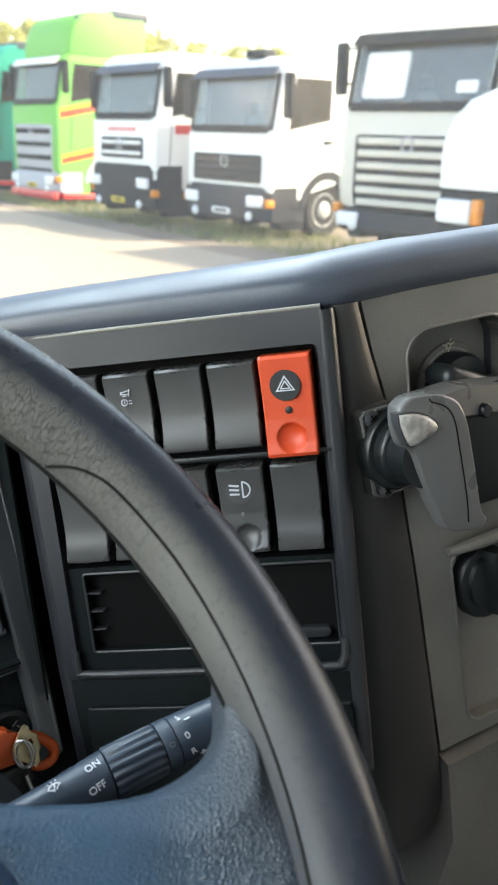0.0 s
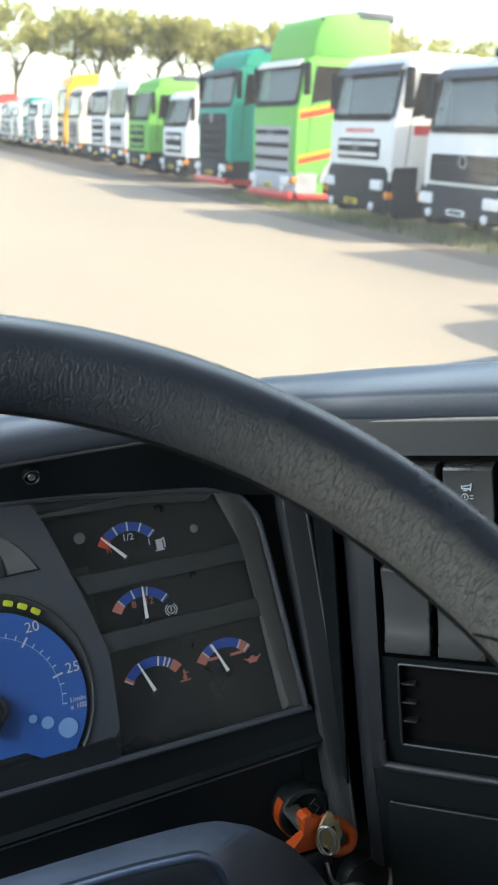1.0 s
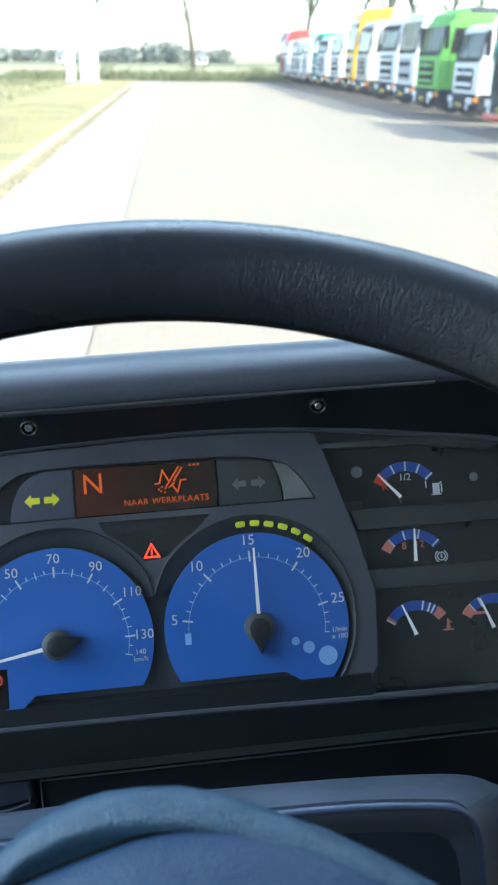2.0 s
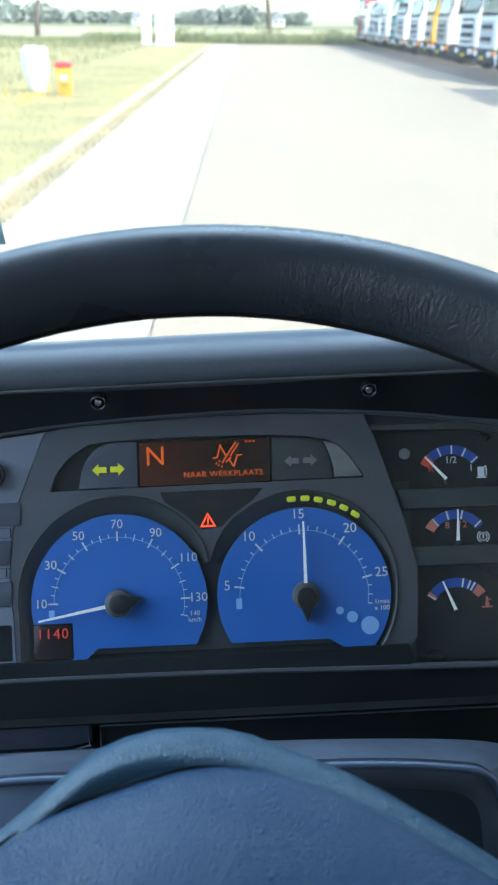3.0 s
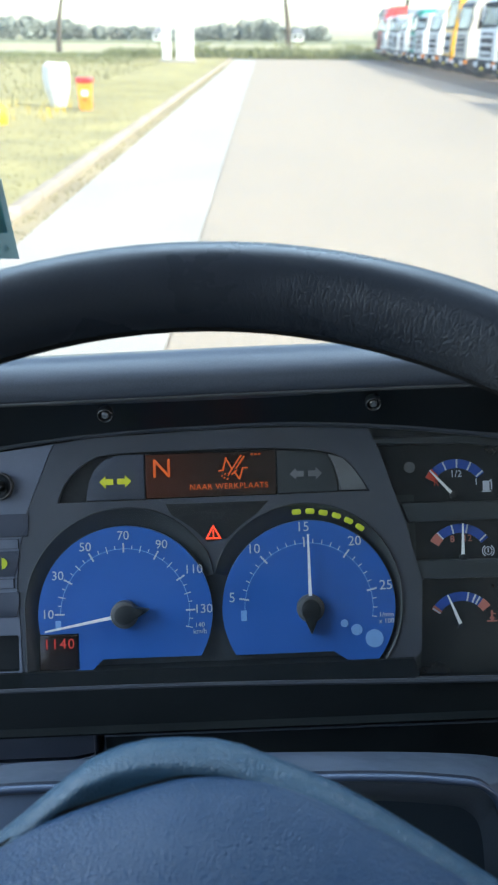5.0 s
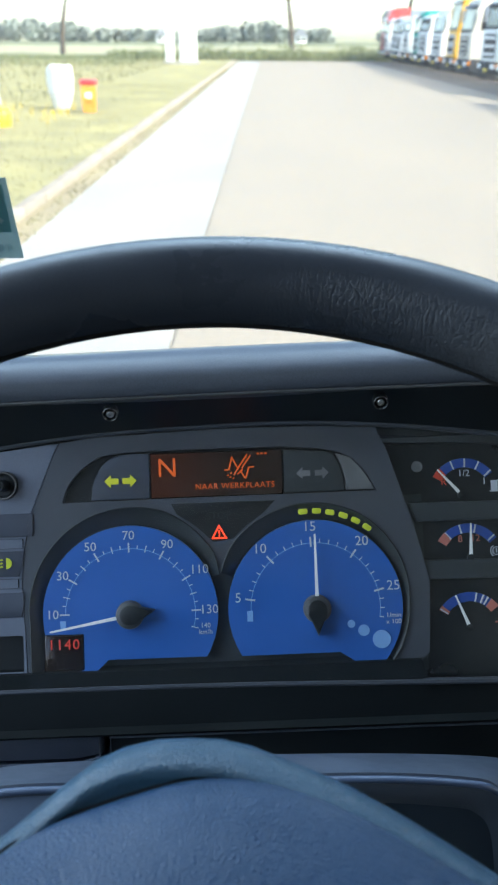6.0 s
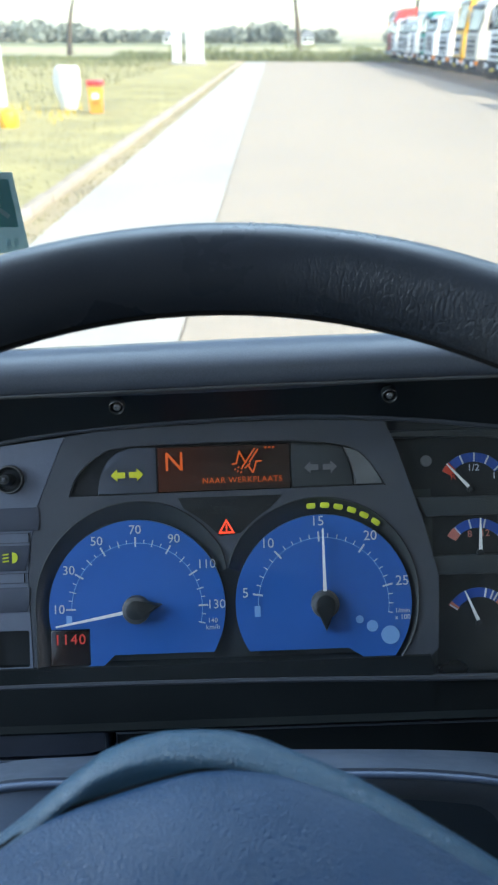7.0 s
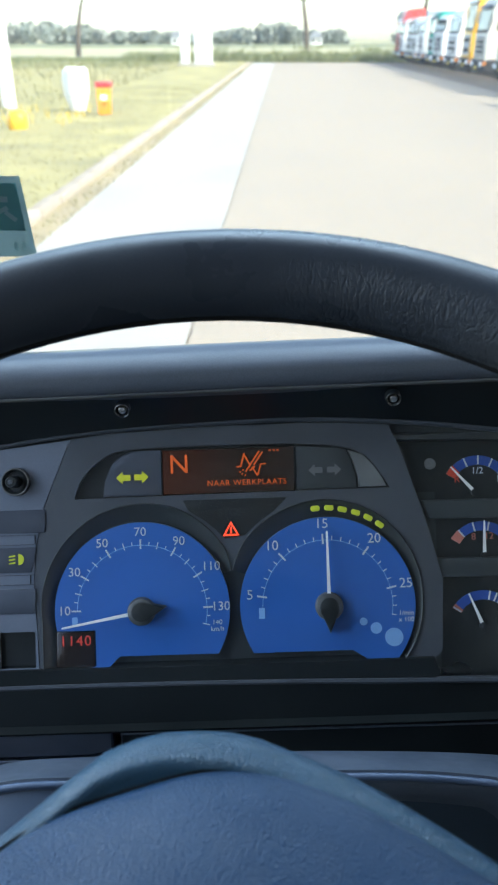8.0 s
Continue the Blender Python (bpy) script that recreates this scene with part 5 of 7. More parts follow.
def rim_ring(a, r, flat=1.0):
    c, s = math.cos(a), math.sin(a)
    return [((RW + r * math.cos(t)) * c, (RW + r * math.cos(t)) * s, r * flat * math.sin(t)) for t in (2 * math.pi * k / 28 for k in range(28))]


bm = loft([rim_ring(radians(a), RT) for a in range(0, 361, 3)], True, False)
bmesh.ops.remove_doubles(bm, verts=bm.verts[:], dist=1e-6)
part("rim", bm, M["rim"], whl, "wrinkled black leather rim", angle=180)
part("inner_seam", tube([((RW - RT * 0.965) * math.cos(radians(a)), (RW - RT * 0.965) * math.sin(radians(a)), -RT * 0.22) for a in range(0, 360, 4)], 0.0011, 8, True), M["void"], whl, "raised seam along the inner edge")
for side in (1, -1):
    line = []
    for i in range(44):                      # the seam hooks over to the inner edge at its upper end
        b = -30 + 57.5 * (1 - (1 - i / 43) ** 1.8)
        a = b if side > 0 else 180 - b
        t = radians(138 + max(0, 13 - b) * 0.5 + 46 * max(0, (b - 19) / 8.5) ** 3)
        r = RT - 0.0003
        line.append(((RW + r * math.cos(t)) * math.cos(radians(a)), (RW + r * math.cos(t)) * math.sin(radians(a)), r * math.sin(t)))
    part("seam", tube(line, 0.0007, 6), M["void"], whl)
UPPER = [(0, 68.7), (10, 68.6), (19, 66.9), (31, 62.7), (46, 57.4), (59, 51.2), (74, 43.0), (88, 35), (115, 18.5), (141, 4), (155, -2.2), (170, -8), (183, -11), (193, -11), (199.5, -9.6), (204.5, -6.7), (208, -2.8), (210.5, 3), (212.5, 8), (215, 12), (224, 16)]
UPPER_LEFT = [(0, 68.7), (10, 68), (20.4, 65.4), (31, 60.3), (38, 53.5), (47, 45.4), (56, 37), (75, 24), (100, 10), (141, -4), (155, -6.5), (170, -9.5)] + UPPER[9:]
LOWER_EDGE = [(0, -125), (80, -122), (130, -96), (190, -82), (224, -62)]
rings = []
for x in [s * v for s, vs in ((-1, (222, 216, 212, 209, 206, 203, 200, 196, 190, 184, 176, 166, 150, 130, 110, 92, 75, 60, 48, 38, 28, 19, 10)), (1, (0, 10, 19, 28, 38, 48, 60, 75, 92, 110, 130, 150, 166, 176, 184, 190, 196, 200, 203, 206, 209, 212, 216, 222))) for v in vs]:
    ax = abs(x)
    crest = UPPER if x > 0 else UPPER_LEFT
    k = np.interp(ax, [p[0] for p in crest], [p[1] for p in crest])
    lo = np.interp(ax, [p[0] for p in LOWER_EDGE], [p[1] for p in LOWER_EDGE])
    z = float(np.interp(ax, [120, 150, 180, 198, 206, 212, 217, 222], [-8, -6.6, -1.8, 3.8, 5.6, 5.2, 2, -3]))
    e = 1 + 0.9 * max(0, min(1, (ax - 120) / 70))
    dip = 3.6 * float(np.interp(x, [-90, -45, -12, 22, 46], [0, 0.3, 1, 1, 0]))
    deep = -38 + 24 * max(0, min(1, (ax - 140) / 50))
    rings.append([(0.001 * x, 0.001 * y, 0.001 * zz) for y, zz in ((k - 4, deep), (k - 0.3, min(deep + 10, z - 9.5 * e)), (k - 0.5, z - 9 * e), (k - 2.2, z - 5.4 * e), (k - 5, z - 2.3 * e), (k - 9 * e, z - 0.3), (k - 11 * e, z - 0.1), (k - 12.5 * e, z - 0.8 - dip * 0.7), (k - 17 * e, z - 1 - dip), (k - 40, z - 1 - dip), (lo + 12, z - 1), (lo, z - 10), (lo, deep))])
part("spoke_body", loft(rings), M["spoke"], whl, "blue-black leather spokes", angle=75)
COVER = [(-143, -40), (-139, -24), (-128, -12), (-102, 0), (-75, 16), (-58, 29), (-44.5, 38.5), (-36.8, 42.6), (-26.8, 46.6), (-17.7, 49.8), (-9.7, 52.4), (0, 55), (10, 56.2), (21, 56), (31, 54.2), (45, 49.6), (60, 43), (90, 27), (115, 11.5), (131, -2), (139, -18), (143, -40), (138, -70), (110, -90), (70, -112), (-70, -112), (-110, -90), (-138, -70)]
CS = eased(COVER + COVER[:1], 3)[:-1]
rings = []
for k, z in ((1.0, -18), (1.0, -10.5), (0.996, -8.6), (0.985, -7.4), (0.96, -5.4), (0.88, -0.5), (0.7, 6), (0.45, 8.5), (0.2, 9.5), (0.02, 9.8)):
    rings.append([(0.001 * x * k, 0.001 * (-30 + (y + 30) * k), 0.001 * z) for x, y in CS])
part("airbag_cover", loft(rings), M["cover"], whl, "padded blue-black airbag cover", angle=70)
# black tube along the gap stands for its crease shadow, tapering out
GAP = [(0.001 * x * 1.006, 0.001 * (y + 0.3), 0.001 * (-8.8 - 2.4 * float(np.interp(x, [-90, -45, -12, 22, 46], [0, 0.3, 1, 1, 0])))) for x, y in CS if -118 < x < 40 and y > -12]
part("cover_gap", tube(GAP, [0.0008 * min(1, 0.1 + 0.15 * k, 0.05 + 0.1 * (len(GAP) - 1 - k)) for k in range(len(GAP))], 6), M["void"], whl, "black line for the shade in the cover's gap")
# ---- steering column ----
col = thing("column_shroud", "dark slate plastic steering column shroud with raised edge", "column shroud", CAB)
TOP = [(-0.185, -0.43), (-0.172, -0.36), (-0.157, -0.332), (-0.130, -0.313), (-0.08, -0.309), (0.025, -0.310), (0.11, -0.316), (0.137, -0.326), (0.153, -0.339), (0.169, -0.357), (0.188, -0.390), (0.203, -0.44)]
LOW = [(-0.150, -0.43), (-0.145, -0.36), (-0.137, -0.322), (-0.121, -0.3035), (-0.06, -0.3025), (0.046, -0.3030), (0.098, -0.3085), (0.112, -0.314), (0.119, -0.325), (0.123, -0.345), (0.126, -0.37), (0.13, -0.43)]
A = [(u * 1.06, 0.339, w * 1.06) for u, w in eased(TOP, 6)]
A2 = [(u * 1.06, 0.40, w * 1.06 - 0.10) for u, w in eased(TOP, 6)]
B = [(u, 0.30, w) for u, w in eased(LOW, 6)]
C = [(u * 0.985, 0.297, w - 0.004) for u, w in eased(LOW, 6)]
D = [(u * 0.95, 0.299, w - 0.016) for u, w in eased(LOW, 6)]
D2 = [(u * 0.9, 0.32, w - 0.05) for u, w in eased(LOW, 6)]
part("shroud", loft([A2, A, B, C, D, D2], closed=False), M["shroud"], col, "", angle=55)
part("shroud_front", prism([(u * 0.95, w - 0.016) for u, w in eased(LOW, 6)], -0.315, -0.302), M["stalk"], col, "", frame_at((0, 0, 0), (1, 0, 0), (0, -1, 0)))
# blue tube draws the highlight along the shroud's edge
part("shroud_edge", tube([(u * 0.997, 0.2975, w - 0.0018) for u, w in eased(LOW, 6)], 0.0018, 10), M["bead"], col, "rounded edge with its blue highlight in the colour")
# sloping face added on the left in place of the lit shroud side
apron = [(u, w) for u, w in eased(LOW, 6) if u < -0.045]
part("shroud_apron", loft([[(u * 0.993, 0.2985, w - 0.0035) for u, w in apron], [(u * 0.985, 0.292, w - 0.010) for u, w in apron], [(u * 0.97, 0.270, w - 0.045) for u, w in apron], [(u * 0.96, 0.262, w - 0.09) for u, w in apron], [(u * 0.96, 0.296, w - 0.09) for u, w in apron]], closed=False), M["apron"], col, "added blue-grey face for the shroud's lit side", angle=60)
part("column_tube", tube([(-0.03, 0.17, -0.26), (-0.035, 0.33, -0.46), (-0.04, 0.42, -0.58)], 0.045, 20), M["dark"], col)

# ---- wiper stalk ----
stk = thing("wiper_stalk", "slate plastic wiper stalk with ribbed twist ring", "stalk", CAB @ frame_at((0.1434, 0.2030, -0.2981), (0.9781, -0.1549, 0.1392), (-0.2081, -0.7026, 0.6804)) @ Matrix.Scale(0.676, 4))
TURN = Matrix.Rotation(radians(90), 4, "Y")


def rod(profile, seg=28):
    bm = lathe(profile, seg)
    bm.transform(TURN)
    return bm


part("root", rod([(0.009, -0.25), (0.009, -0.06), (0.0105, 0.0), (0.0125, 0.03), (0.0150, 0.0545), (0.0150, 0.0555), (0.0005, 0.0555)]), M["stalk"], stk)
rg = []
for x, k in ((0.0565, 0.0148), (0.0575, 0.0158), (0.0885, 0.0158), (0.0895, 0.0150)):
    rg.append([(x, (k - (0.0012 if (i // 2) % 2 else 0)) * math.cos(2 * math.pi * i / 72), (k - (0.0012 if (i // 2) % 2 else 0)) * math.sin(2 * math.pi * i / 72)) for i in range(72)])
part("twist_ring", loft(rg), M["stalk"], stk, "ribbed twist ring")
part("collar", rod([(0.0005, 0.0900), (0.0154, 0.0900), (0.0157, 0.0905), (0.0157, 0.0980), (0.0148, 0.0984), (0.0005, 0.0984)]), M["stalk"], stk)
part("tip", rod([(0.0005, 0.0990), (0.0150, 0.0990), (0.0155, 0.0997), (0.0148, 0.125), (0.0136, 0.150), (0.010, 0.155), (0.0005, 0.156)]), M["stalk"], stk)


def on_rod(x, deg, r):
    """A pose on the rod's face: x along it, z outward."""
    t = radians(deg)
    return frame_at((x, r * math.sin(t), r * math.cos(t)), (1, 0, 0), (0, math.sin(t), math.cos(t)))


for body, x, deg, r, size in (("ON", 0.0481, 34, 0.0147, 0.0062), ("OFF", 0.0461, -16, 0.0146, 0.0062), ("5", 0.1045, 46.5, 0.0156, 0.0062), ("0", 0.1050, -1, 0.0155, 0.0062), ("R", 0.1058, -40, 0.0155, 0.0062)):
    part("mark", text(body, size, 0.0002), M["white"], stk, "", on_rod(x, deg, r) @ Matrix.Rotation(radians(10), 4, "Z"))
part("mark", bars([(0, 0, 0.0038, 0.0007, 0)], 0, 0.0004), M["white"], stk, "", on_rod(0.1093, 34, 0.0155))
part("mark", bars([(0, 0, 0.004, 0.0007, 0), (0, 0, 0.004, 0.0007, 90)], 0, 0.0004), M["white"], stk, "", on_rod(0.1115, -56, 0.0154))
part("mark", ring_band(0, 0, 0.0012, 0.0017, 0, 350, 0, 0.0004, 12), M["faint"], stk, "", on_rod(0.0945, -4, 0.0157))
part("wiper_sign", join(ring_band(0, 0.0, 0.0042, 0.0048, 30, 150, 0, 0.0004, 14), bars([(0.0022, 0.0018, 0.0042, 0.0006, 40), (-0.0022, 0.0018, 0.0042, 0.0006, 140), (0, 0.002, 0.005, 0.0006, 60), (0, 0.006, 0.0012, 0.0005, 90), (0.0025, 0.0056, 0.0012, 0.0005, 60), (-0.0025, 0.0056, 0.0012, 0.0005, 120)], 0, 0.0004)), M["white"], stk, "", on_rod(0.0250, 22, 0.0128) @ Matrix.Rotation(radians(10), 4, "Z"))

# ---- ignition lock and keys ----
ign = thing("ignition_lock", "round black ignition lock with an orange ring", "ignition lock", LOWER @ Matrix.Translation((0.2185, -0.060, 0)))
part("barrel", lathe([(0.0175, -0.01), (0.0175, 0.011), (0.0165, 0.0135), (0.0140, 0.0145), (0.0135, 0.0125), (0.0005, 0.0125)], 36), M["dark"], ign)
part("orange_ring", ring_band(0, 0, 0.0173, 0.0181, 140, 240, 0.004, 0.0115, 20), M["orange"], ign, "worn orange edge")
part("sign", bars([(0.006, 0.006, 0.005, 0.0008, 40), (0.009, 0.002, 0.005, 0.0008, 130), (0.0045, 0.0015, 0.005, 0.0008, 130), (0.0078, -0.002, 0.005, 0.0008, 40)], 0.0125, 0.013), M["faint"], ign)
key = thing("ignition_key", "orange-headed key in the lock with brass key and ring", "keys", LOWER @ Matrix.Translation((0.2125, -0.057, 0.040)))
BOW = [(1, 12), (14, 5), (22, -2), (26.5, -9), (24.5, -16), (17, -19), (10, -18), (2, -8)]
HEAD = [(-11, 16.5), (-8, 18.5), (-4, 18)] + BOW + [(-4, -3), (-22, -5), (-24, -2), (-9, 4.5)]
part("key_head", prism(mm(*HEAD[:3], (1, 12), (7, 8), (5, -6), (2, -8), *HEAD[11:]), -0.004, 0.004, 0.002, 3), M["orange"], key, "orange plastic key head")
part("key_bow", tube([(x * 0.001, y * 0.001, 0.0) for x, y in eased([(5, 9), (14, 4), (21, -3), (24, -9), (22, -15), (16.5, -16.5), (10, -14), (4, -4)], 4)], 0.0034, 12), M["orange"], key, "worn orange key bow")
part("bow_web", prism(mm((6, 5), (13, 1), (19, -5), (20, -11), (15, -13.5), (10, -11), (5, -3)), -0.0015, 0.0008), M["dark"], key)
part("key_shaft", rbox(-0.004, 0.004, -0.014, 0.010, 0.004, 0.026, 0.0005), M["steel"], key)
bk = part("brass_key", plate(mm((-0.5, 12), (2, 15.5), (5, 18.6), (6.4, 18.2), (7.5, 17.1), (8.5, 12.8), (11.1, 10.4), (11.6, 6), (12.4, 1), (10.6, -3), (10.5, -8), (7.6, -10.5), (4, -7), (-3.5, 0.6), (-3.9, 6.4)), [mm((5.0, 6.5), (6.2, 9), (8.5, 8.6), (9, 5.5), (7.2, 3.4))], 0.0062, 0.0082), M["brass"], key, "worn brass key")
part("key_edge", tube([(0.0076, -0.0105, 0.0072), (0.0105, -0.008, 0.0072), (0.0106, -0.003, 0.0072), (0.0124, 0.001, 0.0072), (0.0111, 0.0104, 0.0072)], 0.0011, 8), M["brass"], bk)
for dx, dz in ((0.0, 0.0), (0.0016, 0.0014)):
    part("split_ring", tube([(0.0005 + dx + 0.0042 * math.cos(t), 0.0022 + 0.0092 * math.sin(t), 0.0095 + dz + 0.003 * math.cos(t)) for t in (2 * math.pi * k / 28 for k in range(28))], 0.0008, 8, True), M["steel"], key, "bright steel ring")
part("fob", prism(mm((-22, -11), (-14, -7.5), (0, -8), (6, -9), (8, -20), (-2, -23), (-19, -25)), -0.004, 0.005, 0.003, 3), M["dark"], key, "black plastic fob")
part("link", tube([(0.001, -0.013, 0.0085), (0.0015, -0.020, 0.010), (0.003, -0.026, 0.0095), (0.008, -0.032, 0.009)], 0.0014, 8), M["steel"], key, "bright steel link")
part("key_ring", tube([(0.0105 + 0.0165 * math.cos(t), -0.0465 + 0.0165 * math.sin(t), 0.010 + 0.003 * math.sin(t)) for t in (2 * math.pi * k / 40 for k in range(40))], 0.0011, 8, True), M["steel"], key, "large steel key ring")
part("fob", lathe([(0.017, -0.006), (0.0185, 0.0), (0.017, 0.005), (0.0005, 0.006)], 28), M["dark"], key, "black round fob", Matrix.Translation((0.041, -0.060, -0.02)))
# ---- outdoors: materials ----
OM = dict(
    field=material("meadow_grass", (0.26, 0.245, 0.145), 0.9, grain=0.35, scale=3.0, stains=0.3, stain_scale=0.05),
    stubble=material("pale_mown_hay", (0.31, 0.29, 0.17), 0.9, grain=0.2, scale=2.0, stains=0.2, stain_scale=0.05),
    crop=material("dark_green_crop", (0.15, 0.165, 0.085), 0.9, grain=0.25, scale=1.5, stains=0.25, stain_scale=0.04),
    ditch=material("ditch_greenery", (0.23, 0.25, 0.125), 0.85, grain=0.3, scale=2, stains=0.25, stain_scale=0.4),
    verge=material("mown_verge", (0.262, 0.236, 0.10), 0.9, grain=0.16, scale=14, bump=0.4, stains=0.3, stain_scale=0.5),
    apron=material("sandy_paving", (0.282, 0.245, 0.194), 0.85, grain=0.12, scale=40, bump=0.2, stains=0.06, stain_scale=0.35),
    strip=material("pale_concrete", (0.315, 0.305, 0.28), 0.8, grain=0.08, scale=60, bump=0.15, stains=0.1, stain_scale=0.6),
    soil=material("dusty_gravel_soil", (0.17, 0.138, 0.108), 0.95, grain=0.3, scale=25, bump=0.5, stains=0.25, stain_scale=0.4),
    gutter=material("dry_gutter_dirt", (0.27, 0.225, 0.135), 0.95, grain=0.12, scale=14, bump=0.2, stains=0.16, stain_scale=0.6),
    kerb=material("worn_kerb_concrete", (0.30, 0.262, 0.215), 0.85, grain=0.1, scale=40, bump=0.2, stains=0.14, stain_scale=3, vary=0.12),
    joint=material("dirt_joint", (0.2, 0.17, 0.13), 0.95, grain=0.3, scale=20),
    blade=material("grass_blades", (0.26, 0.235, 0.1), 0.8, grain=0.3, scale=2, stains=0.2, stain_scale=0.8),
    reed=material("dry_meadow_stalks", (0.33, 0.31, 0.165), 0.85, grain=0.3, scale=2, stains=0.2, stain_scale=0.6),
    flower=material("yellow_flowers", (0.6, 0.42, 0.03), 0.7, stains=0.15, stain_scale=8),
    leaf=material("olive_leaves", (0.42, 0.42, 0.18), 0.7, grain=0.35, scale=0.8, stains=0.25, stain_scale=0.3),
    # leaf colour raised and greyed to hold the haze of distance
    farleaf=material("far_hazed_leaves", (0.25, 0.285, 0.26), 0.8, grain=0.25, scale=0.3, stains=0.25, stain_scale=0.05),
    bark=material("grey_bark", (0.09, 0.075, 0.06), 0.9, grain=0.3, scale=20, bump=0.6, stains=0.25, stain_scale=3),
    # pale base and uneven stains hold sky reflections painted into the glass
    glass=material("sky_toned_windscreen", (0.085, 0.094, 0.096), 0.1, spec=0.7, stains=0.35, stain_scale=0.8),
    cloth=material("grey_seat_cloth", (0.16, 0.165, 0.17), 0.9, grain=0.2, scale=30, stains=0.15, stain_scale=4),
    inside=material("dark_cab_lining", (0.06, 0.062, 0.06), 0.85, stains=0.2, stain_scale=2),
    sideglass=material("brown_tinted_side_glass", (0.016, 0.014, 0.012), 0.3, spec=0.15, stains=0.2, stain_scale=1.5),
    rubber=material("tyre_rubber", (0.018, 0.018, 0.018), 0.8, grain=0.15, scale=60, stains=0.2, stain_scale=6),
    wheel=material("pale_wheel_paint", (0.45, 0.45, 0.44), 0.7, stains=0.2, stain_scale=9),
    black=material("black_bumper_plastic", (0.018, 0.019, 0.021), 0.75, spec=0.2, stains=0.2, stain_scale=4),
    grey=material("grey_bumper_plastic", (0.032, 0.034, 0.039), 0.75, spec=0.2, stains=0.15, stain_scale=4),
    silver=material("silver_grille_paint", (0.36, 0.38, 0.42), 0.6, metal=0.1, stains=0.15, stain_scale=4),
    lamp=material("headlamp_glass", (0.75, 0.77, 0.8), 0.4, spec=0.5, stains=0.05, stain_scale=20),
    amberl=material("amber_lens", (0.75, 0.24, 0.02), 0.25, stains=0.05),
    amberbox=material("orange_marker_plastic", (0.8, 0.3, 0.03), 0.5, stains=0.1, stain_scale=4),
    plateY=material("yellow_plate", (0.7, 0.5, 0.03), 0.5, stains=0.05),
    white=material("white_truck_paint", (0.74, 0.75, 0.75), 0.65, spec=0.3, stains=0.05, stain_scale=1.2),
    cream=material("cream_truck_paint", (0.6, 0.575, 0.51), 0.65, spec=0.3, stains=0.07, stain_scale=1.2),
    green=material("light_green_truck_paint", (0.135, 0.44, 0.085), 0.6, spec=0.3, stains=0.05, stain_scale=1.2),
    teal=material("teal_truck_paint", (0.004, 0.30, 0.235), 0.6, spec=0.2, stains=0.06, stain_scale=1.2),
    red=material("red_truck_paint", (0.62, 0.05, 0.05), 0.35, stains=0.06, stain_scale=1.5),
    yellow=material("yellow_truck_paint", (0.8, 0.42, 0.02), 0.35, stains=0.05, stain_scale=1.5),
    stripe=material("orange_stripe", (0.6, 0.05, 0.012), 0.4, stains=0.05),
    slate=material("slate_visor", (0.05, 0.06, 0.078), 0.55, stains=0.1),
    hall=material("grey_cladding", (0.21, 0.225, 0.24), 0.6, grain=0.1, scale=2, stains=0.1, stain_scale=0.3),
    roof=material("grey_roof", (0.16, 0.17, 0.18), 0.8, stains=0.15, stain_scale=0.5),
)


def see_through(m, share):
    """Leaves let part of the sunlight through."""
    nt = m.node_tree
    b, tr, mx = nt.nodes["Principled BSDF"], nt.nodes.new("ShaderNodeBsdfTranslucent"), nt.nodes.new("ShaderNodeMixShader")
    nt.links.new(b.inputs["Base Color"].links[0].from_socket, tr.inputs["Color"])
    mx.inputs[0].default_value = share
    nt.links.new(b.outputs[0], mx.inputs[1])
    nt.links.new(tr.outputs[0], mx.inputs[2])
    nt.links.new(mx.outputs[0], nt.nodes["Material Output"].inputs[0])


def truck_glass():
    """A clear pane with a film of dust that mirrors the sky."""
    m = bpy.data.materials.new("dusty_truck_windscreen")
    m.use_nodes = True
    nt = m.node_tree
    nt.nodes.remove(nt.nodes["Principled BSDF"])
    clear, gloss, dust, one, two = [nt.nodes.new("ShaderNode" + k) for k in ("BsdfTransparent", "BsdfGlossy", "BsdfDiffuse", "MixShader", "MixShader")]
    clear.inputs[0].default_value = (0.8, 0.86, 0.84, 1)
    gloss.inputs["Roughness"].default_value = 0.03
    dust.inputs["Color"].default_value = (0.5, 0.5, 0.48, 1)
    one.inputs[0].default_value, two.inputs[0].default_value = 0.085, 0.05
    nt.links.new(clear.outputs[0], one.inputs[1])
    nt.links.new(gloss.outputs[0], one.inputs[2])
    nt.links.new(one.outputs[0], two.inputs[1])
    nt.links.new(dust.outputs[0], two.inputs[2])
    nt.links.new(two.outputs[0], nt.nodes["Material Output"].inputs[0])
    return m


OM["pane"] = truck_glass()
for key in ("leaf", "blade", "reed", "ditch"):
    see_through(OM[key], 0.58)
for key in ("sticker", "stickerband", "stickerink"):
    see_through(M[key], 0.75)
brick = OM["apron"].node_tree.nodes.new("ShaderNodeTexBrick")           # small worn pavers
brick.inputs["Scale"].default_value, brick.inputs["Brick Width"].default_value, brick.inputs["Row Height"].default_value = 1.0, 0.21, 0.105
brick.inputs["Mortar Size"].default_value, brick.inputs["Mortar Smooth"].default_value = 0.005, 0.4
brick.inputs["Color1"].default_value, brick.inputs["Color2"].default_value, brick.inputs["Mortar"].default_value = (1.06, 1.04, 1.03, 1), (0.96, 0.965, 0.97, 1), (0.78, 0.76, 0.74, 1)
nt = OM["apron"].node_tree
paver = nt.nodes.new("ShaderNodeMix")
paver.data_type, paver.blend_type = "RGBA", "MULTIPLY"
paver.inputs[0].default_value = 1.0
base = nt.nodes["Principled BSDF"].inputs["Base Color"]
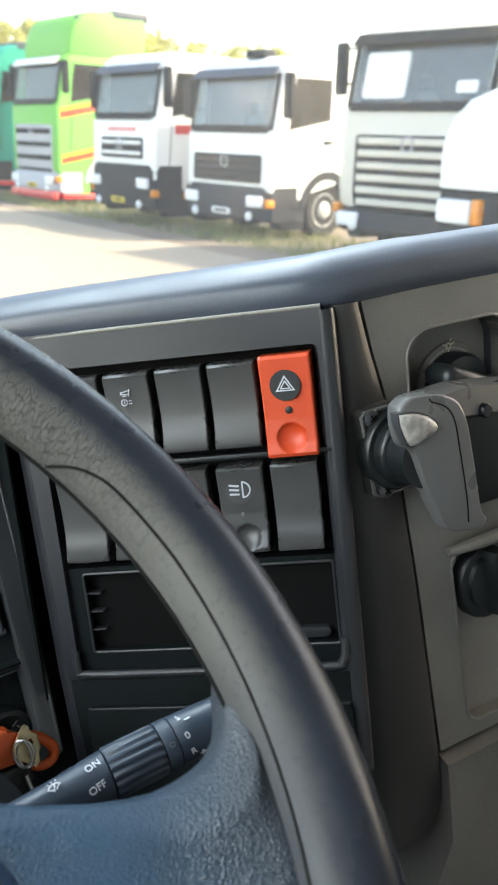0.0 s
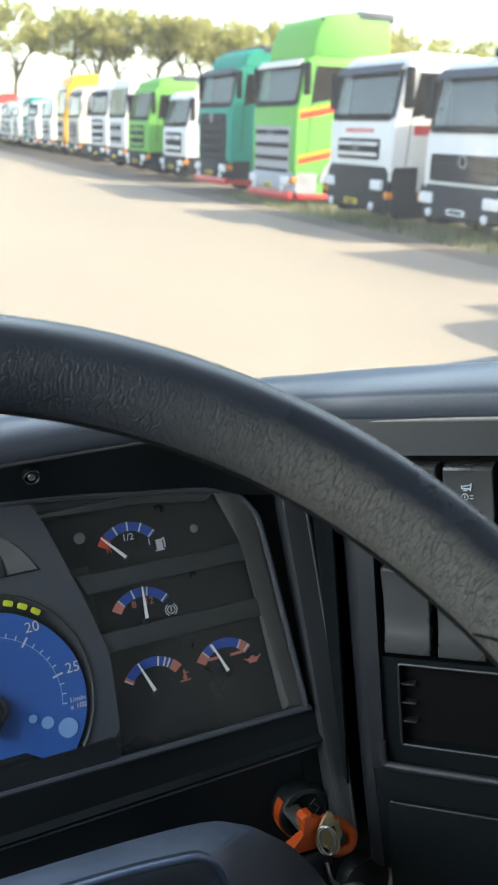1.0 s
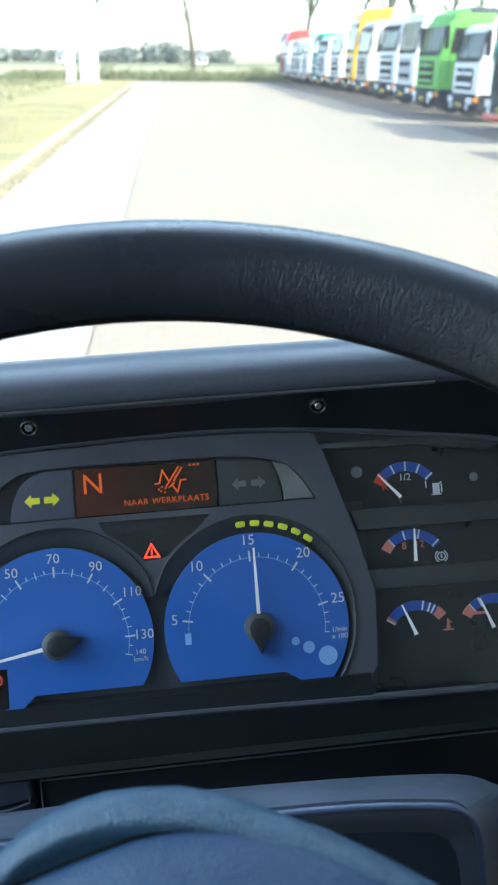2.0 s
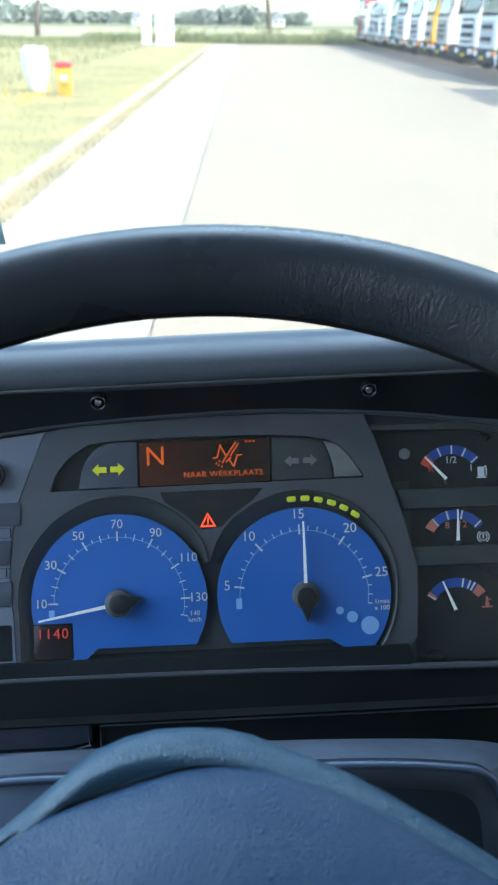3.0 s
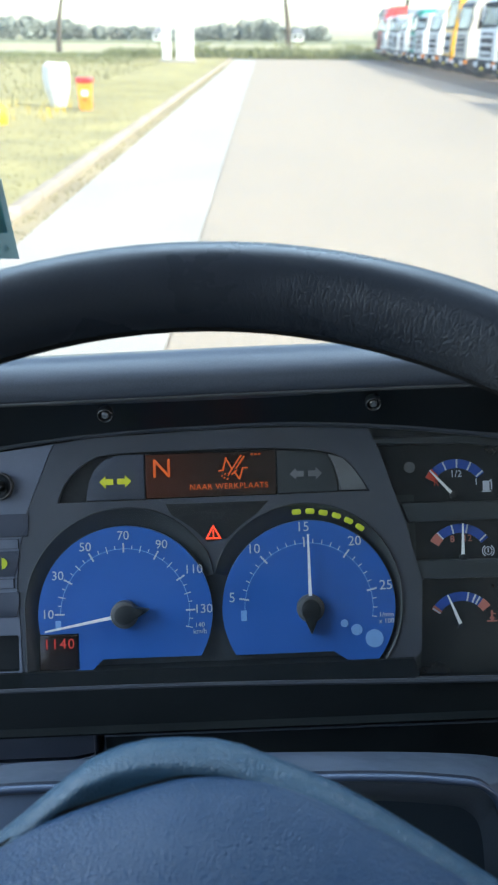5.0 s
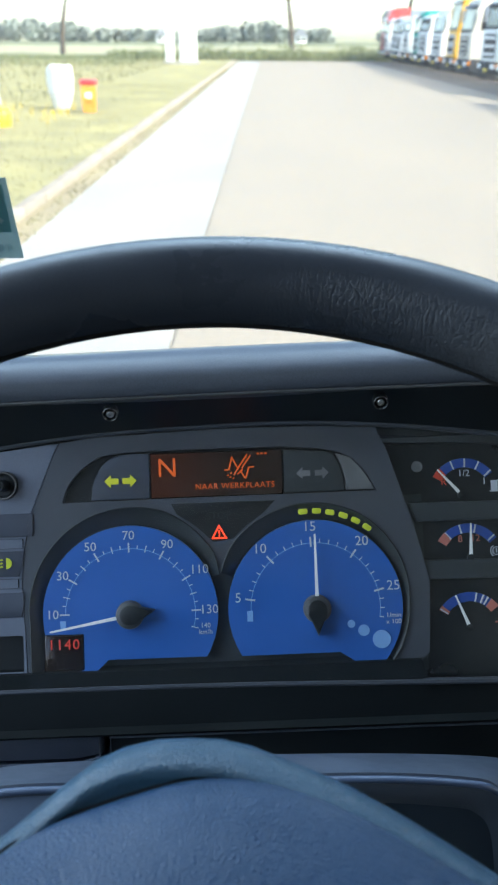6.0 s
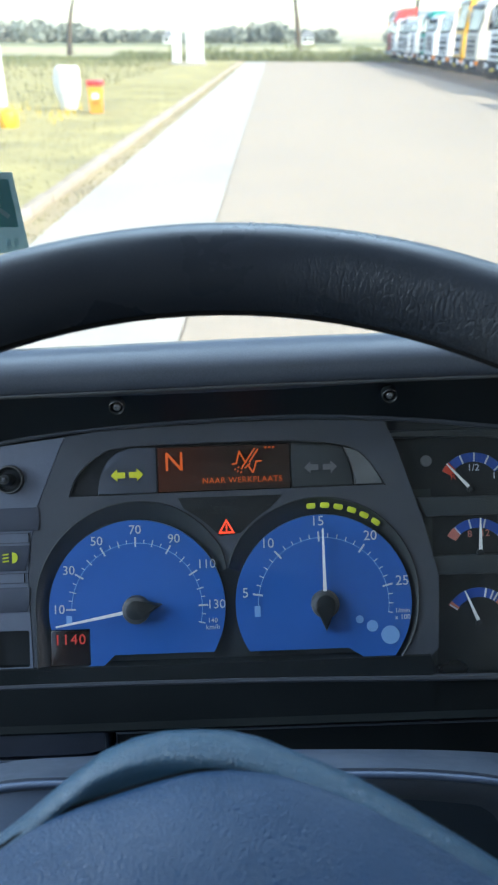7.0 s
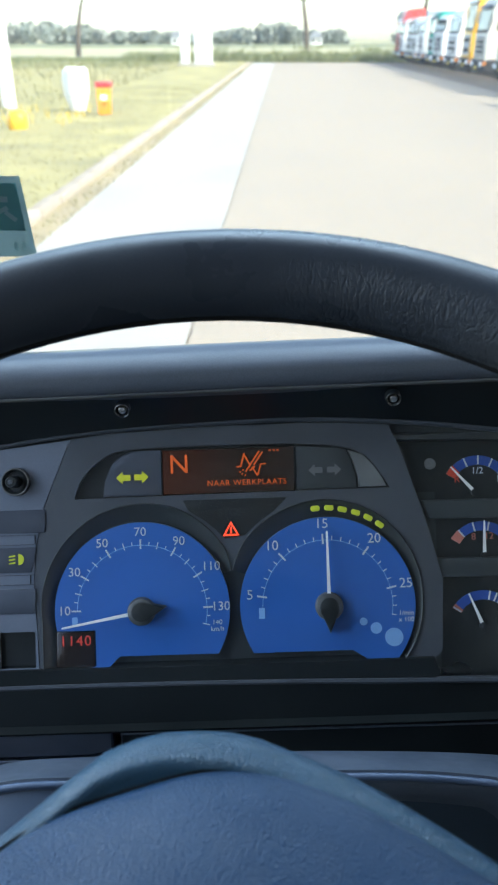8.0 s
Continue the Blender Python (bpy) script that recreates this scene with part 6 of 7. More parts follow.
nt.links.new(nt.nodes["Texture Coordinate"].outputs["Object"], brick.inputs["Vector"])
nt.links.new(base.links[0].from_socket, paver.inputs[6])
nt.links.new(brick.outputs["Color"], paver.inputs[7])
nt.links.new(paver.outputs[2], base)


def ground_piece(name, x0, y0, x1, y1, z, th, mat, label, category):
    ob = part(name, rbox((x0 + x1) / 2, (y0 + y1) / 2, z - th / 2, x1 - x0, y1 - y0, th), mat)
    return tagged(ob, label, category, kind="structure")


bm = bmesh.new()
for x, y in ((-3000, -3000), (3000, -3000), (3000, 3000), (-3000, 3000)):
    bm.verts.new((x, y, -0.03))
bm.faces.new(bm.verts[:])
tagged(part("ground", bm, OM["field"]), "flat green meadow reaching the horizon", "ground", kind="structure")
ground_piece("ground_stubble", -400, 104, 400, 215, -0.006, 0.02, OM["stubble"], "pale mown hay field beyond the yard", "field")
ground_piece("ground_crop", -600, 215, 600, 420, -0.004, 0.02, OM["crop"], "dark green crop field far off", "field")
ground_piece("road", -0.60, -40, 8.2, 81, 0.0, 0.3, OM["apron"], "sandy paved lorry yard in bright sun", "paved yard")
ground_piece("pavement", -2.38, -40, -0.622, 81, 0.0, 0.3, OM["strip"], "pale concrete strip along the lorry yard", "concrete strip")
ground_piece("trim_joint", -0.622, -40, -0.60, 81, -0.012, 0.3, OM["joint"], "dark dirt-filled joint between strip and yard", "joint")
ground_piece("ground_soil", 8.2, -40, 45, 92, 0.003, 0.3, OM["soil"], "dusty gravel soil under the parked trucks", "gravel ground")
ground_piece("ground_verge", -40, -40, -2.86, 81, 0.075, 0.3, OM["verge"], "mown grass verge behind the kerb", "grass verge")
ground_piece("trim_gutter", -2.70, -40, -2.38, 81, 0.001, 0.3, OM["gutter"], "weedy dirt gutter beside the kerb", "gutter")
kerb = thing("kerb", "worn concrete kerb stones along the grass verge", "kerb", kind="structure")
stone = None
for k in range(76):
    m = pose(-2.775 + random.uniform(-0.01, 0.01), 5.5 + k * 1.0, 0.0, random.uniform(-0.4, 0.4), 0, random.uniform(-0.3, 0.3))
    if stone is None:
        stone = part("kerb_stone", rbox(0, 0, 0.0, 0.16, 0.985, 0.2, 0.02), OM["kerb"], kerb, "", m)
    else:
        again(stone, m)


def blades(n, x0, x1, y0, y1, z, h0, h1, w, seed):
    """Many single blades of grass as one bmesh."""
    rnd = random.Random(seed)
    bm = bmesh.new()
    for _ in range(n):
        x, y, a, h = rnd.uniform(x0, x1), rnd.uniform(y0, y1), rnd.uniform(0, 6.3), rnd.uniform(h0, h1)
        c, s = math.cos(a) * w, math.sin(a) * w
        lx, ly = rnd.uniform(-0.35, 0.35) * h, rnd.uniform(-0.35, 0.35) * h
        bm.faces.new([bm.verts.new(p) for p in ((x - c, y - s, z), (x + c, y + s, z), (x + lx, y + ly, z + h))])
    return bm


tagged(part("grass_tufts", blades(9000, -9, -2.9, 8, 40, 0.07, 0.015, 0.04, 0.015, 3), OM["blade"]), "short grass blades on the verge", "grass", kind="stuff")
tagged(part("tall_grass", blades(6500, -30, -6.6, 14, 80, 0.05, 0.08, 0.24, 0.05, 4), OM["reed"]), "tall dry meadow grass beyond the verge", "grass", kind="stuff")
tagged(part("tall_grass", blades(5000, -14, 14, 82.2, 90, 0.0, 0.3, 1.0, 0.08, 5), OM["ditch"]), "rough tall grass at the end of the yard", "grass", kind="stuff")
tagged(part("ditch_growth", blades(9000, -60, -9.5, 62, 100, 0.0, 0.12, 0.3, 0.1, 15), OM["ditch"]), "green ditch growth across the meadow", "growth", kind="stuff")
tagged(part("weeds", blades(5200, 8.9, 11.2, 5, 24, 0.0, 0.04, 0.22, 0.016, 6), OM["ditch"]), "dry weeds around the parked truck wheels", "weeds", kind="stuff")
tagged(part("gutter_weeds", blades(1600, -2.62, -2.36, 6, 60, 0.0, 0.02, 0.06, 0.012, 7), OM["reed"]), "low weeds along the kerb", "weeds", kind="stuff")
tagged(part("yellow_flowers", blades(70, -7.0, -4.9, 20.5, 25, 0.08, 0.12, 0.3, 0.018, 8), OM["flower"]), "yellow wild flowers in the verge", "flowers", kind="stuff")


# ---- parked trucks ----
def truck(x, y, turn, paint, label, w=2.5, roof=3.0, base=0.45, sill=1.45, ws=(1.75, 2.65), length=2.0, bumper="black", grille="black", visor=None, tall=None,
          slats=3, stripes=None, skirt=None, detail=True, grille_z=None, side_print=None, bh=0.5, wide=0.66, beacon=False, shade=False, plate_paint="plateY", slat_paint=None, slat_share=0.36):
    """A cab-over lorry: its front is at y = 0 and faces -y; z is up."""
    t = thing("truck", label, "truck", pose(x, y, 0, 0, 0, turn - 90), "trucks parked in a row")
    P = OM[paint]
    h = w / 2
    side = [(0.05, base + 0.35), (0.0, base + 0.6), (0.02, ws[0] - 0.05), (0.06, ws[0]), (0.24, ws[1]), (0.34, roof - 0.1), (0.5, roof), (length - 0.1, roof), (length, roof - 0.12), (length, base + 0.75), (1.75, base + 0.75), (1.7, base + 0.62), (0.9, base + 0.45), (0.8, base + 0.35)]
    cy, cz = 1.0, 1.7
    rings = []
    for px, k in ((-h, 0.955), (-h + 0.05, 0.985), (-h + 0.16, 1.0), (h - 0.16, 1.0), (h - 0.05, 0.985), (h, 0.955)):
        rings.append([(px, cy + (a - cy) * k, cz + (b - cz) * k) for a, b in side])
    bm = loft(rings)
    if detail:                               # the windscreen's opening
        hole = [f for f in bm.faces if abs(f.calc_center_median().x) < 0.1 and f.calc_center_median().y < 0.5 and abs(f.calc_center_median().z - (ws[0] + ws[1]) / 2) < 0.2]
        bmesh.ops.delete(bm, geom=hole, context="FACES")
    part("cab", bm, P, t)
    if detail:
        x, z0, z1 = h - 0.17, ws[0] - 0.3, roof - 0.14
        box = [(x, 0.42, z1), (x, length - 0.15, z1), (x, length - 0.15, z0), (x, 0.42, z0)]
        bm = bmesh.new()
        near, far = [bm.verts.new(p) for p in box], [bm.verts.new((-p[0], p[1], p[2])) for p in box]
        for k in (0, 1, 2):
            bm.faces.new((near[k], near[k + 1], far[k + 1], far[k]))
        bm.faces.new(near)
        bm.faces.new(far)
        part("cab_lining", bm, OM["inside"], t, "dark inside of the cab")
        part("cab_dashboard", loft([[(px, 0.14, ws[0] - 0.12), (px, 0.2, ws[0] + 0.03), (px, 0.45, ws[0] + 0.06), (px, 0.6, ws[0] - 0.05), (px, 0.55, ws[0] - 0.28)] for px in (-x, x)]), OM["black"], t)
        part("cab_wheel", tube([(0.55 + 0.22 * math.cos(a), 0.66 + 0.07 * math.sin(a), ws[0] + 0.02 + 0.21 * math.sin(a)) for a in (2 * math.pi * k / 20 for k in range(20))], 0.02, 6, True), OM["black"], t)
        for sx in (-0.6, 0.55):
            seat = part("cab_seat", rbox(sx, 1.2, ws[0] - 0.02, 0.5, 0.16, 0.62, 0.06), OM["cloth"], t, "grey seat back")
            part("headrest", rbox(sx, 1.2, ws[0] + 0.42, 0.28, 0.1, 0.18, 0.04), OM["cloth"], seat)

    def on_front(z):
        """How far back the front face lies at a height."""
        return float(np.interp(z, [base + 0.35, base + 0.6, ws[0] - 0.05, ws[0], ws[1], roof - 0.1], [0.05, 0.0, 0.02, 0.06, 0.24, 0.34]))

    def front_panel(name, x0, x1, z0, z1, mat, proud, parent=t, r=0.05, lab=""):
        r = min(r, (z1 - z0) * 0.45, abs(x1 - x0) * 0.45)
        rows = [(z0 + r * (1 - math.cos(radians(a))), r * (1 - math.sin(radians(a)))) for a in (0, 30, 60, 90)]
        rows += [(z, 0.0) for z in (base + 0.6, ws[0] - 0.05, ws[0], ws[1]) if z0 + r + 0.01 < z < z1 - r - 0.01]
        rows += [(z1 - r * (1 - math.cos(radians(a))), r * (1 - math.sin(radians(a)))) for a in (90, 60, 30, 0)]
        rings = [[(x0 + d, on_front(z) - proud, z), (x1 - d, on_front(z) - proud, z), (x1 - d, on_front(z) + 0.03, z), (x0 + d, on_front(z) + 0.03, z)] for z, d in rows]
        return part(name, loft(rings), OM[mat], parent, lab)

    front_panel("windscreen", -h + 0.1, h - 0.1, ws[0] + 0.02, ws[1] - 0.02, "pane" if detail else "glass", 0.012, t, 0.12, "dark windscreen reflecting the sky")
    for x0, x1 in ((-h + 0.05, -h + 0.13), (h - 0.13, h - 0.05)):
        front_panel("screen_post", x0, x1, ws[0] + 0.01, ws[1] - 0.01, "black", 0.02, t, 0.02)
    front_panel("screen_edge", -h + 0.13, h - 0.13, ws[0] - 0.04, ws[0] + 0.09, "black", 0.03, t, 0.03)
    if detail:
        for sx in (-0.45, 0.35):
            part("wiper", tube([(sx, on_front(ws[0]) - 0.035, ws[0] + 0.02), (sx + 0.5, on_front(ws[0] + 0.1) - 0.03, ws[0] + 0.1)], 0.012, 6), OM["black"], t)
    if visor:
        part("sun_visor", loft([[(px, on_front(ws[1]) - 0.02, ws[1] + 0.06), (px, on_front(ws[1]) - 0.15, ws[1] - 0.07), (px, on_front(ws[1]) - 0.17, ws[1] - 0.05), (px, on_front(ws[1]) - 0.03, ws[1] + 0.1)] for px in (-h + 0.08, 0, h - 0.08)]), OM[visor], t, "dark sun visor")
    gz = grille_z or (base + 0.62, ws[0] - 0.22)
    g = front_panel("grille", -h * wide, h * wide, gz[0], gz[1], grille, 0.02, t, 0.06)
    for k in range(slats):
        z = gz[0] + (gz[1] - gz[0]) * (k + 0.5) / slats
        part("slat", rbox(0, on_front(z) - 0.03, z, h * (2 * wide - 0.1), 0.05, (gz[1] - gz[0]) / slats * slat_share, 0.015, 1), OM[slat_paint] if slat_paint else P if grille == "black" and detail or grille == "grey" and not detail else OM["black"], g)
    b = part("bumper", loft([[(px, yy * k + (0.16 if abs(px) > h - 0.05 else 0.0), zz) for yy, zz in ((-0.03, base), (-0.1, base + 0.06), (-0.1, base + bh - 0.12), (-0.03, base + bh), (0.5, base + bh), (0.5, base))] for px, k in ((-h - 0.01, 1), (-h + 0.22, 1), (h - 0.22, 1), (h + 0.01, 1))]), OM[bumper], t)
    if skirt:
        part("bumper_skirt", rbox(0, -0.06, base - 0.06, w * 0.99, 0.16, 0.2, 0.04), OM[skirt], b)
    for s in (-1, 1):
        l = part("headlamp", rbox(s * (h - 0.3), -0.09, base + bh * 0.6, 0.4, 0.08, 0.2, 0.03), OM["lamp"], b)
        if detail:
            part("fog_lamp", lathe([(0.08, 0), (0.08, 0.03), (0.05, 0.05), (0.002, 0.05)], 16), OM["lamp"], b, "", Matrix.Translation((s * (h - 0.42), -0.10, base + 0.1)) @ Matrix.Rotation(radians(90), 4, "X"))
        part("indicator", rbox(s * (h - 0.02), 0.02, base + 0.33, 0.1, 0.16, 0.14, 0.02), OM["amberl"], b)
    if plate_paint:
        part("number_plate", rbox(-0.0, -0.115, base + 0.15, 0.5, 0.02, 0.11, 0.004), OM[plate_paint], b, "plate with dark bars")
    if detail and plate_paint:
        part("plate_bars", rbox(0, -0.128, base + 0.15, 0.36, 0.004, 0.05), OM["black"], b)
    if detail:
        part("badge", ring_band(0, 0, 0.09, 0.11, 0, 350, 0, 0.02, 24), OM["silver"], g, "", Matrix.Translation((0, on_front(gz[1]) - 0.06, gz[1] - 0.12)) @ Matrix.Rotation(radians(90), 4, "X"))
    # near and far sides
    for s in (1, -1):
        def side_panel(name, pts, mat, proud, parent=t, lab=""):
            rings = [[(s * (h * (1.0 if d > 0 else 0.9) + d), yy, zz) for yy, zz in pts] for d in (-0.02, proud)]
            return part(name, loft(rings), OM[mat], parent, lab)
        side_panel("side_window", [(0.42, ws[0] + 0.02), (0.55, ws[1] - 0.06), (1.42, ws[1] - 0.06), (1.42, ws[0] + 0.2)], "sideglass", 0.008, t, "dark side window")
        if detail:
            side_panel("door_gap", [(0.34, base + 0.75), (0.36, base + 0.75), (0.52, ws[1]), (0.50, ws[1])], "black", 0.004)
            side_panel("door_gap", [(1.52, base + 0.75), (1.54, base + 0.75), (1.54, ws[1]), (1.52, ws[1])], "black", 0.004)
            side_panel("door_handle", [(1.28, ws[0] - 0.2), (1.28, ws[0] - 0.14), (1.46, ws[0] - 0.14), (1.46, ws[0] - 0.2)], "black", 0.03)
        if stripes:
            for z0, dz, mat in stripes:
                side_panel("stripe", [(0.12, z0), (0.12, z0 + dz), (1.95, z0 + dz + 0.35), (1.95, z0 + 0.35)], mat, 0.006, t, "orange and yellow stripe")
        if side_print:
            side_panel("side_print", [(0.5, ws[0] - 0.3), (0.5, ws[0] - 0.12), (1.4, ws[0] - 0.12), (1.4, ws[0] - 0.3)], side_print, 0.005, t, "red bars of lettering")
        # mirror on two arms
        mir = part("mirror", rbox(s * (h + 0.2), 0.2, (ws[0] + ws[1]) / 2 + 0.1, 0.2, 0.14, 0.74 if detail else 0.62, 0.05), OM["black"] if detail else P, t)
        for z in (0.28, -0.2):
            part("mirror_arm", tube([(s * (h - 0.03), 0.3, (ws[0] + ws[1]) / 2 + 0.1 + z), (s * (h + 0.2), 0.2, (ws[0] + ws[1]) / 2 + 0.1 + z)], 0.02, 6), OM["black"], mir)
        # steps, wheel arch and wheel
        sb = part("step_box", rbox(s * (h - 0.16), 0.58, base + 0.16, 0.3, 0.62, 0.6, 0.05), P if skirt else OM[bumper], t)
        if skirt:
            part("side_skirt", rbox(s * (h - 0.1), 0.55, base - 0.08, 0.3, 0.9, 0.13, 0.03), OM[skirt], sb, "red lower edge")
        elif detail:
            for z in (0.02, 0.26):
                part("step_tread", rbox(s * (h - 0.02), 0.6, base + z, 0.06, 0.42, 0.1, 0.015), OM["rubber"], sb)
        part("wheel_arch", loft([[(s * (h - 0.32), 1.42 + r * math.cos(a), 0.5 + r * math.sin(a)) for r in (0.55, 0.7)] + [(s * (h + 0.02), 1.42 + r * math.cos(a), 0.5 + r * math.sin(a)) for r in (0.7, 0.55)] for a in (radians(5 + 170 * k / 14) for k in range(15))]), OM[bumper], t)
        for wy in (1.42, 5.2):
            wl = part("wheel", lathe([(0.29, -0.13), (0.46, -0.14), (0.5, -0.1), (0.5, 0.1), (0.46, 0.14), (0.30, 0.13)], 28), OM["rubber"], t, "", Matrix.Translation((s * (h - 0.18), wy, 0.5)) @ Matrix.Rotation(radians(90 * s), 4, "Y"))
            part("wheel_rim", lathe([(0.30, -0.1), (0.30, 0.132), (0.28, 0.13), (0.25, 0.10), (0.17, 0.112), (0.15, 0.14), (0.11, 0.16), (0.002, 0.16)], 24), OM["wheel"], wl)
    part("chassis", rbox(0, 3.6, 0.85, 0.9, 5.4, 0.3, 0.02), OM["black"], t)
    for s in (-0.5, 0.5):
        part("axle_end", rbox(s, 5.2, 0.5, 0.9, 0.16, 0.16, 0.03), OM["black"], t)
    if tall:
        rings = []
        for px, k in ((-h + 0.01, 0.9), (-h + 0.04, 0.95), (-h + 0.12, 0.985), (-h + 0.3, 1), (h - 0.3, 1), (h - 0.12, 0.985), (h - 0.04, 0.95), (h - 0.01, 0.9)):
            rings.append([(px, 1.2 + (a - 1.2) * k, roof + (b - roof) * k) for a, b in ((0.42, roof - 0.04), (0.46, roof + 0.35 * (tall - roof)), (0.6, roof + 0.7 * (tall - roof)), (0.82, roof + 0.9 * (tall - roof)), (1.15, tall - 0.01), (1.6, tall + 0.02), (length, tall), (length, roof - 0.04))])
        f = part("roof_fairing", loft(rings), P, t)
        if detail:
            part("fairing_trim", rbox(0, length - 0.5, tall - 0.07, w * 0.995, 1.06, 0.24, 0.06), OM["slate"], f, "dark slate roof cap")
            part("fairing_edge", tube([(h - 0.1, 0.55, roof), (h - 0.12, 0.75, tall - 0.15)], 0.05, 8), OM["slate"], f)
    if side_print:
        for k in range(7):
            front_panel("front_letter", -0.55 + 0.16 * k, -0.44 + 0.16 * k, ws[0] - 0.27, ws[0] - 0.18, side_print, 0.006, t, 0.02, "red lettering bar")
    # white panels added for the white patches on the glass
    if shade:
        front_panel("sun_shade", -h + 0.3, -0.22, ws[0] + 0.14, ws[1] - 0.16, "white", 0.016, t, 0.06, "white patch added on the windscreen")
        front_panel("window_card", 0.62, 0.95, ws[0] + 0.2, ws[0] + 0.36, "white", 0.016, t, 0.04, "small white patch added on the windscreen")
    if beacon:
        part("roof_box", rbox(0.25, 0.55, roof + 0.06, 0.5, 0.3, 0.14, 0.03), OM["grey"], t, "grey box on the roof")
    return t


bt = thing("bonneted_truck", "white bonneted truck nose with headlamp and amber indicator", "truck", pose(7.16, 5.12, 0, 0, 0, -90), "trucks parked in a row")
NOSE = [(-1.15, 1.34), (-1.16, 1.7), (-1.13, 1.9), (-1.04, 2.06), (-0.88, 2.2), (-0.6, 2.29), (-0.25, 2.33), (0.25, 2.33), (0.6, 2.29), (0.88, 2.2), (1.04, 2.06), (1.13, 1.9), (1.16, 1.7), (1.15, 1.34)]
part("bonnet", loft([[(x * k, y, 1.34 + (z - 1.34) * kz) for x, z in NOSE] for y, k, kz in ((-0.02, 0.9, 0.8), (0.0, 0.96, 0.9), (0.08, 0.99, 0.97), (0.25, 1.0, 1.0), (0.9, 1.0, 1.03), (1.5, 1.02, 1.06))]), OM["white"], bt, "rounded white bonnet", angle=60)
part("cab", loft([[(x, y, z) for y, z in ((1.45, 0.7), (1.5, 2.35), (1.75, 3.0), (3.0, 3.05), (3.1, 0.7))] for x in (-1.2, -1.12, 1.12, 1.2)]), OM["white"], bt)
part("windscreen", loft([[(x, y - d, z) for x, y, z in ((-1.0, 1.55, 2.45), (1.0, 1.55, 2.45), (0.95, 1.72, 2.92), (-0.95, 1.72, 2.92))] for d in (-0.02, 0.015)]), OM["glass"], bt)
bb = part("front_panel", rbox(0, 0.35, 0.98, 2.26, 0.66, 0.68, 0.05), OM["black"], bt, "black front panel below the bonnet")
for s in (-1, 1):
    part("headlamp", rbox(s * 0.88, 0.0, 1.12, 0.44, 0.1, 0.24, 0.04), OM["lamp"], bb)
    part("indicator", rbox(s * 0.585, -0.01, 1.13, 0.11, 0.1, 0.25, 0.025), OM["amberl"], bb)
for z in (0.98, 1.08, 1.18):
    part("slat", rbox(0, 0.01, z, 0.52, 0.05, 0.035, 0.01), OM["silver"], bb)
part("bumper", rbox(0, 0.1, 0.62, 2.3, 0.3, 0.26, 0.06), OM["white"], bt)
for s in (-1, 1):
    wl = part("wheel", lathe([(0.29, -0.13), (0.46, -0.14), (0.5, -0.1), (0.5, 0.1), (0.46, 0.14), (0.30, 0.13)], 28), OM["rubber"], bt, "", Matrix.Translation((s * 0.98, 1.0, 0.5)) @ Matrix.Rotation(radians(90 * s), 4, "Y"))
    part("wheel_rim", lathe([(0.30, -0.1), (0.30, 0.128), (0.2, 0.05), (0.1, 0.14), (0.002, 0.14)], 24), OM["wheel"], wl)
truck(9.7, 9.1, 8, "cream", "cream-white lorry with black sun visor and broad slatted grille", w=2.55, roof=3.34, base=0.45, ws=(2.2, 3.12), slats=6, slat_share=0.56, visor="black", bumper="grey", bh=0.3, grille_z=(0.80, 1.84), wide=0.76, shade=True, plate_paint=None)
truck(9.71, 13.6, 4, "white", "white lorry with dark grey grille and bumper", w=2.4, roof=3.08, base=0.32, bh=0.6, ws=(1.86, 2.8), bumper="grey", grille="grey", visor="slate", slats=4, grille_z=(0.98, 1.46), wide=0.8, beacon=True, plate_paint="white")
truck(9.29, 16.75, 2, "white", "white lorry with black bumper and red side lettering", w=2.45, roof=3.26, base=0.3, bh=0.86, ws=(2.06, 2.96), bumper="black", grille="black", visor="slate", slats=2, grille_z=(1.28, 1.68), side_print="red")
truck(9.62, 21.9, 2, "green", "light green tractor unit with grey grille and orange stripes", w=2.5, length=2.65, roof=3.55, base=0.3, ws=(2.4, 3.34), bumper="silver", grille="silver", visor="white", slats=4, tall=4.5, stripes=((1.0, 0.12, "stripe"), (1.13, 0.07, "yellow"), (2.05, 0.14, "stripe"), (2.2, 0.07, "yellow")), skirt="red", grille_z=(0.66, 1.9), wide=0.8)
truck(9.37, 25.7, 2, "teal", "teal tractor unit with dark grille and red bumper edge", w=2.5, roof=3.5, base=0.42, ws=(2.4, 3.3), bumper="grey", grille="black", visor="slate", slats=5, tall=3.95, skirt="red", grille_z=(0.9, 2.2), wide=0.8, slat_paint="grey")
truck(9.77, 30.8, 2, "white", "small white lorry with black bumper", w=2.4, roof=2.95, base=0.35, ws=(1.85, 2.68), bumper="black", slats=2)
truck(9.32, 33.9, 2, "green", "green lorry with dark grille", w=2.5, roof=3.2, base=0.42, ws=(2.05, 2.95), bumper="black", slats=3, tall=3.5)
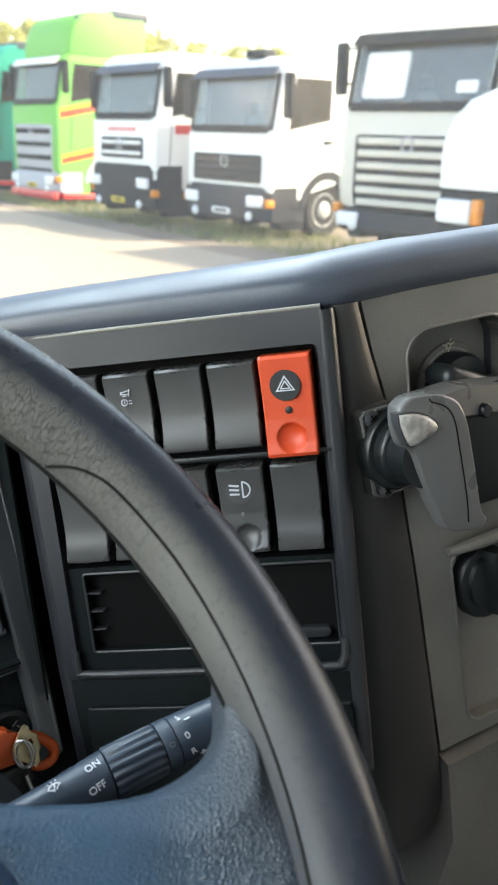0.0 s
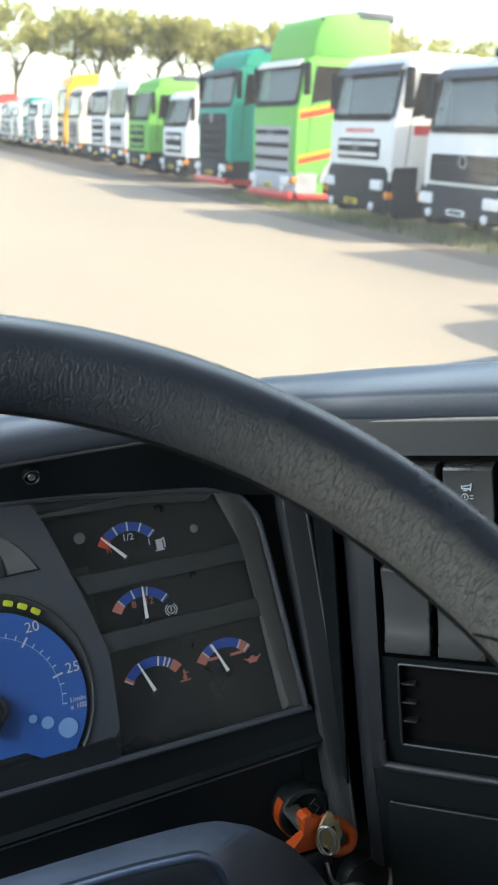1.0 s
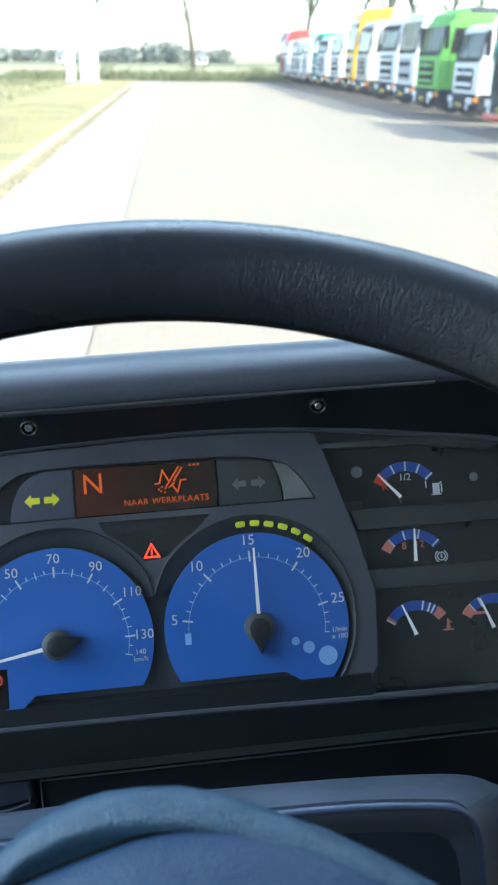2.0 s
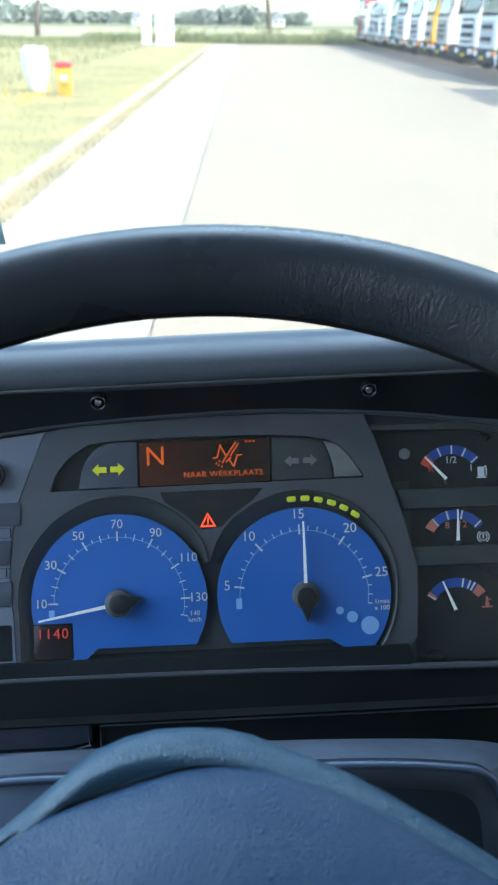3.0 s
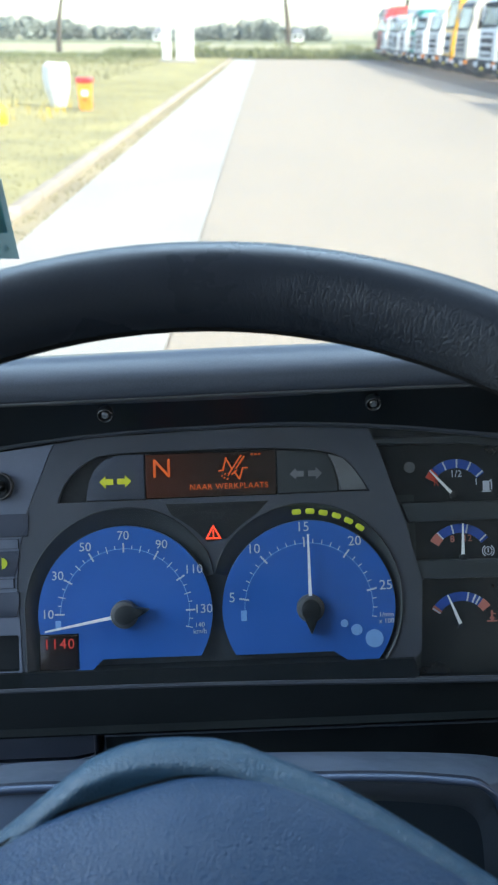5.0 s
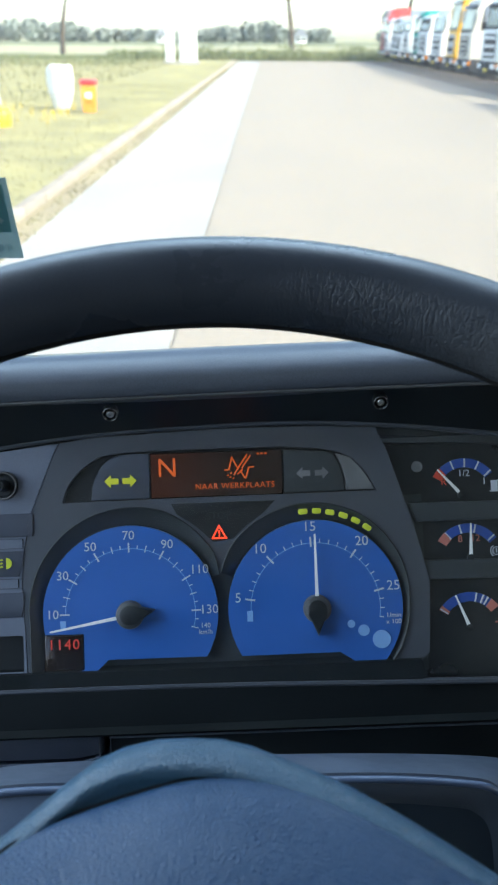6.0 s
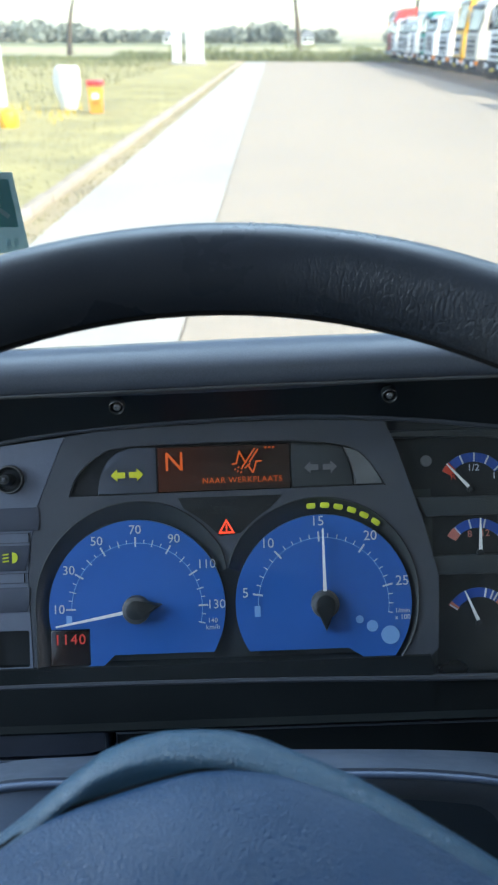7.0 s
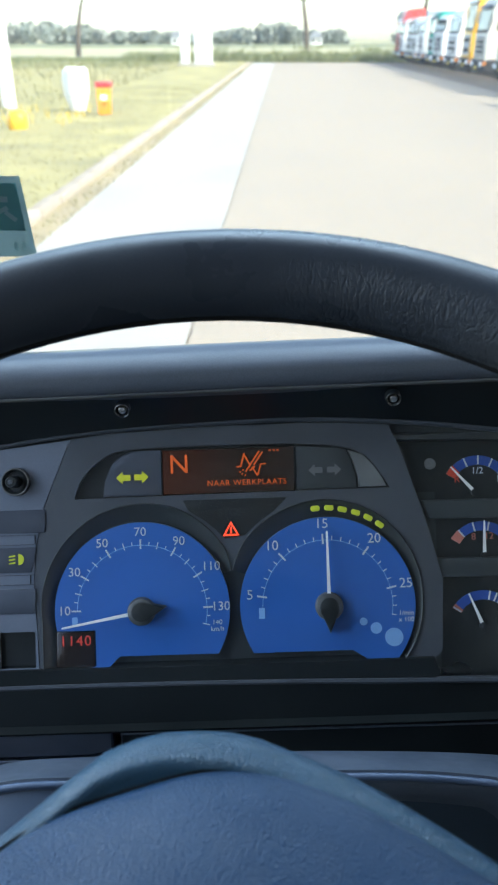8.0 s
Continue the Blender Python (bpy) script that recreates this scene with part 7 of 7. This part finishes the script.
for k, (yy, paint, label, tall) in enumerate(((37.9, "white", "white and grey tractor unit in the row", 3.6), (41.7, "white", "white and grey tractor unit in the row", 3.55), (46.2, "cream", "cream lorry with grey bumper in the row", 3.7),
                                              (50.5, "yellow", "yellow lorry with tall roof fairing", 3.9), (54.8, "white", "white lorry in the row", 3.4), (59.0, "white", "white lorry in the row", None), (63.2, "teal", "dark teal lorry in the row", 3.4),
                                              (66.8, "white", "white lorry in the row", 3.3), (70.5, "white", "white lorry in the row", None), (74.0, "cream", "pale lorry in the row", 3.3), (77.5, "white", "white lorry in the row", None), (81.0, "red", "red lorry at the end of the row", 3.7))):
    truck(9.52 + 0.01 * k + 0.12 * math.sin(k * 2.3), yy, 2 + 2.5 * math.sin(k * 1.7), paint, label, roof=(tall or 3.3) - 0.08 * (k % 3), ws=(2.15 + 0.1 * (k % 2), (tall or 3.3) - 0.08 * (k % 3) - 0.34), bumper="black" if k % 2 else "grey", grille="grey" if k % 3 else "silver", slats=2 + k % 3, visor=(None, "black", "slate", "white")[k % 4], tall=(tall + 0.4 if k in (3, 11) else None), w=2.42, detail=False)

# ---- things on the verge ----
mk = thing("marker_box", "orange-yellow marker box with red top on the verge", "marker box", pose(-4.55, 24.0, 0.07, 0, 0, 4) @ Matrix.Scale(0.84, 4))
part("body", loft([[(sx * w, sy * w * 0.8, z) for sx, sy in ((-1, -1), (1, -1), (1, 1), (-1, 1))] for z, w in ((0, 0.15), (0.05, 0.19), (0.75, 0.21), (0.78, 0.2))]), OM["amberbox"], mk, "orange-yellow body")
part("cap", rbox(0, 0, 0.86, 0.5, 0.4, 0.16, 0.04), OM["red"], mk, "red cap")
part("label_plate", rbox(0, -0.175, 0.5, 0.2, 0.01, 0.16), OM["white"], mk)
part("slot", rbox(0, -0.172, 0.3, 0.14, 0.01, 0.04), OM["stripe"], mk)
tk = thing("wrapped_post", "white plastic-wrapped round post on the verge", "wrapped post", pose(-5.5, 25.1, 0.06) @ Matrix.Scale(0.88, 4))
part("wrap", loft([[((r + 0.02 * math.sin(5 * t + z * 4)) * math.cos(t), (r + 0.02 * math.cos(4 * t + z * 6)) * math.sin(t), z + 0.03 * math.sin(3 * t)) for t in (2 * math.pi * k / 24 for k in range(24))] for z, r in ((0, 0.2), (0.2, 0.27), (0.55, 0.37), (0.95, 0.4), (1.15, 0.38), (1.25, 0.28))]), OM["white"], tk)
part("tie", lathe([(0.345, 0.44), (0.355, 0.46), (0.345, 0.48)], 24), OM["cream"], tk)
fp = thing("white_post", "tall plain white post on the grass verge", "post", pose(-7.75, 26.4, 0.06, 0, -1.5, 0))
part("shaft", tube([(0, 0, 0), (0, 0, 1.2), (0, 0, 3.2)], [0.2, 0.19, 0.18], 16), OM["white"], fp)
part("cap", lathe([(0.18, 3.2), (0.16, 3.24), (0.002, 3.27)], 16), OM["cream"], fp)
ms = thing("marker_stone", "rounded yellow-painted marker stone in the grass", "marker stone", pose(-5.7, 19.9, 0.07, 0, 0, 12))
part("stone", loft([[((r + 0.012 * math.sin(3 * t)) * math.cos(t) * 1.1, r * math.sin(t), z) for t in (2 * math.pi * k / 20 for k in range(20))] for z, r in ((0, 0.17), (0.1, 0.2), (0.28, 0.19), (0.36, 0.15), (0.39, 0.05))]), OM["yellow"], ms, "", None, 60)
py_ = thing("sign_pylon", "tall plain white sign pylon on the grass", "pylon", pose(-5.95, 68, 0.03))
part("tall_slab", rbox(0.35, 0, 4.2, 1.25, 0.35, 8.4, 0.05), OM["white"], py_)
part("short_slab", rbox(-0.95, 0, 1.7, 0.62, 0.3, 3.4, 0.05), OM["white"], py_)
part("base", rbox(-0.15, 0, 0.12, 2.6, 0.8, 0.24, 0.03), OM["strip"], py_)


# ---- trees ----
def crown(blobs, n, size, seed):
    """Leaf sprays scattered in flattened clumps, with gaps between."""
    rnd = random.Random(seed)
    bm = bmesh.new()
    for cx, cy, cz, rx, rz in blobs:
        for _ in range(int(n * rx)):
            while True:
                p = Vector((rnd.uniform(-1, 1), rnd.uniform(-1, 1), rnd.uniform(-1, 1)))
                if 0.25 < p.length < 1:
                    break
            q = Vector((cx + p.x * rx, cy + p.y * rx, cz + p.z * rz))
            if noise.noise(q * 0.7) < 0.04:
                continue
            a, b = Vector((rnd.gauss(0, 1), rnd.gauss(0, 1), rnd.gauss(0, 1))).normalized() * size * rnd.uniform(0.5, 1.2), Vector((rnd.gauss(0, 1), rnd.gauss(0, 1), rnd.gauss(0, 1))).normalized() * size * rnd.uniform(0.4, 0.9)
            bm.faces.new([bm.verts.new(v) for v in (q - a, q - b, q + a * 0.9, q + b)])
    return bm


def tree(seed, h, lean, spread):
    rnd = random.Random(seed)
    t = thing("tree", "tall tree with bare trunk and high olive crown", "tree", pose(0, 0, 0), "row of trees behind the yard")
    trunk = [(lean * k * k * 1.0, 0.3 * math.sin(k * 3), h * 0.62 * k) for k in (0, 0.2, 0.4, 0.6, 0.8, 1.0)]
    bm = tube(trunk, [0.34, 0.27, 0.24, 0.2, 0.16, 0.1], 9)
    blobs = []
    for k in range(9):
        a = k * 2.4 + rnd.uniform(-0.4, 0.4)
        f = rnd.uniform(0.55, 0.95)
        s = Vector(trunk[3]).lerp(Vector(trunk[5]), rnd.random())
        e = Vector((lean + math.cos(a) * spread * f, math.sin(a) * spread * f, h * rnd.uniform(0.68, 0.9)))
        tube([s, s.lerp(e, 0.5) + Vector((0, 0, 0.3)), e], [0.1, 0.06, 0.025], 6, bm=bm)
        blobs.append((e.x, e.y, e.z + 0.3, rnd.uniform(1.5, 2.3), rnd.uniform(0.9, 1.5)))
    blobs.append((lean, 0, h * 0.88, 2.6, 1.5))
    part("trunk", bm, OM["bark"], t)
    part("crown", crown(blobs, 330, 0.29, seed), OM["leaf"], t, "sparse olive-green crown", angle=180)
    return t


proto = [tree(11, 13.5, -1.2, 4.6), tree(12, 13.8, 0.8, 4.2), tree(13, 13.2, 1.6, 4.8)]
SPOTS = [(2.6, 100), (14.5, 101), (-9.0, 104), (20.5, 103), (26, 100), (33.5, 101), (40, 100), (45.5, 103), (-23.1, 108), (52, 101), (58, 100), (66, 102), (74, 101), (23.4, 102), (29.8, 103), (36.8, 102), (48.8, 101), (55, 103)]
for i, (x, y) in enumerate(SPOTS):
    m = pose(x, y, -0.03, 0, 0, 47 * i if i > 2 else 0)
    if i < 3:
        proto[i].matrix_basis = m
    else:
        copy_thing(proto[i % 3], m)

# far woods, hedges and buildings on the horizon
rnd = random.Random(5)
blobs = []
for x in np.arange(-220, 190, 2.8):
    hgt = float(np.interp(x, [-220, -102, -88, -85, -71, -69, -40, -38, -26, -23, -16, -12, -8, 2, 5, 23, 25, 44, 46, 190], [6, 8, 8, 6.4, 6.4, 4.5, 4.2, 3, 3, 4.8, 6, 4.8, 7.4, 7.2, 4.8, 4.6, 0, 0, 5, 6])) + rnd.uniform(-0.7, 0.7)
    if hgt > 1.5 and rnd.random() < 0.94:
        blobs.append((x, 360 + rnd.uniform(-20, 20), hgt * 0.5, 3.4, hgt * 0.52))
# distant haze is in the leaf colour
tagged(part("far_woods", crown(blobs, 240, 0.85, 21), OM["farleaf"], angle=180), "low woods along the horizon with haze in their colour", "woods", kind="stuff")
blobs = [(x, 92 + rnd.uniform(-1.5, 1.5), 0.5, 1.6, 0.8) for x in np.arange(-10, 16, 1.4)]
tagged(part("rough_hedge", crown(blobs, 90, 0.2, 22), OM["ditch"], angle=180), "low rough hedge at the yard's end", "hedge", kind="stuff")
hall = thing("warehouse", "long grey clad warehouse behind the truck row", "warehouse", pose(33.5, 150, 0) @ Matrix.Diagonal((1, 1, 0.82, 1)))
part("wall", rbox(0, 0, 2.9, 30, 14, 5.8, 0.05), OM["hall"], hall)
part("roof", loft([[(-15.3, -7.3, 5.8), (15.3, -7.3, 5.8), (15.3, 7.3, 5.8), (-15.3, 7.3, 5.8)], [(-15.3, -0.5, 7.0), (15.3, -0.5, 7.0), (15.3, 0.5, 7.0), (-15.3, 0.5, 7.0)]]), OM["hall"], hall)
for k in range(5):
    part("gate", rbox(-12 + k * 6, -7.03, 2.1, 3.6, 0.08, 4.0, 0.02), OM["cream"], hall)
for x, w in ((-35.3, 4.6), (11.5, 3.8)):
    hs = thing("farmhouse", "low pale farm building far across the meadow", "farm building", pose(x, 330, 0), "far farm buildings")
    part("wall", rbox(0, 0, 1.2, w, 9, 2.4, 0.05), OM["white"], hs)
    part("roof", loft([[(-w / 2 - 0.4, -5, 2.4), (w / 2 + 0.4, -5, 2.4), (w / 2 + 0.4, 5, 2.4), (-w / 2 - 0.4, 5, 2.4)], [(-w / 2 + 1, -0.3, 4.0), (w / 2 - 1, -0.3, 4.0), (w / 2 - 1, 0.3, 4.0), (-w / 2 + 1, 0.3, 4.0)]]), OM["roof"], hs)
    for k in range(2):
        part("window", rbox(-w * 0.24 + k * w * 0.48, -4.52, 1.3, 1.0, 0.08, 1.0, 0.02), OM["sideglass"], hs)
lp = thing("lamp_post", "tall pale lamp post behind the truck row", "lamp post", pose(18.4, 99, 0))
part("pole", tube([(0, 0, 0), (0, 0, 6), (0, 0, 13)], [0.11, 0.09, 0.06], 10), OM["wheel"], lp)
part("lamp_head", rbox(0.3, 0, 13.0, 0.8, 0.25, 0.12, 0.04), OM["grey"], lp)
